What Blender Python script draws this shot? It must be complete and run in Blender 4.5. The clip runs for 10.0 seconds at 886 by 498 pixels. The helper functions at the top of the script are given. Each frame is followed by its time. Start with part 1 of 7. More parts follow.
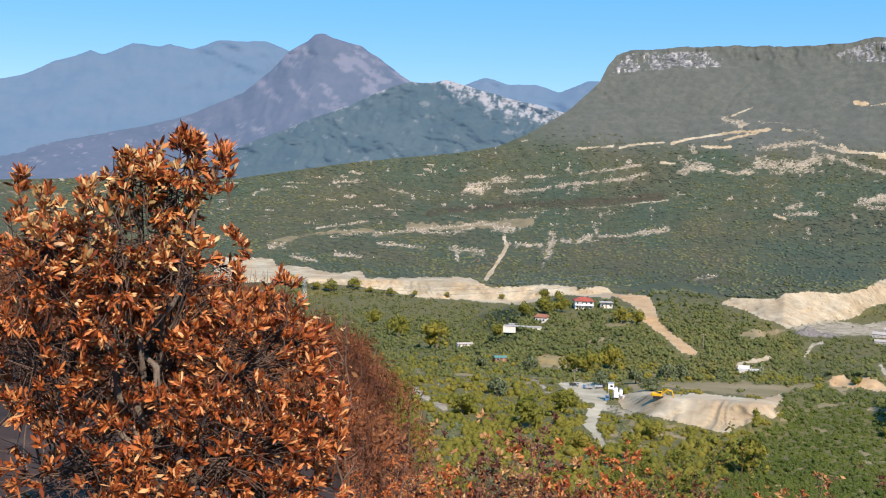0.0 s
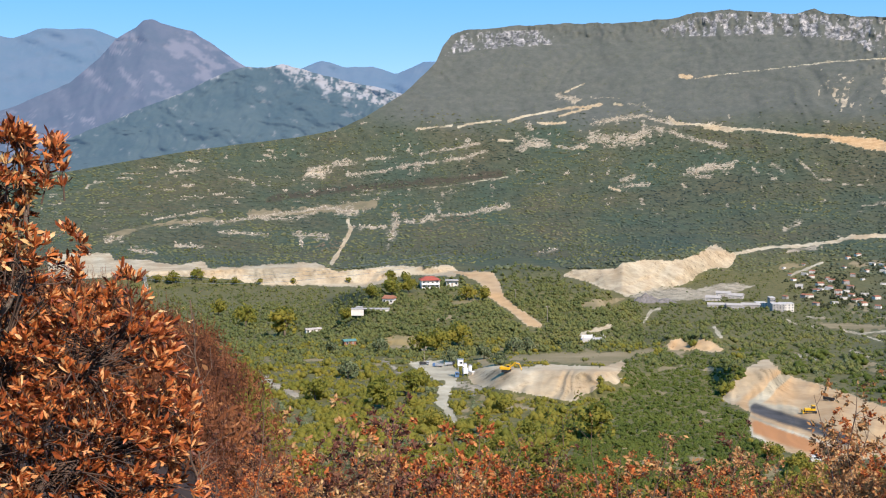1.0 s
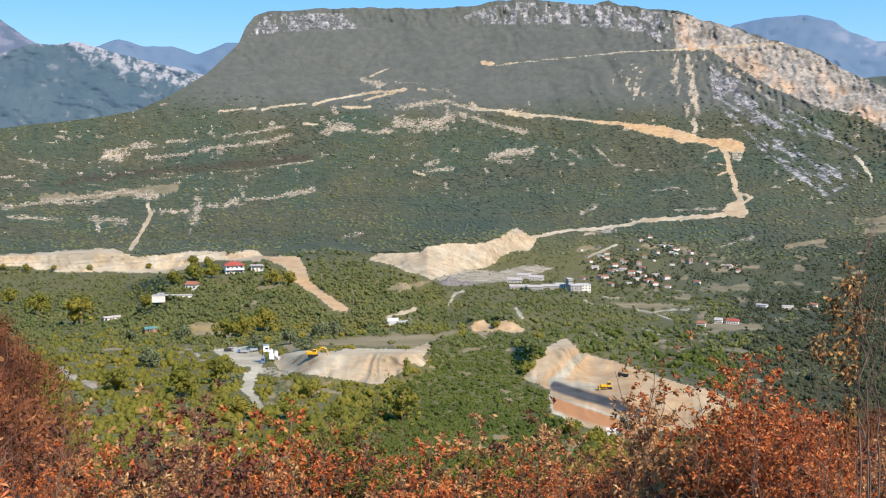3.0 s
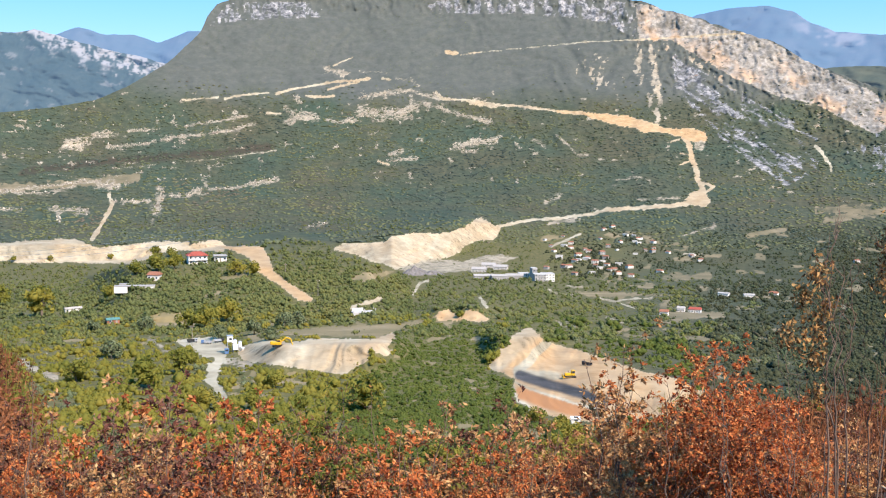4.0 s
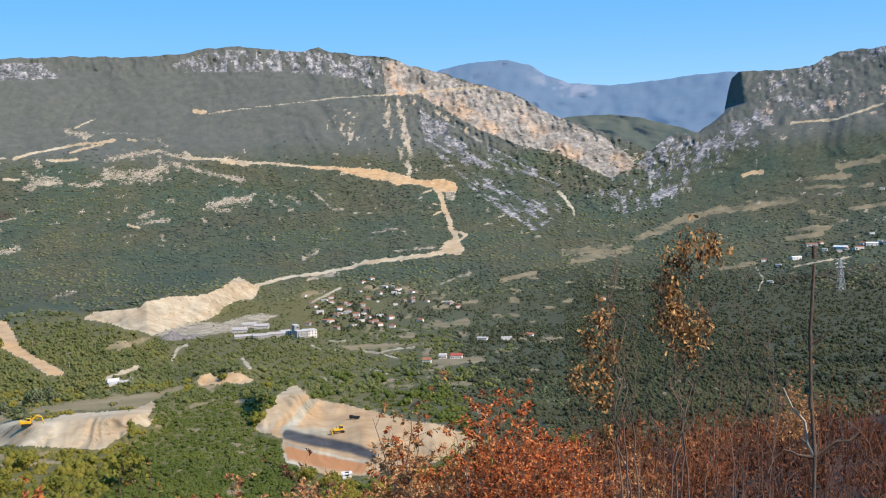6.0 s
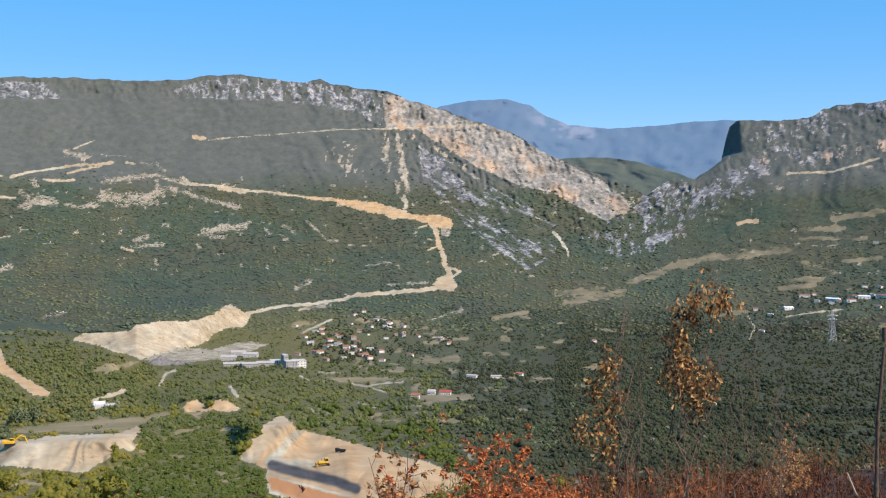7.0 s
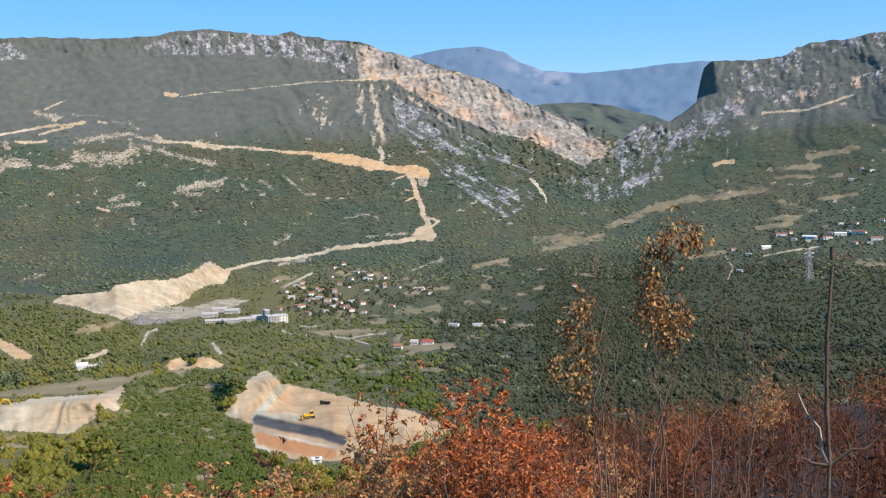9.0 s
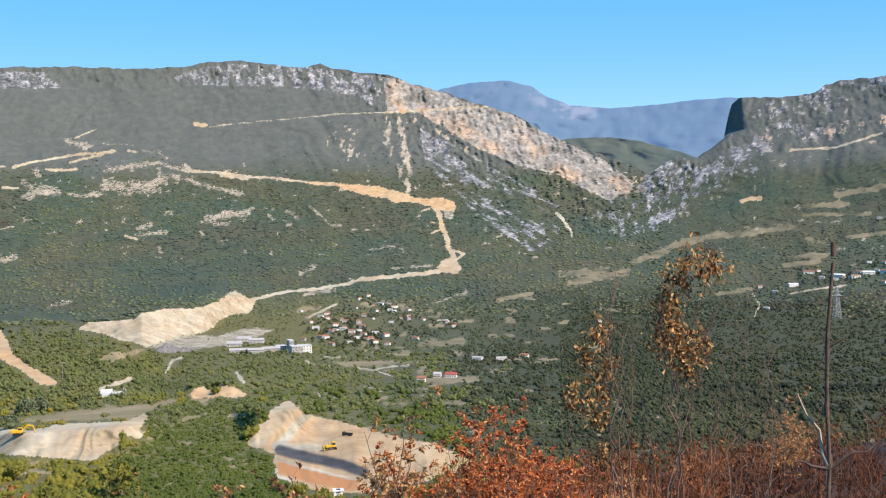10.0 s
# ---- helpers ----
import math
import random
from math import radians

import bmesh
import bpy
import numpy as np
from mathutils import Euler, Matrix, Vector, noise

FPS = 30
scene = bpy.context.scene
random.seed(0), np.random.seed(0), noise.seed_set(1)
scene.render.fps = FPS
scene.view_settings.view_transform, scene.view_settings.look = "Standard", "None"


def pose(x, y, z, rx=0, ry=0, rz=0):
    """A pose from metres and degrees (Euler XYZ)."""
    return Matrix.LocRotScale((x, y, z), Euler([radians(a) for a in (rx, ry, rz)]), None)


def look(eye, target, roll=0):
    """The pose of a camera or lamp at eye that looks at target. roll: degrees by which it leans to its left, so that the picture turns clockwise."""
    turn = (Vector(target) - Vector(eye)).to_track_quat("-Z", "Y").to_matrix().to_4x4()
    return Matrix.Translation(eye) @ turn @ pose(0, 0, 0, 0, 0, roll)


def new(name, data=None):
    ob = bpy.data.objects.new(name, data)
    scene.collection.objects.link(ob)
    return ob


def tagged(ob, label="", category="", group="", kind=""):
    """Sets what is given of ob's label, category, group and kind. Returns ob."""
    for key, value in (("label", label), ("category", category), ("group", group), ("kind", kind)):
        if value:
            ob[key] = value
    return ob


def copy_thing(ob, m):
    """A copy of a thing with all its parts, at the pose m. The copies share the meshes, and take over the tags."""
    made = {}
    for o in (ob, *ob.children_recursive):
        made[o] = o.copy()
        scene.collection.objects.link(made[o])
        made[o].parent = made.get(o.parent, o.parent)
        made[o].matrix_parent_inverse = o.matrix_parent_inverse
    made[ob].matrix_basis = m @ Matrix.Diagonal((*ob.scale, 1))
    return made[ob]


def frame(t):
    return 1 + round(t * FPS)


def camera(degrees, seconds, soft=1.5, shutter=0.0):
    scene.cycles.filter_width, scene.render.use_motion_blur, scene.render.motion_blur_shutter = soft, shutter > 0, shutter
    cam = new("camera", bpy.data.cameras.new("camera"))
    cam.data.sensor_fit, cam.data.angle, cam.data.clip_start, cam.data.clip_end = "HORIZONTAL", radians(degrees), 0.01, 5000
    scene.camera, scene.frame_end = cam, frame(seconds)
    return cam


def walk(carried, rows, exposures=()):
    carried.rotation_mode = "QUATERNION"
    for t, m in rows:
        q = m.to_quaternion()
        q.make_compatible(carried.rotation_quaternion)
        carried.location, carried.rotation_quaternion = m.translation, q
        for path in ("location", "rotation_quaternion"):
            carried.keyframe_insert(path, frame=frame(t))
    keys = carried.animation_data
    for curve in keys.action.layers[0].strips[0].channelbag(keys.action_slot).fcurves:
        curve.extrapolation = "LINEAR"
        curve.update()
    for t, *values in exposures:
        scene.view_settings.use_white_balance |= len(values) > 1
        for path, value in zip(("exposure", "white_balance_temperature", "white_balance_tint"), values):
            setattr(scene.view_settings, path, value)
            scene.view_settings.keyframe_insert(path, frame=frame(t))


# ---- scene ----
cam = camera(42.9, 10.0, 1.15)
# seconds, place in metres, turn in degrees
PATH = [
    (0.0, 0.181, -0.210, -0.012, 86.00, -1.80, 0.13),
    (0.5, 0.175, -0.262, -0.012, 85.22, -1.62, -3.92),
    (1.0, 0.163, -0.191, -0.014, 85.22, 0.25, -7.93),
    (1.5, 0.147, -0.150, 0.003, 85.81, 0.92, -8.38),
    (2.0, 0.175, -0.138, 0.003, 86.08, 0.23, -10.46),
    (2.5, 0.165, -0.143, -0.023, 84.95, 0.63, -15.49),
    (3.8, 0.072, -0.097, -0.033, 84.12, -0.68, -19.22),
    (4.0, 0.074, -0.103, -0.037, 83.90, -0.34, -19.58),
    (4.5, 0.070, -0.065, -0.032, 85.33, -0.82, -19.68),
    (5.0, 0.049, -0.011, -0.058, 87.40, -1.33, -20.67),
    (5.5, -0.045, 0.027, -0.042, 86.13, 1.67, -28.59),
    (5.7, -0.058, 0.053, -0.026, 85.66, 2.81, -30.99),
    (6.8, -0.133, 0.196, 0.045, 88.90, -1.20, -33.61),
    (7.0, -0.139, 0.215, 0.049, 88.35, -0.57, -32.21),
    (7.5, -0.139, 0.250, 0.116, 91.38, 2.34, -29.46),
    (8.0, -0.118, 0.246, 0.085, 91.06, 0.98, -30.04),
    (8.5, -0.090, 0.228, 0.053, 88.45, 0.20, -31.86),
    (9.0, -0.074, 0.204, 0.016, 85.80, 1.20, -33.38),
    (9.5, -0.056, 0.183, -0.017, 86.84, 1.82, -33.44),
    (10.0, -0.008, 0.199, -0.060, 87.48, 0.44, -32.06),
]
# the phone's metering: seconds, stops, kelvin, tint
EXPOSURES = [(t, 0.41 + s, 6450 if t < 3 else 6310, 20) for t, s in ((0.0, 0.0), (2.5, 0.0), (3.5, 0.15), (4.0, 0.3), (4.5, 0.3), (5.0, 0.15), (5.5, 0.0), (8.0, -0.11), (8.5, -0.10), (9.0, -0.01), (9.5, 0.20), (10.0, 0.11))]
walk(cam, [(t, pose(x, y, z, rx, ry, rz)) for t, x, y, z, rx, ry, rz in PATH], EXPOSURES)

# ---- daylight ----
SUN_AZ, SUN_EL = 160.0, 43.0          # bearing from +y towards +x, height, in degrees
world = bpy.data.worlds.new("sky")
scene.world = world
world.use_nodes = True
wn, wl = world.node_tree.nodes, world.node_tree.links
sky = wn.new("ShaderNodeTexSky")
sky.sky_type, sky.sun_disc = "NISHITA", False
sky.sun_elevation, sky.sun_rotation = radians(SUN_EL), radians(SUN_AZ)
sky.altitude, sky.air_density, sky.dust_density, sky.ozone_density = 500.0, 0.6, 0.0, 4.0
wn["Background"].inputs["Strength"].default_value = 0.50
air = wn.new("ShaderNodeGamma")
air.inputs["Gamma"].default_value = 0.25
deep = wn.new("ShaderNodeHueSaturation")
deep.inputs["Saturation"].default_value = 3.2
wl.new(sky.outputs[0], air.inputs["Color"])
wl.new(air.outputs[0], deep.inputs["Color"])
wl.new(deep.outputs[0], wn["Background"].inputs["Color"])

sun = new("sun", bpy.data.lights.new("sun", "SUN"))
sun.data.energy, sun.data.angle, sun.data.color = 5.2, radians(0.5), (1.0, 0.91, 0.76)
sd = Vector((math.sin(radians(SUN_AZ)) * math.cos(radians(SUN_EL)), math.cos(radians(SUN_AZ)) * math.cos(radians(SUN_EL)), math.sin(radians(SUN_EL))))
sun.matrix_world = look(sd * 50, (0, 0, 0))

# ---- materials ----
def shader(name, rough=0.9):
    m = bpy.data.materials.new(name)
    m.use_nodes = True
    b = m.node_tree.nodes["Principled BSDF"]
    b.inputs["Roughness"].default_value = rough
    b.inputs["Specular IOR Level"].default_value = 0.25
    return m, m.node_tree.nodes, m.node_tree.links, b


def node(nt, kind, **values):
    n = nt.new(kind)
    for key, value in values.items():
        n.inputs[key.replace("_", " ")].default_value = value
    return n


def ramp(nt, stops):
    r = nt.new("ShaderNodeValToRGB")
    e = r.color_ramp.elements
    while len(e) < len(stops):
        e.new(0.5)
    for el, (p, c) in zip(e, stops):
        el.position, el.color = p, (*c, 1)
    return r


def mixc(nt, ln, fac, a, b, how="MIX"):
    m = nt.new("ShaderNodeMix")
    m.data_type, m.blend_type = "RGBA", how
    for sock, v in ((m.inputs["Factor"], fac), (m.inputs["A"], a), (m.inputs["B"], b)):
        if isinstance(v, (int, float)):
            sock.default_value = v
        elif isinstance(v, tuple):
            sock.default_value = (*v, 1)
        else:
            ln.new(v, sock)
    return m.outputs["Result"]


def noise_out(nt, ln, scale, detail=4.0, rough=0.6, vec=None):
    n = node(nt, "ShaderNodeTexNoise", Scale=scale, Detail=detail, Roughness=rough)
    if vec is not None:
        ln.new(vec, n.inputs["Vector"])
    return n.outputs["Fac"]


def plain(name, color, rough=0.7, metal=0.0, scale=3.0, vary=0.25, bump=0.0):
    """A surface of one colour with stains and wear at two scales."""
    m, nt, ln, b = shader(name, rough)
    b.inputs["Metallic"].default_value = metal
    geo = nt.new("ShaderNodeNewGeometry")
    n1 = noise_out(nt, ln, scale, 6.0, 0.65, geo.outputs["Position"])
    r = ramp(nt, [(0.3, tuple(c * (1 - vary) for c in color)), (0.7, tuple(min(1, c * (1 + vary * 0.6)) for c in color))])
    ln.new(n1, r.inputs[0])
    ln.new(r.outputs[0], b.inputs["Base Color"])
    if bump:
        bp = node(nt, "ShaderNodeBump", Strength=bump, Distance=0.05)
        ln.new(noise_out(nt, ln, scale * 6, 4.0, 0.6, geo.outputs["Position"]), bp.inputs["Height"])
        ln.new(bp.outputs[0], b.inputs["Normal"])
    return m


def foliage(name, colors, rough=0.6, through_light=0.25, scale=0.0, detail=5.0, gain=1.5):
    """Leaves whose colour changes from leaf to leaf, or from crown to crown."""
    m, nt, ln, b = shader(name, rough)
    b.inputs["Specular IOR Level"].default_value = 0.25 if rough < 0.5 else 0.08
    geo = nt.new("ShaderNodeNewGeometry")
    r = ramp(nt, [(i / max(1, len(colors) - 1), c) for i, c in enumerate(colors)])
    if scale:
        n = noise_out(nt, ln, scale, detail, 0.8 if detail > 4 else 0.6, geo.outputs["Position"])
        mx = nt.new("ShaderNodeMath")
        mx.operation = "MULTIPLY_ADD"
        ln.new(n, mx.inputs[0])
        mx.inputs[1].default_value = gain
        ad = nt.new("ShaderNodeMath")
        ad.operation = "MULTIPLY_ADD"
        ln.new(geo.outputs["Random Per Island"], ad.inputs[0])
        ad.inputs[1].default_value, ad.inputs[2].default_value = 0.22, 0.39 - 0.5 * gain
        ln.new(ad.outputs[0], mx.inputs[2])
        ln.new(mx.outputs[0], r.inputs[0])
    else:
        ln.new(geo.outputs["Random Per Island"], r.inputs[0])
    ln.new(r.outputs[0], b.inputs["Base Color"])
    if through_light:
        tr = nt.new("ShaderNodeBsdfTranslucent")
        ln.new(r.outputs[0], tr.inputs["Color"])
        ms = nt.new("ShaderNodeMixShader")
        ms.inputs[0].default_value = through_light
        ln.new(b.outputs[0], ms.inputs[1])
        ln.new(tr.outputs[0], ms.inputs[2])
        ln.new(ms.outputs[0], nt["Material Output"].inputs["Surface"])
    return m


def ground_material():
    m, nt, ln, b = shader("hill_ground", 0.95)
    geo = nt.new("ShaderNodeNewGeometry")
    pos = geo.outputs["Position"]

    grit = noise_out(nt, ln, 0.16, 5.0, 0.7, pos)

    def attr(name, ragged=0.0):
        """A cover's share; ragged breaks its rim up into stones and tufts."""
        a = nt.new("ShaderNodeAttribute")
        a.attribute_name = name
        if not ragged:
            return a.outputs["Fac"]
        ad = nt.new("ShaderNodeMath")
        ad.operation = "MULTIPLY_ADD"
        ln.new(grit, ad.inputs[0])
        ad.inputs[1].default_value = ragged
        sub = nt.new("ShaderNodeMath")
        sub.operation = "SUBTRACT"
        ln.new(a.outputs["Fac"], sub.inputs[0])
        sub.inputs[1].default_value = ragged * 0.5
        ln.new(sub.outputs[0], ad.inputs[2])
        mr = nt.new("ShaderNodeMapRange")
        mr.interpolation_type = "SMOOTHSTEP"
        mr.inputs["From Min"].default_value, mr.inputs["From Max"].default_value = 0.30, 0.62
        ln.new(ad.outputs[0], mr.inputs["Value"])
        return mr.outputs[0]
    # scrub and dry grass between the trees
    big = noise_out(nt, ln, 0.006, 5.0, 0.6, pos)
    fine = noise_out(nt, ln, 0.09, 6.0, 0.75, pos)
    scrub = ramp(nt, [(0.30, (0.036, 0.046, 0.034)), (0.48, (0.054, 0.064, 0.044)), (0.60, (0.078, 0.086, 0.056)), (0.76, (0.125, 0.120, 0.085))])
    ln.new(fine, scrub.inputs[0])
    grass = ramp(nt, [(0.34, (0.060, 0.062, 0.020)), (0.46, (0.096, 0.091, 0.030)), (0.58, (0.142, 0.122, 0.043)), (0.72, (0.24, 0.18, 0.08))])
    ln.new(noise_out(nt, ln, 0.22, 8.0, 0.78, pos), grass.inputs[0])
    heath = ramp(nt, [(0.30, (0.062, 0.070, 0.056)), (0.5, (0.086, 0.092, 0.075)), (0.70, (0.118, 0.116, 0.096))])
    ln.new(noise_out(nt, ln, 0.05, 9.0, 0.78, pos), heath.inputs[0])
    warm = ramp(nt, [(0.35, (0.75, 0.95, 0.85)), (0.65, (1.2, 1.0, 0.8))])
    ln.new(big, warm.inputs[0])
    veg = mixc(nt, ln, 1.0, scrub.outputs[0], warm.outputs[0], "MULTIPLY")
    veg = mixc(nt, ln, attr("high"), veg, heath.outputs[0])
    veg = mixc(nt, ln, attr("lush"), veg, grass.outputs[0])
    # leaf litter and undergrowth under the closed woods
    litter = ramp(nt, [(0.35, (0.026, 0.032, 0.015)), (0.55, (0.044, 0.048, 0.021)), (0.75, (0.080, 0.074, 0.034))])
    ln.new(fine, litter.inputs[0])
    veg = mixc(nt, ln, attr("wood"), veg, litter.outputs[0])
    # dry burnt slope by the look-out
    burnt = ramp(nt, [(0.3, (0.022, 0.014, 0.010)), (0.55, (0.052, 0.030, 0.020)), (0.75, (0.115, 0.072, 0.046))])
    ln.new(noise_out(nt, ln, 0.8, 6.0, 0.7, pos), burnt.inputs[0])
    c = mixc(nt, ln, attr("burnt"), veg, burnt.outputs[0])
    # meadows and stubble fields
    field = ramp(nt, [(0.3, (0.150, 0.130, 0.058)), (0.5, (0.225, 0.175, 0.085)), (0.7, (0.31, 0.24, 0.135))])
    ln.new(noise_out(nt, ln, 0.03, 5.0, 0.6, pos), field.inputs[0])
    stubble = ramp(nt, [(0.3, (0.118, 0.106, 0.060)), (0.5, (0.178, 0.147, 0.082)), (0.7, (0.25, 0.20, 0.118))])
    ln.new(noise_out(nt, ln, 0.03, 6.0, 0.65, pos), stubble.inputs[0])
    c = mixc(nt, ln, attr("field", 0.9), c, mixc(nt, ln, attr("lush"), stubble.outputs[0], field.outputs[0]))
    # limestone
    st = nt.new("ShaderNodeMapping")
    ln.new(pos, st.inputs["Vector"])
    st.inputs["Scale"].default_value = (0.085, 0.085, 0.036)
    rock = ramp(nt, [(0.38, (0.060, 0.064, 0.064)), (0.47, (0.145, 0.146, 0.144)), (0.55, (0.255, 0.248, 0.238)), (0.68, (0.46, 0.43, 0.39))])
    ln.new(noise_out(nt, ln, 1.0, 7.0, 0.66, st.outputs[0]), rock.inputs[0])
    tan = ramp(nt, [(0.3, (0.16, 0.14, 0.10)), (0.5, (0.31, 0.262, 0.185)), (0.75, (0.46, 0.40, 0.30))])
    ln.new(noise_out(nt, ln, 0.05, 7.0, 0.75, pos), tan.inputs[0])
    stone = mixc(nt, ln, attr("cliff"), tan.outputs[0], rock.outputs[0])
    stone = mixc(nt, ln, attr("ochre"), stone, (0.47, 0.31, 0.18))
    shade = ramp(nt, [(0.38, (0.64, 0.64, 0.62)), (0.50, (1.0, 1.0, 1.0)), (0.65, (1.22, 1.18, 1.12))])
    ln.new(noise_out(nt, ln, 0.022, 5.0, 0.7, pos), shade.inputs[0])
    stone = mixc(nt, ln, 1.0, stone, shade.outputs[0], "MULTIPLY")
    c = mixc(nt, ln, attr("rock", 1.9), c, stone)
    # cut earth: pale limestone rubble to orange clay
    pale = ramp(nt, [(0.25, (0.34, 0.293, 0.195)), (0.5, (0.46, 0.407, 0.285)), (0.75, (0.60, 0.545, 0.405))])
    ln.new(noise_out(nt, ln, 0.07, 7.0, 0.7, pos), pale.inputs[0])
    grey = ramp(nt, [(0.40, (0.62, 0.61, 0.58)), (0.58, (1.0, 1.0, 1.0))])
    ln.new(noise_out(nt, ln, 0.025, 6.0, 0.65, pos), grey.inputs[0])
    clay = ramp(nt, [(0.25, (0.31, 0.180, 0.080)), (0.55, (0.46, 0.302, 0.150)), (0.8, (0.56, 0.41, 0.225))])
    ln.new(noise_out(nt, ln, 0.06, 7.0, 0.7, pos), clay.inputs[0])
    earth = mixc(nt, ln, attr("clay"), mixc(nt, ln, 1.0, pale.outputs[0], grey.outputs[0], "MULTIPLY"), clay.outputs[0])
    rubble = ramp(nt, [(0.38, (0.42, 0.39, 0.36)), (0.47, (0.90, 0.89, 0.87)), (0.66, (1.18, 1.15, 1.10))])
    ln.new(noise_out(nt, ln, 0.16, 8.0, 0.82, pos), rubble.inputs[0])
    up = nt.new("ShaderNodeSeparateXYZ")
    ln.new(geo.outputs["Normal"], up.inputs[0])
    steep = nt.new("ShaderNodeMapRange")
    for key, value in (("From Min", 0.80), ("From Max", 0.985), ("To Min", 1.0), ("To Max", 0.18)):
        steep.inputs[key].default_value = value
    ln.new(up.outputs["Z"], steep.inputs["Value"])
    earth = mixc(nt, ln, steep.outputs[0], earth, rubble.outputs[0], "MULTIPLY")
    red = nt.new("ShaderNodeMath")
    red.operation = "MULTIPLY"
    ln.new(attr("ochre"), red.inputs[0])
    ln.new(attr("bare"), red.inputs[1])
    earth = mixc(nt, ln, red.outputs[0], earth, (0.42, 0.19, 0.07))
    c = mixc(nt, ln, attr("bare", 1.25), c, earth)
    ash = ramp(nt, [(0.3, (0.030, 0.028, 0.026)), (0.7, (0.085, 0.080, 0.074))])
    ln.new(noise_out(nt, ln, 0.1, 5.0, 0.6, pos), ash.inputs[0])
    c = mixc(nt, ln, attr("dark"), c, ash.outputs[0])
    ln.new(c, b.inputs["Base Color"])
    bp = node(nt, "ShaderNodeBump", Strength=0.3, Distance=0.5)
    ln.new(fine, bp.inputs["Height"])
    ln.new(bp.outputs[0], b.inputs["Normal"])
    return m


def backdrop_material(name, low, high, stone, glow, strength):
    """A far range: plain forest and stone, with haze painted in as bluish colour and glow."""
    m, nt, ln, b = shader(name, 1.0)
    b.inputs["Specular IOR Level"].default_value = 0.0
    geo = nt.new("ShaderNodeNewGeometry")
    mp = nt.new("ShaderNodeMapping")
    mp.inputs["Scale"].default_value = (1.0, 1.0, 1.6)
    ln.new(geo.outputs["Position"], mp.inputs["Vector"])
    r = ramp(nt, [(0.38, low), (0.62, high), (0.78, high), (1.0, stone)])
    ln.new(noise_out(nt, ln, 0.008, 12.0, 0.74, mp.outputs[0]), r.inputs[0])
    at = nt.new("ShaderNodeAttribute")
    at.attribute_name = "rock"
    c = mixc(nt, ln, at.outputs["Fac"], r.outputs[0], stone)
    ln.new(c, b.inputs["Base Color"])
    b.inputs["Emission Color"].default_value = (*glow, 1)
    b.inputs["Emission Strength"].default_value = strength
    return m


M_GROUND = ground_material()
# blue emission stands in for haze, weaker on the nearer ranges
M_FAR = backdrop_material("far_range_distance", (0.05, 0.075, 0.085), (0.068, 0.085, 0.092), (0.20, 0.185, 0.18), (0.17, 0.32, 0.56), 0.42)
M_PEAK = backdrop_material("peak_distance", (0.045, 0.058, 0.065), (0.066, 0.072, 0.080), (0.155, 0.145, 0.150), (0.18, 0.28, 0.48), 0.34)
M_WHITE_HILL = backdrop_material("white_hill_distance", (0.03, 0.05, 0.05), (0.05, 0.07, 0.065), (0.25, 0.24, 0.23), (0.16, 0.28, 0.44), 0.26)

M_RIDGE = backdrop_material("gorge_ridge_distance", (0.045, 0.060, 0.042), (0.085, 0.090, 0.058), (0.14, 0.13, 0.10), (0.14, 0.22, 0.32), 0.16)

# ---- the land, by bearing and height in degrees from the look-out ----
MESA = [(-21.52, -1.10), (-16.39, -0.85), (-10.43, -0.73), (-8.20, -0.35), (-5.39, 0.13), (-2.55, 0.54), (0.31, 0.85), (2.58, 1.27), (3.98, 1.88), (5.93, 3.06), (7.15, 4.16), (7.61, 4.64), (7.94, 5.40), (8.39, 5.96), (9.02, 6.19), (11.35, 6.38), (14.05, 6.48), (16.69, 6.45), (18.84, 6.55), (20.53, 6.85), (22.21, 6.92), (24.44, 6.64)]
GORGE = [(25.40, 6.66), (25.95, 6.84), (26.63, 6.57), (29.33, 6.28), (30.66, 5.78), (32.19, 5.38), (33.74, 4.82), (34.86, 4.50), (35.97, 4.13), (37.08, 3.36), (39.01, 2.61), (40.92, 1.87), (42.06, 1.39), (42.37, 1.12), (42.93, 1.56), (43.76, 2.04), (44.53, 1.80), (45.28, 2.39)]
EAST_CLIFFS = [(46.01, 2.86), (46.18, 3.73), (46.37, 4.49), (46.72, 4.81), (47.85, 4.84), (49.31, 4.80), (50.27, 4.95), (50.79, 5.37), (51.77, 5.51), (53.04, 5.60), (54.04, 5.77), (54.73, 5.86)]
CREST = MESA + GORGE + EAST_CLIFFS
FAR_RANGE = [(-21.54, 3.64), (-20.55, 3.85), (-19.16, 4.60), (-18.27, 4.86), (-17.50, 5.20), (-16.85, 5.06), (-15.54, 5.67), (-14.34, 5.55), (-13.81, 5.72), (-12.73, 5.50), (-11.51, 6.00), (-10.00, 6.03), (-9.17, 6.09), (-8.05, 5.68), (-4.33, 3.03), (0.20, 4.08), (1.05, 4.39), (1.89, 4.70), (3.04, 4.39), (4.46, 4.43), (5.60, 4.04), (6.99, 4.63), (30.91, 5.20), (32.20, 5.58), (33.48, 5.87), (35.45, 5.93), (36.56, 5.63), (37.39, 5.10), (38.49, 4.66), (40.41, 4.47), (42.04, 4.58), (43.12, 4.66), (44.71, 4.80), (46.27, 4.87), (46.79, 4.81)]
PEAK = [(-23.00, -0.40), (-19.01, 0.81), (-15.10, 1.64), (-12.95, 2.28), (-10.23, 3.50), (-8.87, 4.67), (-8.05, 5.62), (-7.08, 6.19), (-6.73, 6.51), (-6.25, 6.59), (-5.82, 6.38), (-4.41, 6.05), (-3.25, 5.32), (-2.09, 4.52), (0.23, 3.18), (3.15, 1.28)]
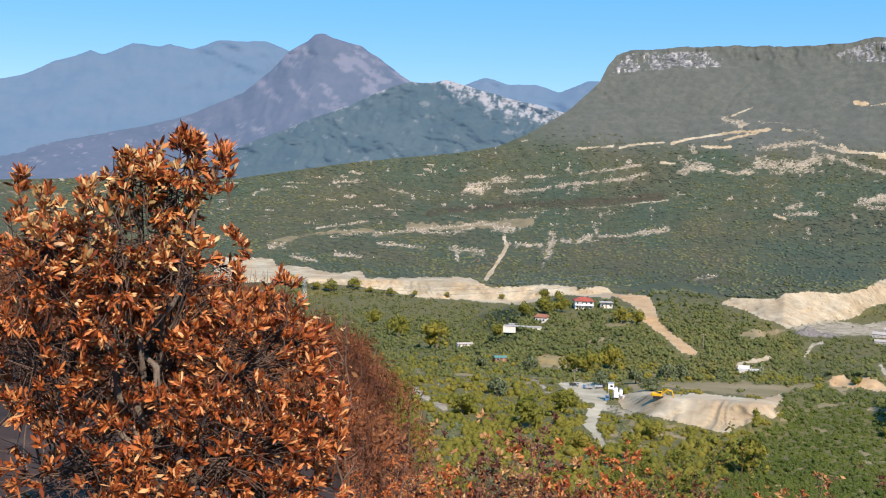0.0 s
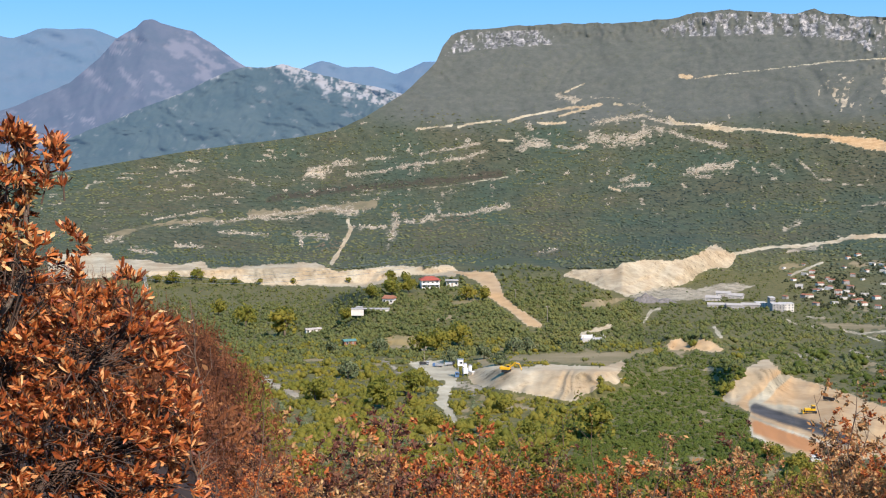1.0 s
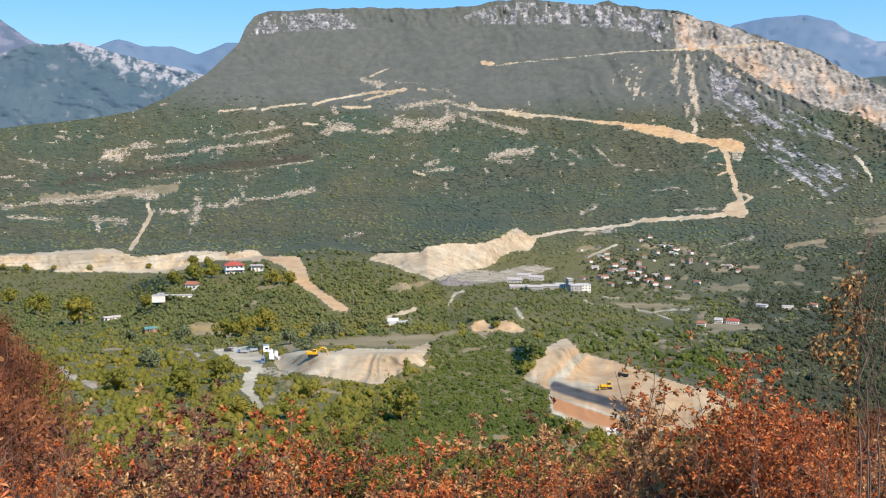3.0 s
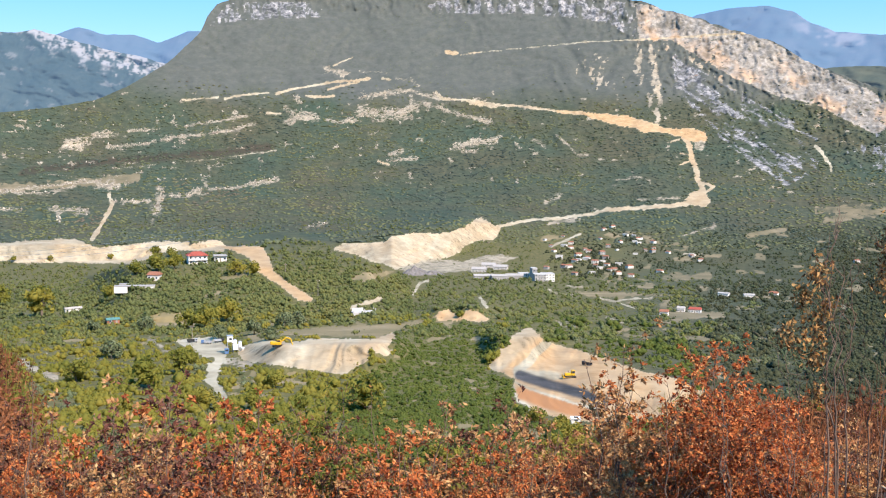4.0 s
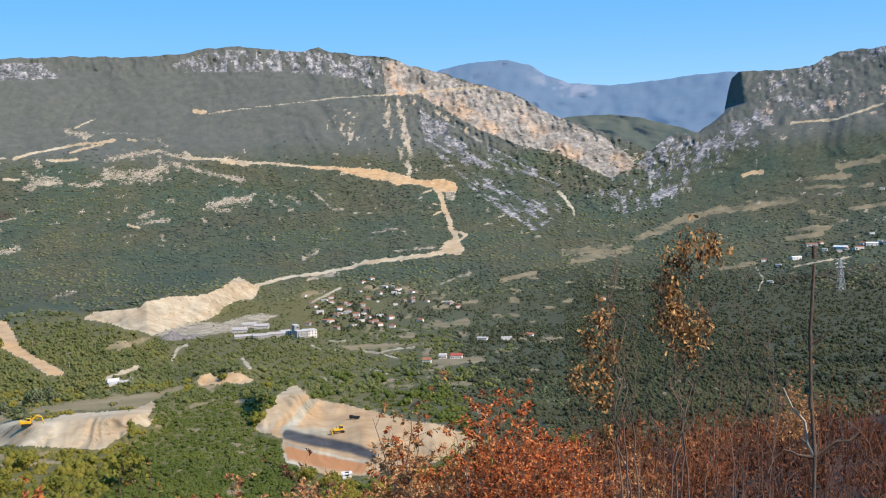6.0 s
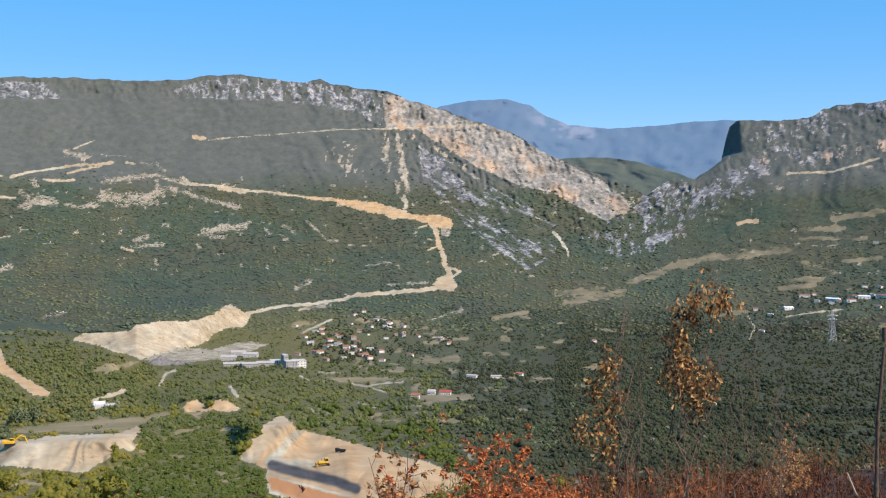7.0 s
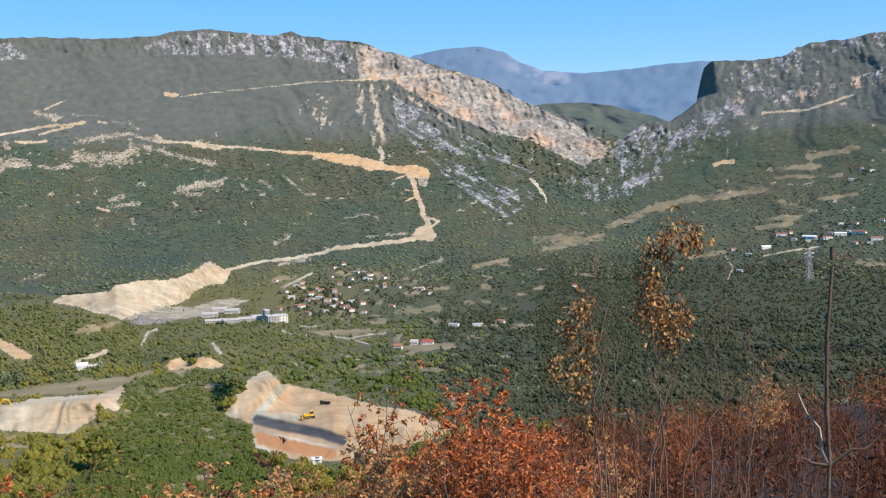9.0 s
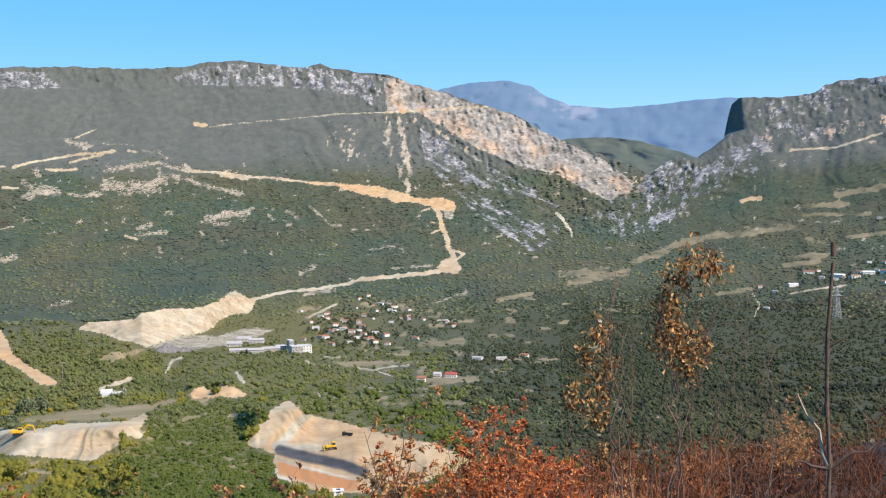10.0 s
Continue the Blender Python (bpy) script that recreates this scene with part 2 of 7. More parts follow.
WHITE_HILL = [(-13.72, -0.94), (-10.46, 0.79), (-8.80, 1.52), (-7.13, 2.23), (-4.90, 3.12), (-2.93, 4.09), (-1.80, 4.39), (-0.95, 4.36), (-0.10, 4.53), (1.05, 4.25), (2.20, 3.92), (3.07, 3.69), (4.78, 3.37), (5.50, 3.16), (7.63, 2.68)]
GORGE_RIDGE = [(36.23, 2.77), (38.74, 3.01), (40.39, 3.06), (42.02, 2.83), (43.89, 2.26), (46.25, 1.43)]
EDGE = [(-21.51, -4.62), (-16.35, -5.14), (-10.33, -5.92), (-7.49, -7.16), (-4.01, -8.81), (-1.80, -10.46), (-0.95, -12.56), (-0.52, -14.22), (-0.01, -16.42), (1.23, -18.28), (20.43, -19.25), (26.25, -17.44), (28.84, -15.65), (32.97, -13.42), (39.37, -12.92), (47.82, -11.53), (54.85, -10.05)]
KNOLL = [(1.24, -7.39), (3.35, -6.75), (4.43, -6.41), (5.78, -6.16), (7.29, -6.06), (9.37, -5.79), (10.77, -5.57), (12.18, -5.51), (13.61, -5.79), (15.04, -6.41), (17.35, -7.26), (18.66, -7.82)]                      # the hill that carries the white house

# depth of the valley's cross-section: height in radians, distance in metres
SECTION = [(-0.75, 38), (-0.5, 75), (-0.40, 110), (-0.30, 200), (-0.22, 360), (-0.195, 430), (-0.17, 530), (-0.15, 720), (-0.136, 1150),
           (-0.12, 1420), (-0.10, 1630), (-0.08, 1830), (-0.05, 2090), (-0.02, 2300), (0.0, 2420), (0.05, 2680), (0.10, 2920), (0.16, 3150)]
_se = np.linspace(-0.75, 0.16, 400)
_sr = np.interp(_se, [a for a, _ in SECTION], [math.log(b) for _, b in SECTION])
_sr = np.convolve(np.pad(_sr, 8, mode="edge"), np.ones(17) / 17, mode="valid")


def lattice(x, y, seed):
    """Smooth value noise, -1 to 1."""
    xi, yi = np.floor(x).astype(np.int64), np.floor(y).astype(np.int64)
    fx, fy = x - xi, y - yi
    fx, fy = fx * fx * (3 - 2 * fx), fy * fy * (3 - 2 * fy)

    def h(a, b):
        n = (a * 374761393 + b * 668265263 + seed * 1442695041) & 0x7FFFFFFF
        n = ((n ^ (n >> 13)) * 1274126177) & 0x7FFFFFFF
        return ((n ^ (n >> 16)) & 0xFFFF) / 32767.5 - 1
    return (h(xi, yi) * (1 - fx) + h(xi + 1, yi) * fx) * (1 - fy) + (h(xi, yi + 1) * (1 - fx) + h(xi + 1, yi + 1) * fx) * fy


def fbm(x, y, seed, octaves=5, gain=0.55):
    out, amp, tot = 0, 1.0, 0.0
    for k in range(octaves):
        out, tot = out + amp * lattice(x * 2 ** k, y * 2 ** k, seed + k), tot + amp
        amp *= gain
    return out / tot


def curve(points, az, left=None, right=None):
    return np.interp(az, [p[0] for p in points], [p[1] for p in points], left, right)


def line_gap(az, el, pts):
    """Degrees from a line of bearings, and how far along it."""
    best, along, run = np.full(az.shape, 1e9), np.zeros(az.shape), 0.0
    for (x0, y0), (x1, y1) in zip(pts, pts[1:]):
        dx, dy = x1 - x0, y1 - y0
        t = np.clip(((az - x0) * dx + (el - y0) * dy) / (dx * dx + dy * dy), 0, 1)
        d = np.hypot(az - x0 - t * dx, el - y0 - t * dy)
        near = d < best
        best, along = np.where(near, d, best), np.where(near, run + t, along)
        run += 1
    return best, along


def inside(az, el, pts):
    hit = np.zeros(az.shape, bool)
    for (x0, y0), (x1, y1) in zip(pts, pts[1:] + pts[:1]):
        if y0 != y1:
            hit ^= ((y0 > el) != (y1 > el)) & (az < (x1 - x0) * (el - y0) / (y1 - y0) + x0)
    return hit


def soft(x, lo, hi):
    t = np.clip((x - lo) / (hi - lo), 0, 1)
    return t * t * (3 - 2 * t)


def stepped(el, bot, top, on, flat=0.22, catch=0.6):
    """Lets the land stand steep between two heights and lie flat above them, where on is 1."""
    up = np.clip(el, bot, top) - bot
    after = np.clip((el - top) / catch, 0, 1)
    return el - on * (1 - flat) * up * (1 - after)


def window(az, a0, a1, soft_edge=2.2):
    return soft(az, a0, a0 + soft_edge) * (1 - soft(az, a1 - soft_edge, a1))


def depth(az, el):
    """Distance of the land at a bearing and height (degrees), beyond the near slope."""
    k = np.interp(az, [-25, 0, 12, 30, 42, 50, 60], [0.93, 1.0, 1.0, 1.0, 1.03, 0.98, 0.92])
    brow = np.interp(el, [1.6, 2.2, 3.0, 3.3, 4.0, 4.6], [45.0, 45.3, 46.4, 47.1, 47.0, 46.9])
    notch = 0.06 * soft(brow - az, 0.0, 0.9) * soft(el, 1.8, 2.6) * soft(az, 43.0, 44.5)
    up = soft(el, -8.0, -2.0)
    bank = stepped(el, -12.6, -10.9, window(az, 8.6, 19.0, 3.0), 0.32, 0.8)
    bank = stepped(bank, np.interp(az, [8, 14, 17, 20, 22.5], [-6.6, -6.8, -7.1, -6.6, -5.5]), np.interp(az, [14, 17.5, 20.6, 22.5], [-5.8, -5.3, -4.75, -4.8]), window(az, 8.0, 25.5, 5.0), 0.32, 0.9)
    bank = stepped(bank, -6.5, -5.65, window(az, -12.0, 11.0, 4.0), 0.2, 0.7)
    bank = stepped(bank, -9.75, -9.1, window(az, 17.5, 23.5), 0.15, 0.6)
    bank = stepped(bank, -12.0, -10.5, window(az, 21.2, 25.6, 1.4), 0.35, 0.7)
    r = np.exp(np.interp(np.radians(bank), _se, _sr)) * (1 + (k - 1) * up + notch)
    top = curve(KNOLL, az)
    hill = np.minimum(r, 560 + 160 * soft(el, -9.8, -6.2) + 85 * np.clip(el + 7.0, 0, 1.8))
    on = soft(top - el, 0.0, 0.15) * soft(az, KNOLL[0][0], KNOLL[0][0] + 3.0) * (1 - soft(az, KNOLL[-1][0] - 3.0, KNOLL[-1][0]))
    r = r ** (1 - on) * hill ** on
    warp = 1.5 * fbm(az * 0.3, el * 0.4, 21, 3)
    gully = fbm(az * 0.55 + 0.3 * el + warp, el * 0.45 + warp, 11, 4)
    lumps = fbm(az * 0.25, el * 0.4, 31, 3)
    fine = fbm(az * 3.0 + el, el * 4.0, 51, 3)
    crag = 1 - 2 * np.abs(fbm(az * 3.6 + 0.9 * el, el * 1.8 - 0.6 * az, 61, 5, 0.62)) * 1.6
    amp = np.interp(el, [-30, -14, -8, -3, 2, 6], [0.03, 0.03, 0.02, 0.011, 0.010, 0.008])
    return r * (1 + amp * (0.7 * gully + 0.8 * lumps) + np.interp(el, [-12, -5, -1, 6], [0.001, 0.001, 0.0010, 0.0010]) * fine
                + np.interp(az, [0, 6, 8, 14, 18, 28, 34, 43, 47], [0, 0.0, 0.002, 0.002, 0.0026, 0.0032, 0.0036, 0.0030, 0.0018]) * soft(el, np.interp(az, [8, 26, 31, 40, 44, 47], [5.2, 5.4, 1.0, -2.0, -1.0, 1.7]), np.interp(az, [8, 26, 31, 40, 44, 47], [5.8, 6.0, 2.5, -0.5, 0.8, 3.0])) * crag)


def edge(az):
    """The near slope's brink: height in degrees and distance."""
    e = curve(EDGE, az, -4.6, -10.05)
    e = np.where(az < -22, np.interp(az, [-180, -90, -22], [8.0, 2.0, -4.6]), e)
    e = np.where(az > 55, np.interp(az, [55, 120, 180], [-10.05, 2.0, 8.0]), e)
    r = np.interp(az, [-60, -20, -10, -1, 4, 12, 22, 30, 40, 55, 100], [60, 62, 60, 52, 36, 26, 26, 30, 38, 46, 60])
    e = e - np.interp(az, [-30, -8, 4, 26, 30, 55], [0.6, 0.9, 1.0, 0.4, 1.3, 1.3]) * (np.abs(az - 15) < 60)
    return e + 0.25 * fbm(az * 0.6, az * 0, 71, 4), r


def crest(az):
    c = curve(CREST, az)
    c = np.where(az > 54.7, np.interp(az, [54.7, 70, 100, 180], [5.86, 7.0, 3.0, 0.0]), c)
    c = np.where(az < -21.5, np.interp(az, [-180, -60, -21.5], [0.0, -0.5, -1.1]), c)
    rough = np.interp(az, [-22, 5, 7.5, 30, 46, 60], [0.03, 0.03, 0.06, 0.08, 0.09, 0.09])
    return c + rough * fbm(az * 2.2, az * 0, 81, 5)


def near_z(r, az):
    e, rf = edge(az)
    zf = rf * np.tan(np.radians(e))
    t = np.clip((r - 1.0) / (rf - 1.0), 0, 1)
    far = -1.65 + (zf + 1.65) * t ** 0.92
    close = -1.65 - 0.17 * np.maximum(r - 1.0, 0) * np.cos(np.radians(az))
    return close + (far - close) * soft(r, 1.5, 6.0) + 0.05 * r ** 0.5 * fbm(r * np.sin(np.radians(az)) * 0.4, r * np.cos(np.radians(az)) * 0.4, 91, 4)


def land(az, el):
    """A place on the land in metres, by bearing and height in degrees."""
    a, e = np.atleast_1d(np.asarray(az, float)), np.atleast_1d(np.asarray(el, float))
    r = depth(a, e)
    return np.stack([r * np.sin(np.radians(a)), r * np.cos(np.radians(a)), r * np.tan(np.radians(e))], -1)


def near_land(az, r):
    a, r = np.atleast_1d(np.asarray(az, float)), np.atleast_1d(np.asarray(r, float))
    return np.stack([r * np.sin(np.radians(a)), r * np.cos(np.radians(a)), near_z(r, a)], -1)


# roads, cuts and rock, by bearing and height
LINES, AREAS = [], []


def trace(kind, half, clay, *pts):
    """A line over the land: what it is, half its width in degrees, how clayey."""
    LINES.append((list(pts), half, kind, clay))


def patch(kind, clay, *pts):
    """A stretch of the land with a closed outline."""
    AREAS.append((list(pts), kind, clay))


trace("rock", 0.107, 0.2, (1.26, -0.70), (1.77, -0.61), (3.46, -0.38))
trace("rock", 0.067, 0.2, (4.11, -0.20), (5.44, -0.12))
trace("rock", 0.067, 0.2, (6.78, 0.05), (8.41, 0.29), (9.78, 0.58))
trace("rock", 0.094, 0.2, (3.07, -0.99), (4.91, -0.85), (5.98, -0.55), (7.33, -0.41), (8.14, -0.28), (9.24, -0.11), (10.20, 0.22))
trace("rock", 0.214, 0.2, (1.21, -1.03), (1.83, -0.96))
trace("bare", 0.043, 0.15, (6.63, 1.30), (8.39, 1.46))
trace("bare", 0.054, 0.2, (8.72, 1.39), (9.35, 1.57), (10.87, 1.73))
trace("bare", 0.059, 0.25, (11.29, 1.69), (11.98, 1.90), (13.10, 2.10), (14.23, 2.31), (15.36, 2.39), (15.93, 2.47))
trace("bare", 0.064, 0.2, (16.50, 2.51), (16.92, 2.43))
trace("bare", 0.064, 0.3, (12.69, 1.58), (13.11, 1.54), (14.10, 1.56))
trace("bare", 0.054, 0.2, (13.81, 1.90), (14.23, 2.02), (15.36, 2.31))
trace("rock", 0.214, 0.2, (11.79, 0.26), (12.29, 0.55), (12.99, 0.51))
trace("rock", 0.107, 0.2, (13.70, 0.42), (14.27, 0.26), (15.11, 0.37))
trace("bare", 0.064, 0.2, (10.75, 0.71), (11.44, 0.70))
trace("burnt", 0.214, 0.2, (-0.75, -2.13), (2.82, -1.76), (5.72, -1.50), (8.70, -1.25), (10.91, -0.95))
trace("bare", 0.027, 0.1, (3.34, -2.06), (5.32, -1.84))
trace("bare", 0.024, 0.1, (6.80, -1.70), (8.16, -1.57), (11.19, -1.14))
trace("field", 0.214, 0.2, (-1.73, -2.88), (-0.74, -2.88), (1.28, -2.76), (3.08, -2.63), (4.40, -2.48))
trace("rock", 0.080, 0.2, (-1.73, -3.10), (-0.74, -3.15), (0.26, -3.20), (1.53, -2.87))
trace("rock", 0.188, 0.3, (2.69, -2.86), (3.48, -3.01))
trace("bare", 0.107, 0.3, (3.09, -3.26), (3.22, -3.81), (2.84, -4.49), (2.58, -4.90), (2.27, -5.45))
trace("rock", 0.241, 0.3, (5.47, -3.11), (5.63, -3.44), (5.26, -4.16))
trace("rock", 0.134, 0.3, (0.65, -3.82), (0.70, -4.35))
trace("rock", 0.134, 0.2, (1.16, -4.00), (2.06, -4.09))
trace("rock", 0.080, 0.2, (3.09, -3.67), (5.07, -3.61))
trace("rock", 0.134, 0.2, (6.01, -3.38), (6.82, -3.43), (7.09, -3.23), (7.49, -3.09))
trace("rock", 0.107, 0.2, (7.62, -2.53), (7.76, -2.94))
trace("rock", 0.080, 0.2, (7.90, -3.08), (9.28, -3.01), (10.10, -2.77))
trace("rock", 0.121, 0.2, (9.97, -2.80), (11.22, -2.61))
trace("rock", 0.067, 0.2, (12.66, -5.01), (13.79, -4.74))
trace("rock", 0.054, 0.2, (-2.23, 0.68), (-1.75, 0.83))
trace("rock", 0.059, 0.2, (1.00, 0.64), (1.38, 0.63))
trace("rock", 0.134, 0.2, (13.65, 2.97), (14.79, 2.72))
trace("bare", 0.038, 0.3, (14.07, 3.09), (15.06, 3.52))
trace("rock", 0.043, 0.2, (15.35, 2.82), (16.78, 2.77))
trace("rock", 0.054, 0.2, (17.21, 2.44), (17.92, 2.46), (18.36, 2.10))
trace("rock", 0.107, 0.2, (15.38, 1.46), (16.51, 1.77), (17.94, 1.89), (18.51, 1.68), (19.38, 1.47))
trace("rock", 0.214, 0.2, (15.39, 0.80), (16.53, 0.72), (17.67, 0.86), (18.52, 1.25), (18.95, 1.12))
trace("rock", 0.107, 0.2, (16.11, 0.39), (17.96, 0.55))
trace("rock", 0.121, 0.2, (19.24, 1.12), (19.96, 0.80), (21.12, 0.54), (21.98, 0.33))
trace("bare", 0.080, 0.3, (19.22, 1.81), (19.52, 1.50))
trace("bare", 0.064, 0.35, (19.46, 1.50), (20.81, 1.42), (22.25, 1.22), (23.97, 1.09), (25.40, 0.89))
trace("bare", 0.107, 0.35, (20.95, 1.31), (22.25, 1.16))
trace("bare", 0.091, 0.85, (25.40, 0.89), (26.82, 0.78), (28.52, 0.53), (29.52, 0.27), (30.50, 0.10))
trace("bare", 0.121, 0.6, (19.75, 3.81), (20.24, 3.74))
trace("bare", 0.032, 0.35, (20.47, 3.69), (21.47, 3.82))
trace("bare", 0.024, -0.3, (21.47, 3.82), (23.89, 4.04), (26.72, 4.32), (29.25, 4.41))
trace("bare", 0.054, 0.25, (29.11, 4.41), (32.02, 4.55), (34.47, 4.67), (35.01, 4.54))
trace("bare", 0.070, 0.6, (16.29, -1.66), (16.87, -1.85))
trace("rock", 0.094, 0.2, (16.72, -1.65), (18.29, -1.53))
trace("rock", 0.161, 0.2, (17.00, -1.28), (17.48, -1.15))
trace("rock", 0.188, 0.2, (20.29, -0.92), (21.14, -0.67), (22.29, -0.52))
trace("rock", 0.080, 0.2, (20.58, -1.17), (21.16, -1.18))
trace("rock", 0.070, 0.2, (25.29, -0.31), (25.87, -0.73), (26.31, -1.29), (26.88, -1.27))
trace("rock", 0.070, 0.2, (24.15, -0.48), (24.73, -0.90))
trace("gully", 0.295, 0.2, (26.75, 3.28), (27.12, 2.43), (27.63, 2.39))
trace("rock", 0.107, 0.2, (24.81, -3.64), (25.51, -3.34))
trace("rock", 0.064, 0.2, (28.33, -2.54), (29.45, -2.34), (30.02, -2.55))
trace("rock", 0.064, 0.2, (29.35, -3.48), (31.44, -3.35))
trace("bare", 0.134, 0.55, (31.56, -0.19), (31.86, -0.72), (32.02, -1.42), (32.29, -2.25), (32.62, -2.97))
trace("bare", 0.032, 0.5, (30.94, -0.60), (31.84, -0.32))
trace("bare", 0.032, 0.5, (31.43, -1.15), (32.09, -1.27))
trace("bare", 0.032, 0.5, (31.39, -1.74), (32.13, -1.44))
trace("bare", 0.054, 0.5, (32.38, -2.53), (33.13, -2.76), (32.70, -3.08))
trace("bare", 0.113, 0.3, (27.81, -4.04), (29.22, -3.91), (31.17, -3.73), (32.55, -3.57))
trace("bare", 0.075, 0.2, (22.34, -4.94), (24.11, -4.58), (25.54, -4.48), (26.96, -4.27), (27.98, -4.01))
trace("rock", 0.107, 0.4, (24.98, -4.76), (26.54, -4.48))
trace("gully", 0.161, 0.3, (29.26, 4.07), (29.34, 3.18), (29.61, 1.91), (30.05, 1.08), (30.49, 0.46))
trace("gully", 0.161, 0.3, (29.82, 4.08), (30.07, 3.33), (30.22, 1.92), (30.38, 1.31))
trace("gully", 0.091, 0.3, (30.51, 4.12), (31.23, 3.48), (32.08, 2.52), (32.66, 1.83), (33.43, 1.64))
trace("gully", 0.107, 0.3, (31.36, 3.76), (32.34, 3.08), (33.46, 2.26), (34.90, 1.28))
trace("bare", 0.070, 0.0, (37.79, -0.75), (38.06, -1.02), (38.50, -1.60), (38.57, -1.88))
trace("ochre", 0.295, 0.2, (31.06, 4.23), (32.04, 3.85), (33.43, 3.26))
trace("ochre", 0.241, 0.2, (34.04, 2.77), (34.86, 2.50))
trace("ochre", 0.375, 0.2, (38.09, 1.28), (38.62, 1.07))
trace("ochre", 0.322, 0.2, (41.01, 0.61), (41.40, 0.43))
trace("ochre", 0.241, 0.2, (29.43, 5.83), (29.74, 5.00), (30.08, 4.56))
trace("ochre", 0.241, 0.2, (36.13, 3.12), (37.08, 2.31))
trace("field", 0.094, 0.2, (7.42, -8.41), (8.79, -8.17))
trace("field", 0.094, 0.2, (8.24, -7.61), (9.89, -7.31))
trace("bare", 0.322, -0.2, (8.29, -11.37), (8.07, -11.96), (7.80, -12.50))
trace("bare", 0.214, -0.2, (7.80, -12.45), (8.14, -13.00), (8.48, -13.39))
trace("rock", 0.241, 0.6, (8.90, -11.60), (9.68, -11.89))
trace("bare", 0.094, 0.0, (21.56, -8.56), (21.86, -9.01))
trace("bare", 0.080, 0.0, (18.10, -8.40), (18.43, -7.86), (18.89, -7.71))
trace("bare", 0.107, 0.2, (14.86, -9.07), (15.58, -8.86), (16.49, -8.65))
trace("bare", 0.043, 0.1, (25.01, -8.09), (25.50, -8.30), (26.51, -8.38))
trace("bare", 0.043, 0.1, (27.65, -8.50), (28.37, -8.61), (29.35, -8.43), (30.26, -8.39))
trace("bare", 0.040, 0.1, (28.40, -8.61), (29.43, -8.93))
trace("bare", 0.035, 0.1, (25.92, -7.92), (27.21, -7.93))
trace("field", 0.134, 0.2, (31.31, -6.40), (33.46, -6.16))
trace("bare", 0.038, 0.2, (31.75, -6.13), (32.69, -6.11))
trace("field", 0.188, 0.2, (30.87, -7.43), (32.95, -7.16))
trace("field", 0.134, 0.2, (24.71, -5.54), (25.63, -5.42))
trace("rock", 0.064, 0.2, (31.64, -5.26), (32.32, -5.01), (33.20, -4.72))
trace("field", 0.134, 0.2, (34.79, -5.12), (36.53, -4.79))
trace("field", 0.188, 0.2, (37.96, -3.85), (40.28, -3.60))
trace("bare", 0.059, 0.0, (25.18, -5.89), (25.86, -5.59), (26.59, -5.25))
trace("field", 0.107, 0.2, (30.24, -9.65), (31.63, -9.41))
trace("rock", 0.107, 0.3, (25.69, -9.79), (26.41, -9.96))
trace("rock", 0.080, 0.3, (28.11, -9.47), (28.83, -9.66))
trace("crag", 0.241, 0.2, (47.91, 4.08), (49.17, 4.32))
trace("crag", 0.429, 0.2, (49.90, 4.62), (50.47, 5.03), (50.93, 4.58))
trace("crag", 0.295, 0.2, (47.87, 2.72), (48.29, 3.20), (49.18, 3.45), (50.01, 2.94))
trace("crag", 0.241, 0.2, (50.48, 2.98), (51.76, 3.16), (53.46, 3.59), (55.21, 4.10))
trace("crag", 0.375, 0.2, (51.23, 4.92), (52.24, 5.41), (53.44, 5.49), (55.20, 5.92))
trace("ochre", 0.214, 0.2, (47.92, 2.83), (48.39, 3.03))
trace("ochre", 0.241, 0.2, (50.99, 2.92), (53.46, 3.54))
trace("bare", 0.059, 0.1, (49.19, 2.25), (51.25, 2.34), (53.26, 2.96))
trace("crag", 0.322, 0.2, (42.44, 0.80), (43.05, 1.63), (43.82, 1.74), (44.86, 1.05))
trace("crag", 0.241, 0.2, (42.67, -1.18), (43.55, -0.79), (43.96, -0.56))
trace("crag", 0.295, 0.2, (44.78, 1.22), (46.54, 2.14), (47.87, 2.66))
trace("crag", 0.134, 0.2, (47.08, 1.36), (47.87, 1.34))
trace("bare", 0.107, 0.9, (46.87, -0.19), (47.29, -0.06), (47.75, -0.11))
trace("field", 0.214, 0.2, (43.28, -2.53), (45.20, -1.97), (47.36, -1.63), (49.21, -1.47))
trace("field", 0.188, 0.2, (41.61, -3.15), (43.28, -2.70))
trace("field", 0.241, 0.2, (38.50, -4.29), (39.92, -3.95), (41.33, -3.72))
trace("field", 0.134, 0.2, (49.85, -0.48), (51.78, -0.36))
trace("field", 0.107, 0.2, (49.73, -0.87), (52.80, -0.85))
trace("field", 0.134, 0.2, (49.99, -2.07), (51.34, -2.44))
trace("field", 0.134, 0.2, (49.22, -2.92), (50.78, -2.83))
trace("field", 0.107, 0.2, (51.79, -1.95), (53.50, -1.73))
trace("field", 0.161, 0.2, (51.27, 0.08), (53.49, 0.46))
trace("field", 0.134, 0.2, (45.75, -4.76), (47.37, -4.51))
trace("burnt", 0.241, 0.2, (48.44, -5.40), (50.79, -5.08), (53.53, -4.62))
trace("field", 0.134, 0.2, (48.95, -3.34), (50.52, -3.10))
trace("bare", 0.035, 0.1, (47.37, -4.68), (47.77, -5.28), (47.51, -5.84))
trace("bare", 0.035, 0.1, (49.23, -4.70), (50.27, -4.47), (51.81, -4.25))
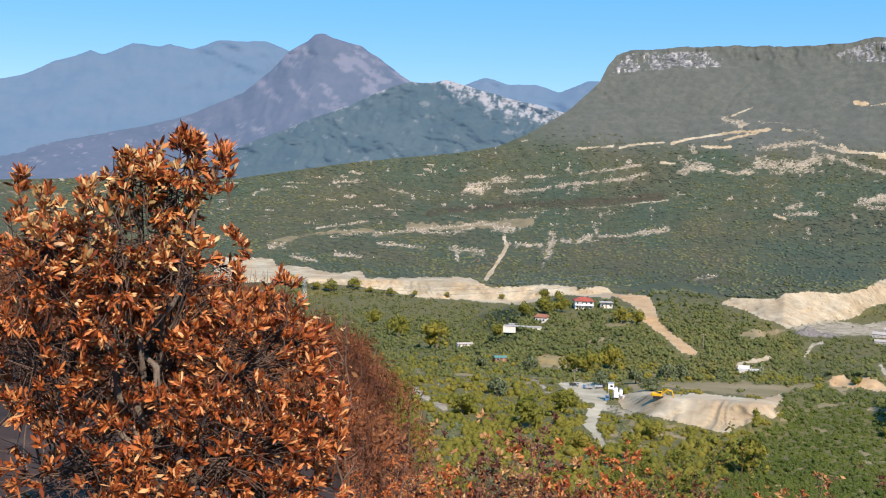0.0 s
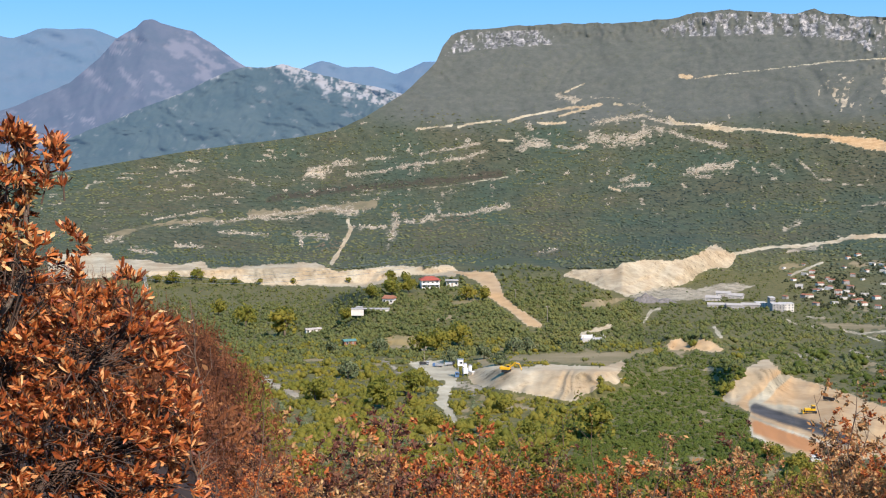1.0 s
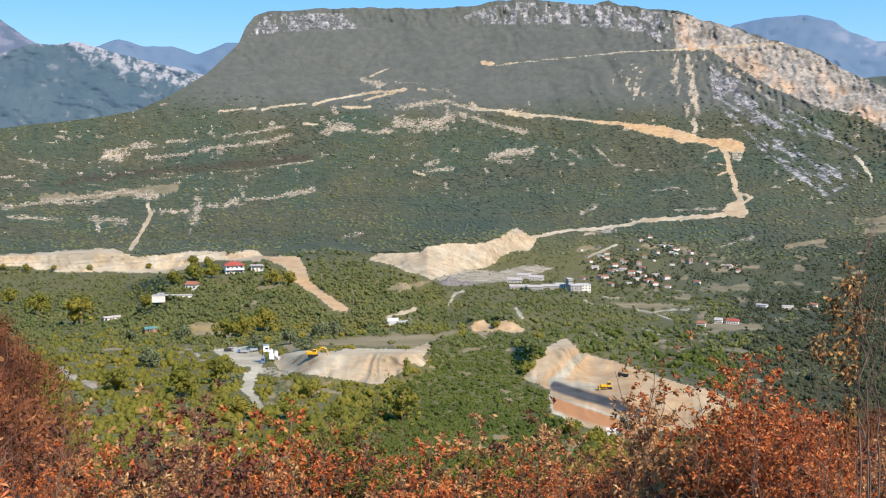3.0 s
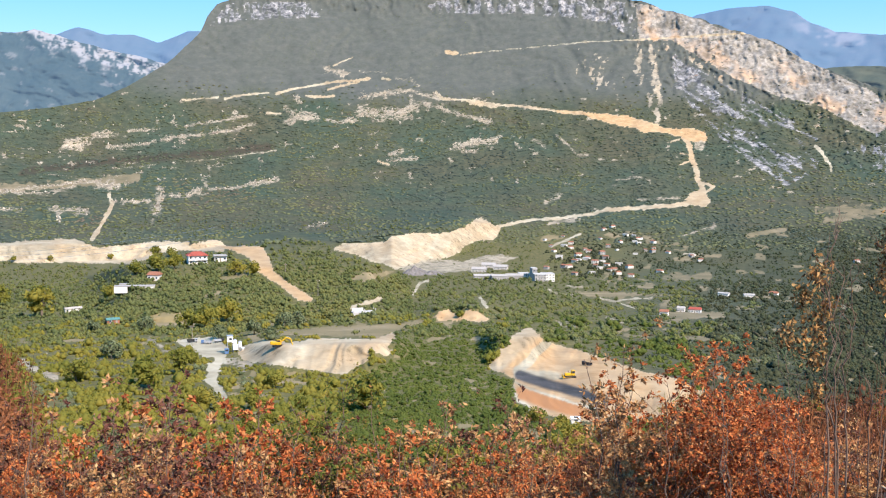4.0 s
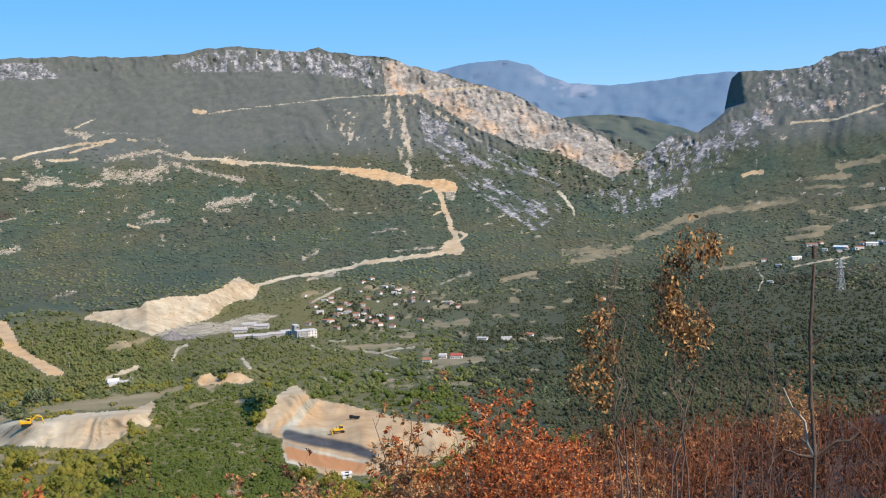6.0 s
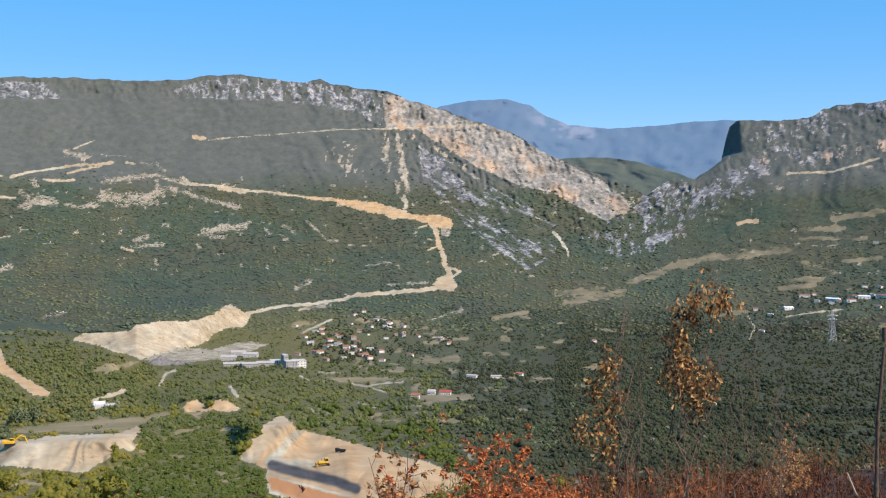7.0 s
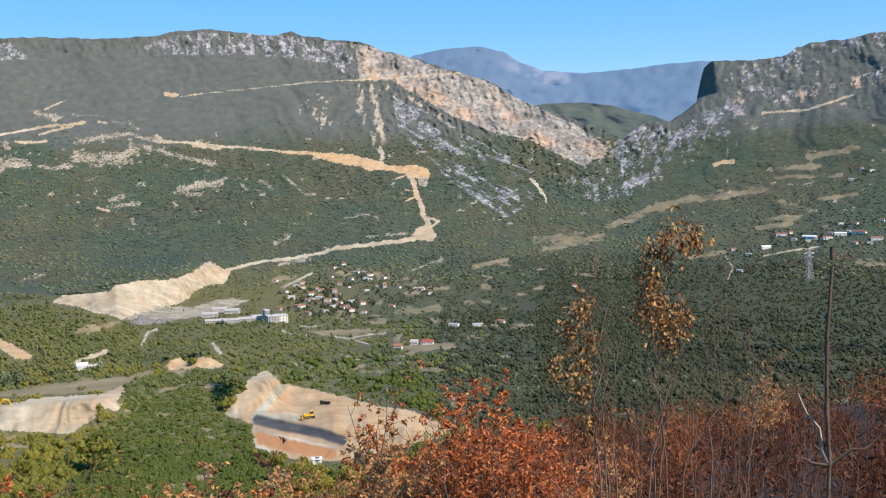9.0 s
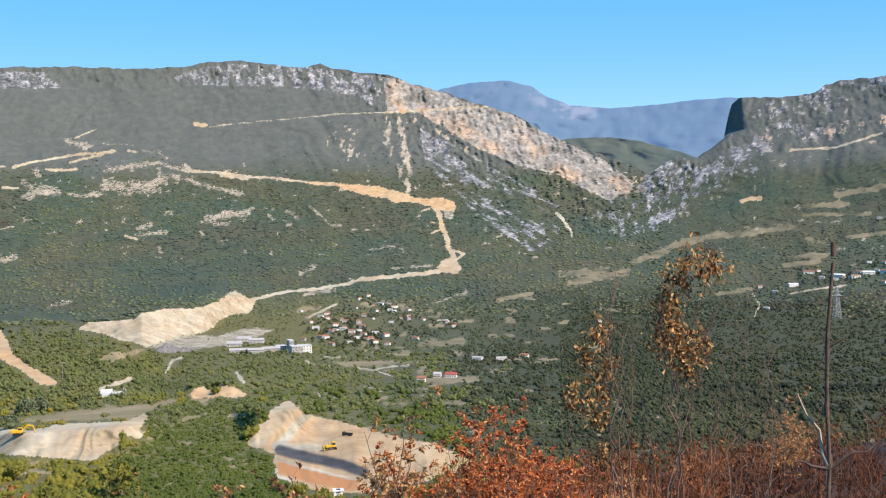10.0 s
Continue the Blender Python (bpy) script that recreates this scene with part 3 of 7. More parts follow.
patch("bare", 0.32, (13.95, -6.13), (14.38, -5.84), (16.66, -5.75), (16.94, -5.52), (18.09, -5.27), (19.53, -5.32), (20.67, -5.01), (21.24, -4.57), (21.58, -4.47), (22.11, -4.83), (22.54, -4.97), (22.35, -5.40), (22.13, -5.64), (21.26, -5.71), (20.69, -6.01), (20.41, -6.31), (19.56, -6.61), (18.40, -6.69), (17.26, -7.14), (16.68, -6.95), (15.82, -6.67), (15.24, -6.40), (14.38, -6.18))
patch("gravel", 0.0, (18.40, -6.66), (20.71, -6.67), (21.86, -6.42), (23.59, -6.43), (22.73, -6.82), (21.30, -7.20), (18.42, -7.37), (17.32, -7.17))
patch("bare", 0.28, (-2.21, -5.79), (-0.73, -5.68), (-0.23, -5.48), (0.53, -5.70), (1.17, -5.44), (1.68, -5.58), (2.07, -5.91), (3.64, -5.81), (5.76, -5.60), (7.12, -5.74), (8.35, -5.60), (8.76, -5.93), (8.49, -6.19), (7.12, -6.10), (5.50, -6.15), (4.83, -6.50), (4.04, -6.72), (2.59, -6.64), (0.79, -6.54), (-0.72, -6.51), (-2.21, -6.32))
patch("bare", 0.98, (8.35, -5.91), (10.43, -5.93), (10.77, -6.43), (11.06, -7.14), (11.86, -7.84), (12.72, -8.40), (13.06, -8.74), (12.30, -8.74), (11.44, -8.01), (10.59, -7.42), (9.94, -7.00), (9.77, -6.49), (9.10, -6.16))
patch("rock", 0.3, (29.06, 6.16), (30.32, 5.95), (31.71, 5.57), (33.10, 4.91), (35.01, 4.59), (36.37, 3.78), (37.71, 3.13), (39.03, 2.44), (40.34, 1.81), (41.50, 0.91), (41.65, 0.43), (40.41, -0.13), (38.84, 0.64), (37.77, 1.28), (35.91, 1.69), (34.00, 2.49), (32.33, 3.47), (30.92, 4.34), (29.31, 4.38))
patch("slab", 0.0, (30.94, 3.84), (33.46, 2.20), (35.93, 1.13), (37.83, -0.20), (38.17, -0.90), (37.84, -2.07), (36.59, -2.66), (35.23, -1.88), (33.55, -0.53), (32.14, 0.84), (30.99, 2.22))
patch("scree", 0.2, (40.41, -0.13), (41.60, 0.43), (42.08, 0.76), (42.88, 0.65), (43.20, -1.34), (41.99, -1.91), (39.97, -1.99), (38.91, -1.21))
patch("bare", 0.98, (26.82, 0.89), (28.52, 0.70), (29.93, 0.37), (30.64, 0.10), (32.16, 0.05), (32.67, -0.16), (32.68, -0.50), (32.05, -0.60), (31.34, -0.28), (30.51, -0.13), (29.67, -0.18), (29.24, 0.04), (27.97, 0.29), (26.97, 0.56))
patch("gravel", 0.0, (32.01, -0.32), (32.67, -0.19), (32.55, -0.98), (32.11, -0.99))
patch("bare", 0.45, (31.99, -3.11), (32.53, -2.86), (32.99, -3.49), (32.73, -3.81), (32.14, -3.69), (31.67, -3.46))
patch("field", 0.2, (4.73, -9.46), (5.53, -9.12), (7.16, -9.29), (7.17, -9.78), (5.27, -9.80))
patch("bare", 0.0, (6.03, -10.55), (6.63, -10.43), (8.27, -10.46), (8.72, -11.02), (8.45, -11.48), (7.51, -11.35), (6.83, -11.01))
patch("bare", 0.35, (9.11, -11.02), (10.50, -10.68), (11.91, -10.78), (13.61, -10.59), (15.90, -10.69), (16.33, -10.63), (17.04, -10.34), (17.19, -10.62), (16.77, -11.05), (17.06, -11.32), (16.78, -11.61), (16.20, -11.33), (15.96, -10.97), (15.92, -11.61), (15.35, -12.03), (14.50, -12.48), (13.35, -12.25), (12.21, -12.08), (11.08, -11.91), (10.24, -11.76), (9.40, -11.61))
patch("field", 0.2, (9.66, -10.40), (12.75, -10.08), (14.45, -10.00), (17.32, -9.92), (18.47, -9.67), (18.82, -9.78), (17.19, -10.31), (16.18, -10.58), (13.32, -10.50), (12.19, -10.47))
patch("bare", 0.8, (19.24, -9.49), (19.47, -9.23), (19.90, -9.14), (20.34, -9.50), (20.63, -9.57), (20.91, -9.09), (21.35, -9.19), (22.11, -9.65), (21.80, -9.77), (21.07, -9.73), (20.20, -9.75), (19.48, -9.71))
patch("bare", 0.92, (21.94, -12.10), (22.42, -11.50), (22.61, -10.94), (22.98, -11.06), (23.17, -10.55), (23.68, -10.14), (24.26, -10.04), (24.61, -10.39), (24.85, -10.72), (25.57, -10.84), (26.44, -11.08), (27.45, -11.32), (28.60, -11.68), (29.75, -12.03), (31.45, -12.35), (33.14, -13.00), (34.12, -13.31), (32.89, -13.69), (30.67, -14.25), (27.84, -14.64), (26.11, -14.61), (24.95, -14.39), (24.08, -14.14), (23.49, -13.72), (23.24, -13.07), (23.40, -12.64), (22.73, -12.36))
patch("field", 0.2, (26.36, -8.16), (29.35, -8.15), (31.31, -8.22), (27.08, -8.44))
patch("field", 0.2, (30.78, -9.14), (31.89, -8.92), (33.97, -9.00), (33.84, -9.25), (31.35, -9.39))
patch("field", 0.1, (14.69, -7.60), (15.55, -7.36), (17.12, -7.25), (16.70, -7.52), (15.55, -7.76))
patch("scree", 0.0, (8.93, 6.03), (7.97, 4.89), (9.58, 5.20), (11.65, 5.37), (13.47, 5.43), (13.60, 6.05), (11.64, 6.20))
patch("scree", 0.0, (18.70, 6.10), (20.40, 6.65), (22.68, 6.81), (25.53, 6.63), (29.06, 6.16), (29.11, 4.44), (27.83, 5.20), (26.12, 5.52), (23.85, 5.71), (21.56, 5.72), (19.28, 5.67))
patch("scree", 0.2, (41.75, 0.16), (42.72, 1.41), (43.00, 1.92), (44.23, 1.67), (44.92, 1.39), (46.54, 2.41), (47.73, 3.13), (48.40, 2.57), (47.34, 1.35), (45.46, 0.27), (43.55, -0.28), (42.17, 0.01))
trace("rock", 0.064, 0.2, (-5.65, -0.76), (-4.23, -0.71))
trace("rock", 0.054, 0.2, (-8.19, -1.06), (-7.48, -1.10))
trace("rock", 0.059, 0.2, (-2.79, -1.04), (-1.87, -1.19))
trace("field", 0.134, 0.2, (-8.69, -3.86), (-6.44, -3.40), (-5.02, -3.25), (-3.59, -3.16))
trace("rock", 0.067, 0.2, (-6.45, -3.12), (-5.31, -2.95), (-3.89, -2.71))
trace("rock", 0.080, 0.2, (-3.59, -3.39), (-1.01, -2.97), (2.71, -2.62))
trace("rock", 0.188, 0.2, (1.08, -1.01), (2.02, -0.81))
trace("rock", 0.064, 0.2, (2.35, -0.39), (3.34, -0.25))
trace("rock", 0.107, 0.2, (-5.42, -4.41), (-4.13, -4.52))
trace("rock", 0.107, 0.2, (-8.69, -4.08), (-8.13, -4.01))
trace("rock", 0.107, 0.3, (0.46, -3.95), (0.89, -4.11))
trace("rock", 0.107, 0.2, (-3.29, -3.78), (-0.98, -4.00))
trace("rock", 0.107, 0.2, (-7.55, -4.60), (-6.41, -4.77))
trace("rock", 0.054, 0.2, (-11.12, -0.92), (-10.43, -0.98))
trace("rock", 0.134, 0.3, (-1.05, -11.14), (-0.40, -11.75), (0.43, -12.06))
trace("bare", 0.032, 0.1, (-10.07, -5.07), (-8.53, -4.93))
patch("bare", 0.28, (-11.47, -4.59), (-10.08, -4.73), (-8.62, -4.68), (-8.39, -5.04), (-6.83, -5.07), (-6.40, -5.29), (-5.25, -5.35), (-4.11, -5.23), (-3.96, -5.57), (-2.38, -5.59), (-0.65, -5.48), (1.37, -5.42), (2.24, -5.76), (2.97, -6.02), (2.27, -6.48), (-0.62, -6.49), (-2.36, -6.25), (-4.09, -6.01), (-6.38, -5.91), (-8.65, -5.90), (-11.45, -5.88))
trace("rock", 0.161, 0.4, (-1.45, -11.12), (-0.70, -11.50), (0.06, -11.80), (0.44, -12.08))
trace("rock", 0.107, 0.4, (1.33, -10.88), (1.54, -11.48))
trace("rock", 0.134, 0.4, (4.87, -10.39), (5.55, -10.95))
trace("rock", 0.134, 0.4, (3.82, -11.97), (4.22, -12.17))
patch("gravel", 0.0, (16.96, -6.14), (17.58, -5.96), (18.17, -6.52), (17.32, -7.05), (16.82, -6.77))
patch("gravel", 0.0, (19.60, -6.04), (20.54, -5.67), (20.75, -5.90), (20.13, -6.37))
trace("bare", 0.045, -0.4, (-1.72, -6.04), (0.79, -6.05), (3.37, -6.08), (5.50, -6.04), (8.49, -6.05))
trace("bare", 0.045, -0.4, (15.24, -6.17), (17.81, -5.96), (20.11, -5.63), (22.40, -4.97))
SPUR = [(17.05, -10.57), (19.05, -9.92), (21.36, -9.81), (22.81, -10.00), (22.49, -11.08), (21.83, -12.16), (23.17, -12.74), (23.38, -14.11), (24.39, -14.96), (25.30, -16.49), (14.58, -16.69), (13.98, -15.11), (15.65, -12.59), (17.21, -11.52)]
PIT_ROAD = [(25.00, -10.80), (24.43, -11.30), (24.16, -11.73), (23.51, -12.22)]
PIT_FAN = [(23.51, -12.39), (24.46, -12.41), (25.47, -12.43)]
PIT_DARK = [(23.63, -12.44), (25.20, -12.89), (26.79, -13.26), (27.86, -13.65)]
PIT_WALL = [(22.17, -11.98), (22.85, -11.41), (23.41, -10.71), (24.20, -10.24)]
PIT_WHITE = [(23.41, -12.81), (24.34, -13.17), (26.09, -13.68), (27.53, -14.02)]
PIT_ORANGE = [(23.77, -13.33), (25.23, -13.82), (27.25, -14.23)]
PIT_RIM = [(23.24, -13.07), (23.49, -13.72), (24.08, -14.09)]


def cover(az, el):
    """What covers the land: rock, bare, clay, field, dark, each 0 to 1."""
    out = {k: np.zeros(az.shape) for k in ("rock", "bare", "clay", "field", "dark", "cliff", "ochre", "high", "lush", "burnt", "wood")}
    wob = 0.10 * fbm(az * 2.5, el * 2.5, 101, 4)
    wob2 = 0.10 * fbm(az * 2.5, el * 2.5, 131, 4)
    wob, wob2 = wob + 0.045 * fbm(az * 6, el * 6, 133, 3, 0.6), wob2 + 0.045 * fbm(az * 8, el * 8, 135, 3, 0.7)
    top_gap = crest(az) - el
    spot = fbm(az * 4.5, el * 9.0, 151, 4, 0.7)
    for pts, w, kind, clay in LINES:
        x0, x1 = min(p[0] for p in pts) - 1, max(p[0] for p in pts) + 1
        y0, y1 = min(p[1] for p in pts) - 1, max(p[1] for p in pts) + 1
        s = np.nonzero((az > x0) & (az < x1) & (el > y0) & (el < y1))
        sway = min(1.0, w / 0.25)
        d, _ = line_gap(az[s] + sway * wob[s], el[s] + sway * wob2[s], pts)
        stony = kind in ("rock", "crag", "gully", "ochre")
        run = fbm(az[s] * 3.5, el[s] * 3.5, 163, 3, 0.6)
        d = d * (1 + (1.2 if stony else 0.5) * spot[s]) * (1 + (1.1 if stony else 0.7) * run)
        m = min(1.0, 0.34 + w / 0.11) * (1 - soft(d, w * (0.3 if stony else 0.45), max(w * (1.7 if stony else 1.2), w * 0.45 + 0.055)))
        if kind == "burnt":
            m = 0.55 * m
        if kind == "field":
            m = m * (0.45 + 0.55 * soft(fbm(az[s] * 1.4, el[s] * 5.0, 185, 3, 0.6), -0.22, 0.02))
        if kind == "rock":
            m = m * (0.42 + 0.33 * soft(spot[s], -0.2, 0.15))
        if kind == "crag":
            out["cliff"][s] = np.maximum(out["cliff"][s], m)
            m, kind = m * soft(fbm(az[s] * 4.0 + 0.8 * el[s], el[s] * 2.2, 187, 4, 0.7), -0.12, 0.12), "rock"
        if kind == "gully":
            m, kind = 0.85 * m * soft(fbm(az[s] * 5.5 - 1.2 * el[s], el[s] * 0.9, 183, 4, 0.65), -0.22, 0.12), "rock"
        out[kind][s] = np.maximum(out[kind][s], m)
        if kind == "bare":
            out["clay"][s] = np.where(m > 0.05, clay + 0.35 * fbm(az[s] * 1.5, el[s] * 1.5, 171, 3), out["clay"][s])
    for pts, kind, clay in AREAS:
        x0, x1 = min(p[0] for p in pts) - 1, max(p[0] for p in pts) + 1
        y0, y1 = min(p[1] for p in pts) - 1, max(p[1] for p in pts) + 1
        s = np.nonzero((az > x0) & (az < x1) & (el > y0) & (el < y1))
        m = inside(az[s] + 0.85 * wob[s], el[s] + 0.85 * wob2[s], pts).astype(float)
        if kind == "slab":
            streak = fbm((el[s] + 0.62 * az[s]) * 4.0, (az[s] - 0.62 * el[s]) * 0.8, 193, 4, 0.7)
            out["cliff"][s] = np.maximum(out["cliff"][s], m)
            out["rock"][s] = np.maximum(out["rock"][s], 0.66 * m * soft(streak, -0.08, 0.25))
        elif kind == "scree":
            streak = fbm(az[s] * 6.0 + 0.8 * el[s], el[s] * 2.4, 191, 4, 0.7)
            out["cliff"][s] = np.maximum(out["cliff"][s], m)
            out["rock"][s] = np.maximum(out["rock"][s], 0.72 * m * soft(streak + 0.12 * (1 - soft(top_gap[s], 0.6, 1.8)) - 0.12 * soft(top_gap[s], 1.2, 2.6), -0.14, 0.24))
        elif kind == "rock":
            out["cliff"][s] = np.maximum(out["cliff"][s], 0.5 * m)
            out["rock"][s] = np.maximum(out["rock"][s], m * soft(spot[s], -0.55, -0.2))
        elif kind == "gravel":
            out["rock"][s] = np.maximum(out["rock"][s], 0.6 * m)
            out["bare"][s] = np.maximum(out["bare"][s], 0.35 * m)
        else:
            out[kind][s] = np.maximum(out[kind][s], m)
            if kind == "field":
                out["bare"][s] *= 1 - m
        if kind == "bare":
            out["clay"][s] = np.where(m > 0, clay + 0.3 * fbm(az[s] * 1.2, el[s] * 1.2, 211, 3), out["clay"][s])
    def near_line(pts, half, k=0.4):
        d, _ = line_gap(az + k * wob, el + k * wob2, pts)
        return 1 - soft(d, half * 0.7, half * 1.2)
    m = near_line(PIT_WALL, 0.55, 1.0)
    out["clay"] = out["clay"] * (1 - m) + 0.42 * m
    m = np.maximum(near_line(PIT_ROAD, 0.24), 0.8 * near_line(PIT_FAN, 0.24, 1.0))
    out["clay"] = out["clay"] * (1 - m) - 0.1 * m
    m = near_line(PIT_ORANGE, 0.34)
    out["clay"], out["ochre"] = np.maximum(out["clay"], m), np.maximum(out["ochre"], m)
    m = np.maximum(near_line(PIT_WHITE, 0.07), near_line(PIT_RIM, 0.16, 1.0))
    out["clay"], out["ochre"] = out["clay"] * (1 - m), out["ochre"] * (1 - m)
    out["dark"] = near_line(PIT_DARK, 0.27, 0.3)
    # ledges that run along the hill, and stray outcrops
    band = fbm(az * 0.9 + 3, (el + 0.03 * az) * 6.5, 231, 5, 0.66)
    zone = soft(el, -4.6, -3.4) * (1 - soft(el, 0.6, 1.6)) * (1 - soft(az, 13, 19)) * 1.0
    out["rock"] = np.maximum(out["rock"], 0.5 * zone * soft(band, 0.30, 0.50))
    stray = fbm(az * 2.4, el * 4.0, 251, 4, 0.6)
    out["rock"] = np.maximum(out["rock"], soft(el, -5.0, -2.0) * (1 - soft(el, 1.5, 2.5)) * soft(stray, 0.32, 0.55) * 0.55)
    plots = fbm(az * 1.1, el * 3.2, 271, 3)
    out["field"] = np.maximum(out["field"], soft(el, -9.5, -8.5) * (1 - soft(el, -5.2, -4.4)) * soft(az, 22, 30) * 0.7 * soft(plots, 0.30, 0.44) * (1 - soft(az, 40, 43) * (1 - soft(el, -5.6, -5.0))))
    out["field"] = np.maximum(out["field"], (1 - soft(el, -7.0, -6.0)) * (1 - soft(el, -10.0, -9.0)) * soft(plots, 0.42, 0.5))
    out["high"] = soft(el + 0.5 * fbm(az * 0.8, el, 281, 3), 0.9, 2.2) * soft(az, 2, 7)
    out["lush"] = (1 - 0.72 * soft(az, 25, 32)) * (1 - soft(el + 0.6 * fbm(az, el * 2, 291, 3) - 1.0 * soft(az, 16, 26), -7.0, -5.2))
    out["ochre"] = np.where(el < -9, out["ochre"], out["ochre"] * (0.35 + 0.4 * soft(fbm(az * 1.6 + el, el * 1.6, 295, 4), -0.1, 0.25)))
    out["wood"] = 0.85 * soft(az + 2 * fbm(az * 0.4, el * 0.8, 297, 3), 31, 39) * (1 - soft(el + 0.8 * fbm(az * 0.5, el, 299, 3), -5.2, -4.2))
    for k in out:
        out[k] = np.clip(out[k], 0, 1)
    return out


def sheet(name, verts, attrs, mat, closed=False):
    """A grid of places as one smooth mesh, with its cover as numbers on the corners."""
    rows, cols = verts.shape[:2]
    me = bpy.data.meshes.new(name)
    i = np.arange(rows * cols).reshape(rows, cols)
    if closed:
        i = np.concatenate([i, i[:, :1]], 1)
    quads = np.stack([i[:-1, :-1], i[:-1, 1:], i[1:, 1:], i[1:, :-1]], -1).reshape(-1, 4)
    me.vertices.add(rows * cols)
    me.vertices.foreach_set("co", verts.reshape(-1).astype(np.float32))
    me.loops.add(quads.size)
    me.loops.foreach_set("vertex_index", quads.reshape(-1).astype(np.int32))
    me.polygons.add(len(quads))
    me.polygons.foreach_set("loop_start", np.arange(0, quads.size, 4, dtype=np.int32))
    me.polygons.foreach_set("use_smooth", np.ones(len(quads), bool))
    for key, value in attrs.items():
        me.attributes.new(key, "FLOAT", "POINT").data.foreach_set("value", value.reshape(-1).astype(np.float32))
    me.update(calc_edges=True)
    me.validate()
    me.materials.append(mat)
    return new(name, me)


def build_ground():
    az = np.concatenate([np.linspace(-180, -25, 30)[:-1], np.linspace(-25, 58, COLS), np.linspace(58, 180, 30)[1:-1]])
    e_f, r_f = edge(az)
    c = crest(az)
    sa, ca = np.sin(np.radians(az)), np.cos(np.radians(az))
    rows, tags = [], []
    blank = {k: np.zeros(az.shape) for k in ("rock", "bare", "clay", "field", "dark", "cliff", "ochre", "high", "lush", "burnt", "wood")}
    for t in np.linspace(0, 1, 60):
        r = 0.03 * (r_f / 0.03) ** t
        rows.append(np.stack([r * sa, r * ca, near_z(r, az)], -1))
        tags.append({**blank, "burnt": np.ones(az.shape)})
    e0 = np.minimum(e_f - 1.0, c - 1.5)
    r0 = np.maximum(depth(az, e0), r_f * 1.25)
    for t in (0.12, 0.4, 0.75):
        r = r_f * 1.08 * (r0 / (r_f * 1.08)) ** t
        zf, z0 = rows[59][:, 2], r0 * np.tan(np.radians(e0))
        z = zf + (z0 - zf) * (r - r_f) / (r0 - r_f) - 0.02 * r * (1 - t)
        rows.append(np.stack([r * sa, r * ca, z], -1))
        tags.append({**blank, "burnt": np.full(az.shape, max(0.0, 0.6 - t))})
    # rows run level past the sudden steps of the skyline
    wide = np.array([np.max(c[np.abs(az - x) < 2.5]) for x in az])
    wide = np.array([np.mean(wide[np.abs(az - x) < 2.0]) for x in az])
    t = np.linspace(0, 1, ROWS)[:, None]
    el = np.minimum(e0 + (np.maximum(wide, c) - e0) * t, c)
    all_az = np.broadcast_to(az, el.shape)
    r = np.maximum(depth(all_az, el), r0 * 0.999)
    rows += list(np.stack([r * sa, r * ca, r * np.tan(np.radians(el))], -1))
    all_tags = cover(all_az, el)
    tags += [{k: v[i] for k, v in all_tags.items()} for i in range(ROWS)]
    r1 = np.hypot(rows[-1][:, 0], rows[-1][:, 1])
    z1 = rows[-1][:, 2]
    for far, drop in ((1.02, 0.06), (1.08, 0.25), (1.2, 0.7)):
        rows.append(np.stack([r1 * far * sa, r1 * far * ca, z1 + (-140 - z1) * drop], -1))
        tags.append(blank)
    rows.append(np.stack([4960 * sa, 4960 * ca, np.full(az.shape, -190.0)], -1))
    tags.append(blank)
    g = sheet("ground", np.array(rows), {k: np.array([t[k] for t in tags]) for k in blank}, M_GROUND, True)
    return tagged(g, "wooded valley sides with pale road cuts and limestone", "hillside", kind="structure")


COLS, ROWS = 1060, 400
ground = build_ground()


def range_sheet(name, skyline, foot, r_foot, r_top, mat, label, seed, rocky=None, rows=50, step=0.18):
    a0, a1 = skyline[0][0], skyline[-1][0]
    az = np.arange(a0, a1, step)
    sky_el = curve(skyline, az) + 0.05 * fbm(az * 2.0, az * 0, seed, 5)
    vs, tags = [], []
    for t in np.linspace(0, 1, rows):
        el = foot + (sky_el - foot) * t
        r = r_foot + (r_top - r_foot) * t
        w = 1.2 * fbm(az * 0.25, el * 0.5, seed + 3, 3)
        r = r * (1 + 0.009 * (1 - 2 * np.abs(fbm(az * 0.45 + 0.3 * el + w, el * 0.55 + w, seed + 7, 6, 0.62))) + 0.004 * fbm(az * 2.0, el * 2.0, seed + 9, 4, 0.6))
        vs.append(np.stack([r * np.sin(np.radians(az)), r * np.cos(np.radians(az)), r * np.tan(np.radians(el))], -1))
        tags.append(rocky(az, el, sky_el) if rocky else np.zeros(az.shape))
    for far, drop in ((1.02, 4.0), (1.04, 60.0)):
        vs.append(vs[rows - 1] * (far, far, 1.0) - (0, 0, drop))
        tags.append(0 * az)
    ob = sheet(name, np.array(vs), {"rock": np.array(tags)}, mat)
    return tagged(ob, label, "mountain", kind="structure")


def white_face(az, el, top):
    gap = top - el
    wide = np.interp(az, [-3, -0.5, 0.5, 3, 6], [0.0, 0.15, 0.7, 1.1, 1.2])
    face = soft(wide - gap + 0.5 * fbm(az * 2, el * 2, 301, 4), 0.0, 0.25) * soft(fbm(az * 4, el * 3, 311, 4, 0.75), -0.08, 0.12)
    ribs = 0.32 * soft(fbm(az * 2.2 + el, el * 3.0, 341, 4, 0.7), 0.32, 0.5)
    return np.maximum(face, ribs)


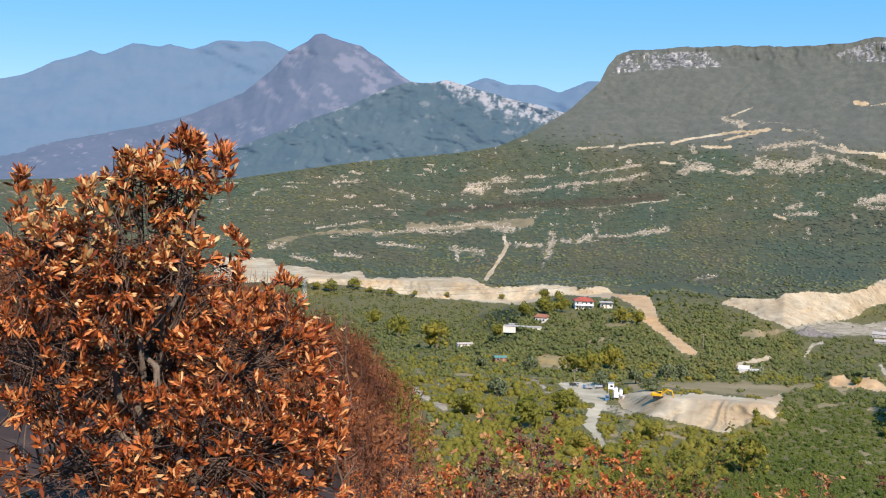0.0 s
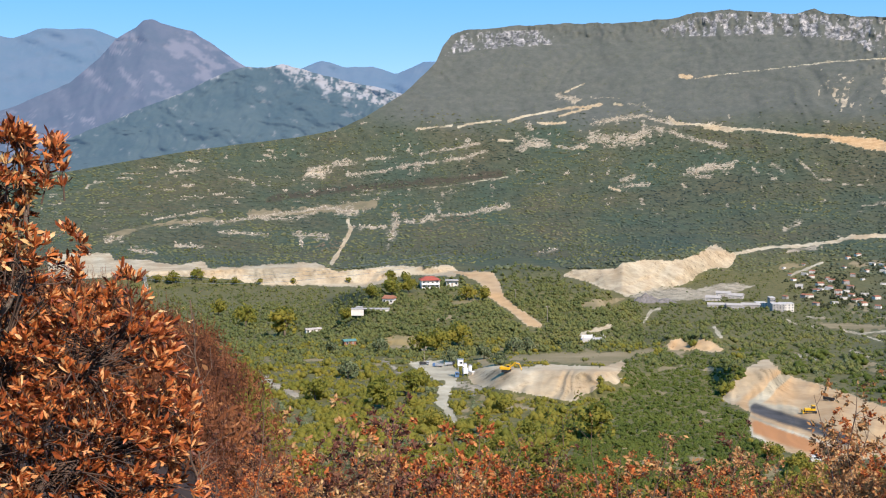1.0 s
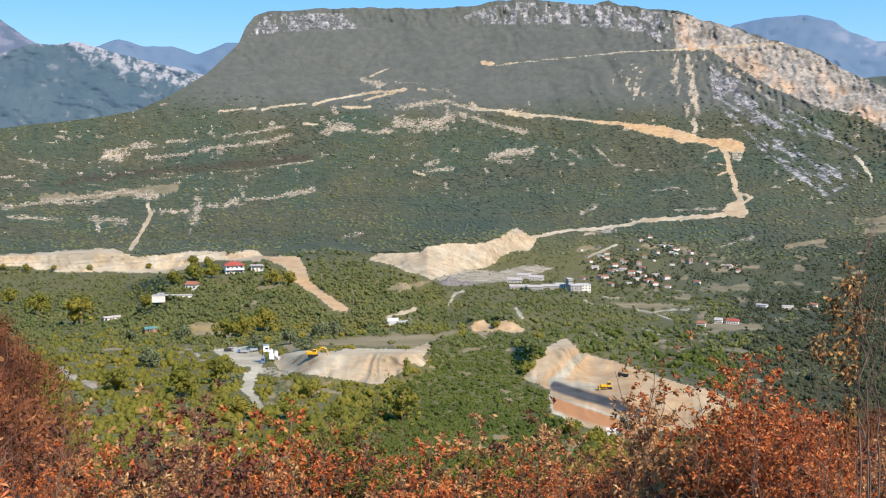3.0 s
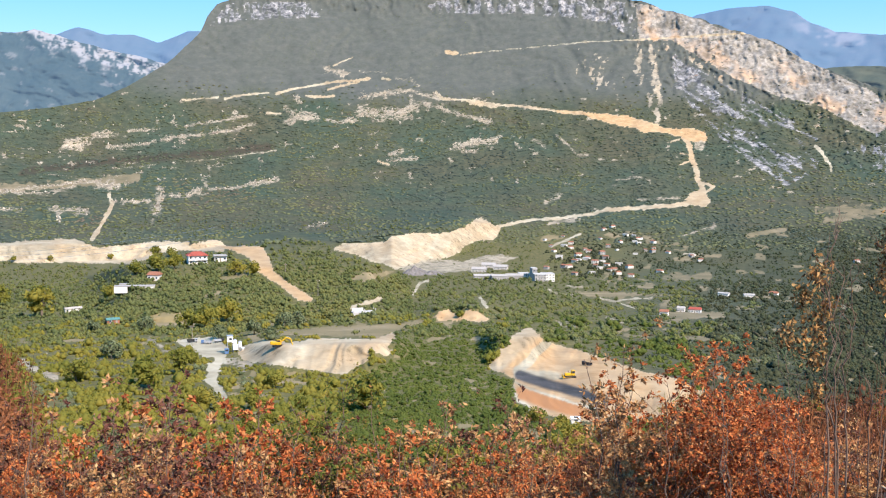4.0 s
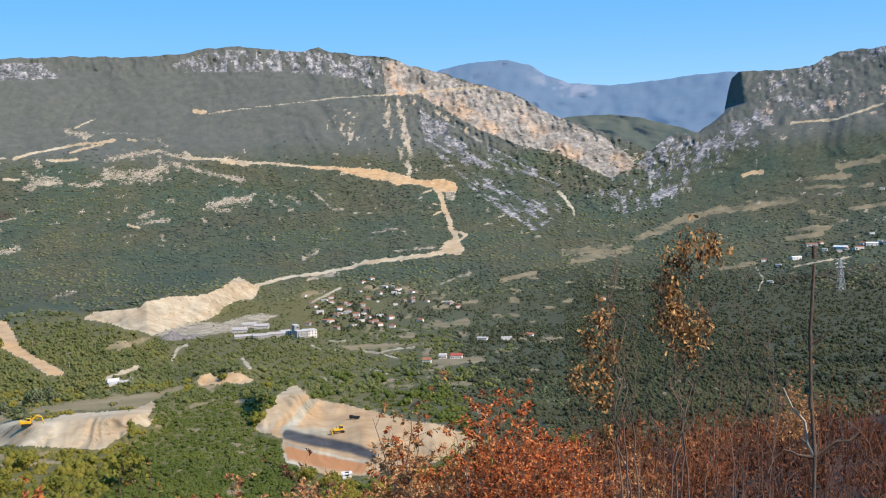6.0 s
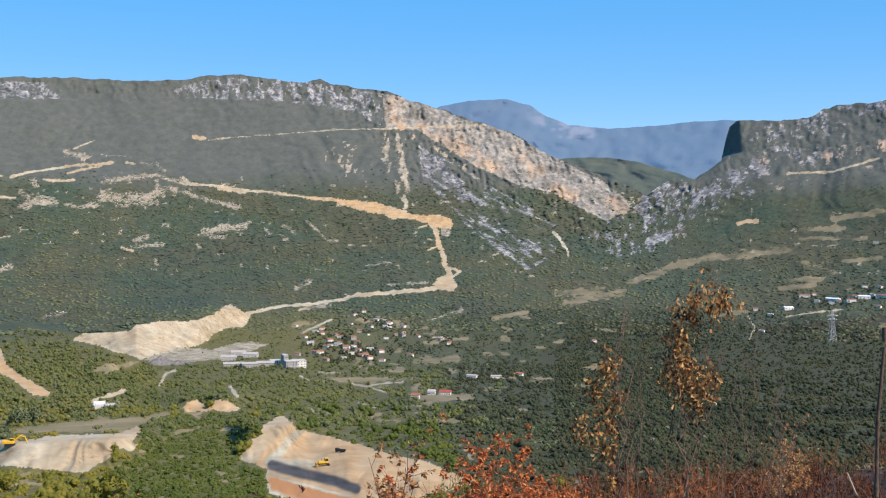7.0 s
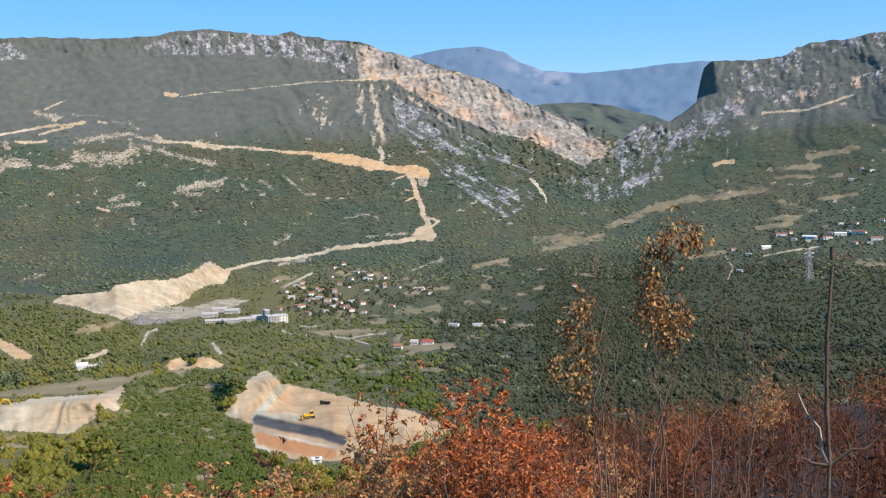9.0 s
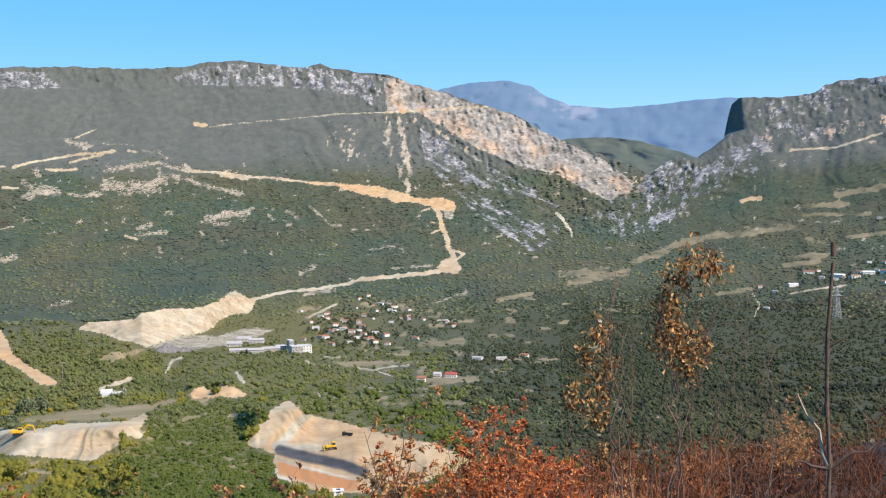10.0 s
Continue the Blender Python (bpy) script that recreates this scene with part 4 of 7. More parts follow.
def specks(az, el, top):
    """Pale houses, fields and rock on the far plain, and bare stone high on the peak."""
    low = soft(fbm(az * 2.6, el * 6.0, 321, 4, 0.7), 0.30, 0.42) * (1 - soft(el, 1.6, 2.6)) * 0.75
    high = soft(fbm(az * 1.3 + el, el * 1.8, 331, 4, 0.6), 0.12, 0.32) * soft(el, 2.2, 3.4) * 0.6
    return np.maximum(low, high)


def bare_top(az, el, top):
    """A pale bare summit on the range beyond the gorge."""
    spot = window(az, 36.0, 41.0, 1.5) * soft(0.75 - (top - el) + 0.5 * fbm(az * 2, el * 3, 351, 4), 0.0, 0.3)
    return 0.55 * spot * soft(fbm(az * 3, el * 5, 353, 4, 0.7), -0.2, 0.1)


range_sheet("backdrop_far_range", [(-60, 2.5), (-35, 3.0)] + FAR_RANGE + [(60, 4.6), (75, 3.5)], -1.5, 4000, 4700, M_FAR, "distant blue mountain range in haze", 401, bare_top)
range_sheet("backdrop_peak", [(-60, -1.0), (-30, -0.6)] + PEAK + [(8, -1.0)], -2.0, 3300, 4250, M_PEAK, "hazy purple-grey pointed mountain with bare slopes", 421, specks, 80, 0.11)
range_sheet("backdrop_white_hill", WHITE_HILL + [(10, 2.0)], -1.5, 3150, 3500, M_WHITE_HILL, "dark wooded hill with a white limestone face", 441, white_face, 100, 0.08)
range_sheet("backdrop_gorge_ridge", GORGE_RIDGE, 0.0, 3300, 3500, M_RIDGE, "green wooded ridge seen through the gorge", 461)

# ---- growth ----
rng = np.random.default_rng(7)
M_BARK = plain("grey_bark", (0.17, 0.135, 0.10), 0.9, scale=14.0, vary=0.45, bump=0.4)
M_BRUSH = plain("dark_brown_twig", (0.11, 0.07, 0.05), 0.85, scale=20.0, vary=0.4)
M_PALE_DRY = foliage("pale_dead_leaves", [(0.30, 0.13, 0.045), (0.55, 0.30, 0.10), (0.70, 0.46, 0.19), (0.80, 0.60, 0.30)], 0.4, 0.25)
M_TWIG = plain("dry_twig", (0.17, 0.11, 0.075), 0.85, scale=20.0, vary=0.4)
# sunlit copy of the valley leaves: the sun's brightness is put into the colour
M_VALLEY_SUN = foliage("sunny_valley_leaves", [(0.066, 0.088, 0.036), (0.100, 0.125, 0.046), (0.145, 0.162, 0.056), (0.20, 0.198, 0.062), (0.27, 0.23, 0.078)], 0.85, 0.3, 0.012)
# far_wood and valley leaves: greyer, bluer colours stand in for haze
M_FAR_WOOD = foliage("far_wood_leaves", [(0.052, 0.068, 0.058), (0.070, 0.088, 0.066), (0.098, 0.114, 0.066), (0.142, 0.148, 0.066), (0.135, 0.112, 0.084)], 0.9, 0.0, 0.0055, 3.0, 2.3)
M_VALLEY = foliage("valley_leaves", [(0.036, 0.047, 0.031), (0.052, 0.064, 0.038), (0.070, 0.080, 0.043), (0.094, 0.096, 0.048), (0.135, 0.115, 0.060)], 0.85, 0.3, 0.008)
M_GREEN = foliage("oak_leaves", [(0.125, 0.146, 0.030), (0.192, 0.202, 0.038), (0.270, 0.250, 0.046), (0.37, 0.30, 0.056), (0.45, 0.32, 0.07)], 0.7, 0.5, 0.013)
M_SPUR = foliage("spur_leaves", [(0.060, 0.085, 0.020), (0.088, 0.118, 0.026), (0.125, 0.150, 0.032), (0.175, 0.180, 0.038)], 0.75, 0.35, 0.03)
M_OLIVE = foliage("olive_leaves", [(0.085, 0.105, 0.048), (0.125, 0.15, 0.070), (0.18, 0.20, 0.105)], 0.7, 0.2)
M_RUST = foliage("burnt_leaves", [(0.040, 0.020, 0.014), (0.100, 0.042, 0.023), (0.190, 0.070, 0.031), (0.29, 0.112, 0.044), (0.37, 0.18, 0.080)], 0.75, 0.15, 0.22, 3.0, 2.4)
M_DRY = foliage("dead_brown_leaves", [(0.07, 0.022, 0.012), (0.26, 0.062, 0.020), (0.46, 0.125, 0.033), (0.62, 0.205, 0.056), (0.78, 0.45, 0.19)], 0.42, 0.25)
M_RED = foliage("autumn_red_leaves", [(0.18, 0.045, 0.020), (0.42, 0.105, 0.034), (0.66, 0.205, 0.058), (0.64, 0.30, 0.11)], 0.6, 0.35)
M_TAN = foliage("dry_tan_leaves", [(0.14, 0.062, 0.028), (0.37, 0.175, 0.066), (0.60, 0.34, 0.135), (0.46, 0.20, 0.075), (0.72, 0.48, 0.22)], 0.6, 0.35)
M_SAPGREEN = foliage("turning_green_leaves", [(0.045, 0.070, 0.014), (0.10, 0.135, 0.026), (0.19, 0.19, 0.04), (0.36, 0.16, 0.05)], 0.6, 0.35)
M_SPENT = foliage("spent_dark_leaves", [(0.06, 0.026, 0.020), (0.12, 0.045, 0.030), (0.20, 0.075, 0.045), (0.30, 0.16, 0.09)], 0.6, 0.2)


def tri_mesh(name, v, f, mats, mat_index=None, smooth=False):
    me = bpy.data.meshes.new(name)
    me.vertices.add(len(v))
    me.vertices.foreach_set("co", np.asarray(v, np.float32).reshape(-1))
    f = np.asarray(f, np.int32)
    me.loops.add(f.size)
    me.loops.foreach_set("vertex_index", f.reshape(-1))
    me.polygons.add(len(f))
    me.polygons.foreach_set("loop_start", np.arange(0, f.size, 3, dtype=np.int32))
    if smooth:
        me.polygons.foreach_set("use_smooth", np.ones(len(f), bool))
    for m in mats:
        me.materials.append(m)
    if mat_index is not None:
        me.polygons.foreach_set("material_index", np.asarray(mat_index, np.int32))
    me.update(calc_edges=True)
    return me


def ico():
    bm = bmesh.new()
    bmesh.ops.create_icosphere(bm, subdivisions=1, radius=1.0)
    v = np.array([x.co[:] for x in bm.verts])
    bm.verts.index_update()
    f = np.array([[x.index for x in p.verts] for p in bm.faces])
    bm.free()
    return v, f


ICO_V, ICO_F = ico()


def join(parts):
    vs, fs, n = [], [], 0
    for v, f in parts:
        vs.append(v)
        fs.append(f + n)
        n += len(v)
    return np.concatenate(vs), np.concatenate(fs)


def lump_crown(seed, lumps):
    """A coarse crown of a few ragged lumps, 1 high, base at 0."""
    g = np.random.default_rng(seed)
    parts = []
    for _ in range(lumps):
        v = ICO_V[:] * (1 + g.uniform(-0.35, 0.3, (len(ICO_V), 1))) * g.uniform(0.28, 0.42) * (1, 1, g.uniform(0.8, 1.2))
        a, d = g.uniform(0, 6.28), g.uniform(0, 0.28) * (lumps > 1)
        parts.append((v + (d * math.cos(a), d * math.sin(a), g.uniform(0.38, 0.66) if lumps > 1 else 0.45), ICO_F))
    return join(parts)


def leaf_cards(g, p, out, size, spread=0.7):
    """Small bent leaf sprays at the places p, facing roughly out."""
    n = len(p)
    d = out + spread * g.normal(size=(n, 3))
    d /= np.linalg.norm(d, axis=1, keepdims=True)
    a = np.cross(d, g.normal(size=(n, 3)))
    a /= np.linalg.norm(a, axis=1, keepdims=True)
    b = np.cross(d, a)
    s = size * g.uniform(0.6, 1.4, (n, 1))
    v = np.stack([p - a * s * 0.9, p + b * s * 0.5 + d * s * 0.15, p + a * s, p - b * s * 0.5 + d * s * 0.15], 1).reshape(-1, 3)
    i = 4 * np.arange(n)[:, None]
    return v, np.concatenate([i + (0, 1, 2), i + (0, 2, 3)])


OCT_V = np.array([(1, 0, 0), (-1, 0, 0), (0, 1, 0), (0, -1, 0), (0, 0, 1), (0, 0, -1)], float)
OCT_F = np.array([(0, 2, 4), (2, 1, 4), (1, 3, 4), (3, 0, 4), (2, 0, 5), (1, 2, 5), (3, 1, 5), (0, 3, 5)])


def shrub_crown(seed, sprays, size=0.08, wide=0.5, lumps=7, spread=0.45):
    """A low crown for trees seen from afar: leaf sprays, one face each, over a few ragged lumps; 1 high."""
    g = np.random.default_rng(seed)
    a, d = g.uniform(0, 6.28, lumps), wide * 0.62 * np.sqrt(g.uniform(0, 1, lumps))
    c = np.stack([d * np.cos(a), d * np.sin(a), g.uniform(0.10, 0.58, lumps) - 0.35 * d], -1)
    q = g.uniform(0.20, 0.34, lumps) * wide / 0.5
    k = g.integers(0, lumps, sprays)
    n = g.normal(size=(sprays, 3))
    n[:, 2] = np.abs(n[:, 2]) - 0.35
    n /= np.linalg.norm(n, axis=1, keepdims=True)
    p = c[k] + n * q[k][:, None] * g.uniform(0.85, 1.12, (sprays, 1))
    v, _ = leaf_cards(g, p, n, size, spread)
    leaves = v.reshape(-1, 4, 3)[:, :3].reshape(-1, 3), np.arange(3 * sprays).reshape(-1, 3)
    return join([leaves] + [(OCT_V * (1 + g.uniform(-0.25, 0.1, (6, 1))) * r * 0.98 + m, OCT_F) for m, r in zip(c, q)])


def leafy_crown(seed, sprays, size=0.10, wide=0.42, low=0.18, solid=3, core=0.8, spread=0.7):
    """A crown of many leaf sprays over ragged lumps, 1 high."""
    g = np.random.default_rng(seed)
    centres, radii = [], []
    for k in range(9):
        a, d = g.uniform(0, 6.28), g.uniform(0.05, wide * 0.75)
        centres.append((d * math.cos(a), d * math.sin(a), g.uniform(low + 0.18, 0.80 - 0.35 * d / wide)))
        radii.append(g.uniform(0.15, 0.26) * wide / 0.42)
    pick = g.integers(0, 9, sprays)
    d = g.normal(size=(sprays, 3))
    d[:, 2] = np.abs(d[:, 2]) * 0.9 - 0.25
    d /= np.linalg.norm(d, axis=1, keepdims=True)
    c, r = np.array(centres)[pick], np.array(radii)[pick][:, None]
    leaves = leaf_cards(g, c + d * r * g.uniform(0.85, 1.1, (sprays, 1)), d, size, spread)
    cores = [(ICO_V * (1 + g.uniform(-0.2, 0.15, (len(ICO_V), 1))) * q * core + p, ICO_F) for p, q in list(zip(centres, radii))[:solid]]
    return join([leaves] + cores)


def tube(path, r0, r1, sides=5):
    """A tapering stem along a path."""
    path = np.asarray(path, float)
    n = len(path)
    vs = []
    for k in range(n):
        t = path[min(k + 1, n - 1)] - path[max(k - 1, 0)]
        t /= np.linalg.norm(t) + 1e-9
        a = np.cross(t, (0.31, 0.95, 0.11))
        a /= np.linalg.norm(a) + 1e-9
        b = np.cross(t, a)
        r = r0 + (r1 - r0) * k / (n - 1)
        for s in range(sides):
            w = 2 * math.pi * s / sides
            vs.append(path[k] + r * (math.cos(w) * a + math.sin(w) * b))
    fs = []
    for k in range(n - 1):
        for s in range(sides):
            p, q = k * sides + s, k * sides + (s + 1) % sides
            fs += [(p, q, q + sides), (p, q + sides, p + sides)]
    return np.array(vs), np.array(fs)


def trunk_mesh(seed):
    g = np.random.default_rng(seed)
    parts = [tube([(0, 0, -0.08), (0.01, 0.0, 0.15), (g.uniform(-0.03, 0.03), 0.02, 0.4), (0, 0, 0.65)], 0.04, 0.012)]
    for _ in range(5):
        a = g.uniform(0, 6.28)
        z = g.uniform(0.18, 0.4)
        parts.append(tube([(0, 0, z), (0.12 * math.cos(a), 0.12 * math.sin(a), z + 0.12), (0.25 * math.cos(a), 0.25 * math.sin(a), z + 0.28)], 0.018, 0.006, 4))
    return join(parts)


def spread_out(name, templates, places, sizes, mat, label, category, turn_seed=3):
    """Many plants of a few kinds joined into one object of stuff."""
    g = np.random.default_rng(turn_seed)
    pick = g.integers(0, len(templates), len(places))
    parts = []
    for k, (v, f) in enumerate(templates):
        s = np.nonzero(pick == k)[0]
        a = g.uniform(0, 2 * math.pi, len(s))
        ca, sa = np.cos(a)[:, None], np.sin(a)[:, None]
        w = sizes[s][:, None] * g.uniform(0.85, 1.2, (len(s), 1))
        x = (v[None, :, 0] * ca - v[None, :, 1] * sa) * w + places[s, 0:1]
        y = (v[None, :, 0] * sa + v[None, :, 1] * ca) * w + places[s, 1:2]
        z = v[None, :, 2] * sizes[s][:, None] + places[s, 2:3]
        vv = np.stack([x, y, z], -1).reshape(-1, 3)
        ff = (f[None] + (np.arange(len(s)) * len(v))[:, None, None]).reshape(-1, 3)
        parts.append((vv, ff))
    v, f = join(parts)
    return tagged(new(name, tri_mesh(name, v, f, [mat], smooth=True)), label, category, kind="stuff")


def sites(n, a0, a1, e0, e1, tall, thick, seed, bias=0.0):
    """Places for trees: off the roads, cuts and rock, thinner on fields; bearing and height."""
    g = np.random.default_rng(seed)
    az, el = g.uniform(a0, a1, n), g.uniform(e0, e1, n)
    e_f, _ = edge(az)
    ok = (el < crest(az) - 0.02) & (el > e_f - 0.6) & ((np.abs(curve(KNOLL, az, -90, -90) - el + 0.1) > 0.16) | (np.abs(az - 10) > 7.5))
    r = depth(az, el)
    up = np.degrees(tall / r)
    keep = np.ones(n)
    for lift, share in ((0.0, 1.0), (0.35, 0.9), (0.8, 0.75)):
        c = cover(az, el + lift * up)
        keep *= 1 - share * np.clip(c["bare"] * 1.2 + c["dark"] + 0.75 * c["rock"] + 0.93 * c["field"] * (lift < 0.5), 0, 1)
    clump = fbm(az * 1.2, el * 3.4, 501 + seed, 4)
    keep *= np.clip(thick + bias * clump, 0, 1)
    ok &= g.uniform(size=n) < keep
    return az[ok], el[ok]


# pale stones along the ledges
M_STONE = foliage("ledge_limestone", [(0.28, 0.235, 0.175), (0.42, 0.36, 0.27), (0.56, 0.49, 0.38)], 0.95, 0.0)


def stones(n, a0, a1, e0, e1, seed, big):
    g = np.random.default_rng(seed)
    az, el = g.uniform(a0, a1, n), g.uniform(e0, e1, n)
    ok = (el < crest(az) - 0.03) & (el > edge(az)[0])
    az, el = az[ok], el[ok]
    c = cover(az, el)
    ok = (c["rock"] > 0.45) & (c["cliff"] < 0.5)
    return land(az[ok], el[ok]) - (0, 0, 0.5), g.uniform(0.35, 1.0, ok.sum()) ** 1.5 * big


p, q = stones(42000, -9, 24, -5.0, 1.8, 61, 5.0)
spread_out("ledge_stones", [lump_crown(k + 70, 1) for k in range(5)], p, q, M_STONE, "pale limestone boulders along the hillside ledges", "rocks")

def flat(crown, wide, high, sunk=0.0):
    v, f = crown
    return (v - (0, 0, sunk)) * (wide, wide, high), f


# far woods on the hill over the valley
a, e = sites(38000, -21, 56, -5.8, 2.4, 3.5, 1.0, 1, 0.9)
ok = rng.uniform(0, 1, len(a)) > 0.95 * soft(e + 0.8 * fbm(a * 0.5, e * 0.8, 621, 3), 0.2, 2.2)
a, e = a[ok], e[ok]
spread_out("far_woods", [flat(lump_crown(k, 1), 1.7, 0.75, 0.36) for k in range(6)], land(a, e), rng.uniform(3.2, 6.4, len(a)) * np.where(a > 43, np.interp(e, [-3, 0.5], [0.9, 0.5]), 1.0), M_FAR_WOOD, "dense grey-green oak scrub covering the far hillside", "woodland")
a, e = sites(15000, 5, 58, 1.6, 6.8, 2.5, 0.7, 2, 1.0)
spread_out("mountain_scrub", [flat(lump_crown(k + 10, 1), 1.3, 0.9, 0.33) for k in range(4)], land(a, e) - (0, 0, 0.8), rng.uniform(1.6, 3.4, len(a)), M_FAR_WOOD, "thin dark scrub on the stony mountain side", "scrub")
# valley floor
a, e = sites(30000, -12, 58, -9.2, -4.6, 4.0, 0.62, 4, 2.6)
ok = ~((a > 43) & (e < -5.5))
a, e = a[ok], e[ok]
size = (1.7 + 3.8 * rng.uniform(0, 1, len(a)) ** 2.2) * np.interp(depth(a, e), [550, 900], [0.62, 1.0])
# left-hand trees take the leaf colour painted sunlit, the rest the duller copy
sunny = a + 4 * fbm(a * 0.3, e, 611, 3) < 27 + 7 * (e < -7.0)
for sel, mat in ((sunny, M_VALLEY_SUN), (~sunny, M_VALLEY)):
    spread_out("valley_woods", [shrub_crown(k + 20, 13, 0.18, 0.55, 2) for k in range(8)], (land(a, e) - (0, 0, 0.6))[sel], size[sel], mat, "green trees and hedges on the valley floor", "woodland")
a, e = sites(15000, -8, 48, -10.6, -7.4, 4.0, 1.1, 6, 1.2)
size = (1.6 + 4.6 * rng.uniform(0, 1, len(a)) ** 2.6) * np.interp(depth(a, e), [550, 900], [0.75, 1.0])
# same split between sunlit-painted and duller leaf colours
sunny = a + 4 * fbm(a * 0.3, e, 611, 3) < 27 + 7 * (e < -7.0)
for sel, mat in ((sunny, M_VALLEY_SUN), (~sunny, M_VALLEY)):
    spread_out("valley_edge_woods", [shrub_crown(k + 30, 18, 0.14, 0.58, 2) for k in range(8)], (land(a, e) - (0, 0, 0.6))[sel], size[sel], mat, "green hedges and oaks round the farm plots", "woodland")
a, e = sites(5200, -9, 18, -10.2, -6.2, 5.0, 1.0, 7, 1.2)
spread_out("valley_woods", [shrub_crown(k + 35, 30, 0.12, 0.54, 3) for k in range(8)], land(a, e) - (0, 0, 0.6), (2.2 + 4.2 * rng.uniform(0, 1, len(a)) ** 1.8) * np.interp(depth(a, e), [450, 900], [0.7, 1.0]), M_VALLEY_SUN, "green trees and hedges round the farm plots", "woodland")
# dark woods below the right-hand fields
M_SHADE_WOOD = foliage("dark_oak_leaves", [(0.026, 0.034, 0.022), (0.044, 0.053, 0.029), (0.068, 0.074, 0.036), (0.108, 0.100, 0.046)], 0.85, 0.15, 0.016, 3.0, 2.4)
M_PINE = foliage("dark_wood_leaves", [(0.034, 0.048, 0.030), (0.054, 0.070, 0.038), (0.080, 0.096, 0.046), (0.122, 0.125, 0.055)], 0.85, 0.15, 0.014, 3.0, 2.4)
a, e = sites(10000, 30, 46, -11.5, -4.6, 5.0, 0.5, 8, 3.2)
spread_out("dark_woods", [shrub_crown(k + 50, 14, 0.16, 0.55, 2) for k in range(8)], land(a, e) - (0, 0, 0.6), (2.4 + 3.6 * rng.uniform(0, 1, len(a)) ** 1.6) * np.interp(depth(a, e), [400, 1000], [0.6, 1.0]), M_PINE, "dark green woods on the valley floor", "woodland")
a, e = sites(16000, 38, 57, -12.5, -5.2, 4.0, 1.15, 9, 1.5)
spread_out("dark_woods", [shrub_crown(k + 55, 14, 0.16, 0.55, 2) for k in range(8)], land(a, e) - (0, 0, 0.6), (2.4 + 3.6 * rng.uniform(0, 1, len(a)) ** 1.6) * np.interp(depth(a, e), [400, 1000], [0.6, 1.0]), M_SHADE_WOOD, "dark green woods under the village slope", "woodland")
# middle slopes
a, e = sites(17000, -9, 50, -19.0, -9.4, 2.5, 1.2, 5, 0.6)
r = depth(a, e)
place = land(a, e)
kind = fbm(a * 0.9, e * 1.5, 601, 3) > 0.34
size = 1.1 + 1.7 * rng.uniform(0, 1, len(a)) + 3.2 * rng.uniform(0, 1, len(a)) ** 9
near = (np.argsort(np.argsort(np.where(inside(a, e, SPUR), 1e9, r / size))) < 230)
on_spur = inside(a, e, SPUR)
far_g, far_o = ~near & ~kind & ~on_spur, ~near & kind & ~on_spur
deep = a + 3 * fbm(a * 0.4, e * 0.6, 631, 3) > 24
for sel, mat, lab in ((far_g & ~deep, M_GREEN, "green and yellowing oak thicket on the valley side"), (far_g & deep & (a < 33), M_SPUR, "green oak thicket beside the earth pit"), (far_g & deep & (a >= 33), M_VALLEY, "dull green oak thicket below the dark woods")):
    spread_out("oak_thicket", [shrub_crown(k + 40, 72, 0.085, 0.66, 4) for k in range(8)], (place - (0, 0, 0.5))[sel], size[sel], mat, lab, "thicket")
# the round wooded spur between the yard and the pit
a, e = sites(9000, 14.5, 26, -18.5, -9.6, 2.0, 1.4, 12, 0.2)
ok = inside(a, e, SPUR)
spread_out("spur_thicket", [shrub_crown(k + 140, 44, 0.085, 0.62, 3) for k in range(6)], (land(a, e) - (0, 0, 0.5))[ok], rng.uniform(1.3, 2.6, ok.sum()), M_SPUR, "dense dark green thicket on the rounded spur", "thicket")
spread_out("olive_grove", [shrub_crown(k + 60, 95, 0.07, 0.52, 5) for k in range(5)], (place - (0, 0, 0.5))[far_o], size[far_o] * 0.9, M_OLIVE, "silvery grey-green olive trees beside the yards", "grove")


def part(name, me, parent, label=""):
    ob = new(name, me)
    ob.parent = parent
    return tagged(ob, label)


def make_tree(seed, mat, label):
    base = tagged(new("tree"), label, "tree", "trees on the valley side")
    v, f = trunk_mesh(seed)
    part("trunk", tri_mesh("trunk", v, f, [M_BARK]), base)
    v, f = leafy_crown(seed + 5, 420, 0.070, g_wide[seed // 10 % 3], 0.05)
    part("crown", tri_mesh("crown", v, f, [mat]), base)
    return base


g_wide = (0.36, 0.42, 0.48)
kinds = [make_tree(800 + 10 * k, m, l) for k, (m, l) in enumerate([
    (M_GREEN, "round green oak tree on the valley side"), (M_GREEN, "broad yellow-green oak tree on the valley side"), (M_GREEN, "low green oak bush on the valley side"),
    (M_OLIVE, "grey-green olive tree on the valley side"), (M_OLIVE, "round silvery olive tree on the valley side")])]
first = set()
for k in np.nonzero(near)[0]:
    n = (3 + k % 2) if kind[k] else k % 3
    x, y, z = place[k]
    m = pose(x, y, z - 0.25, 0, 0, float(rng.uniform(0, 360)))
    s = float(size[k])
    if n not in first:
        first.add(n)
        kinds[n].scale = (s, s, s)
        kinds[n].matrix_basis = m @ Matrix.Diagonal((s, s, s, 1))
    else:
        t = copy_thing(kinds[n], m)
        t.scale = (s, s, s)

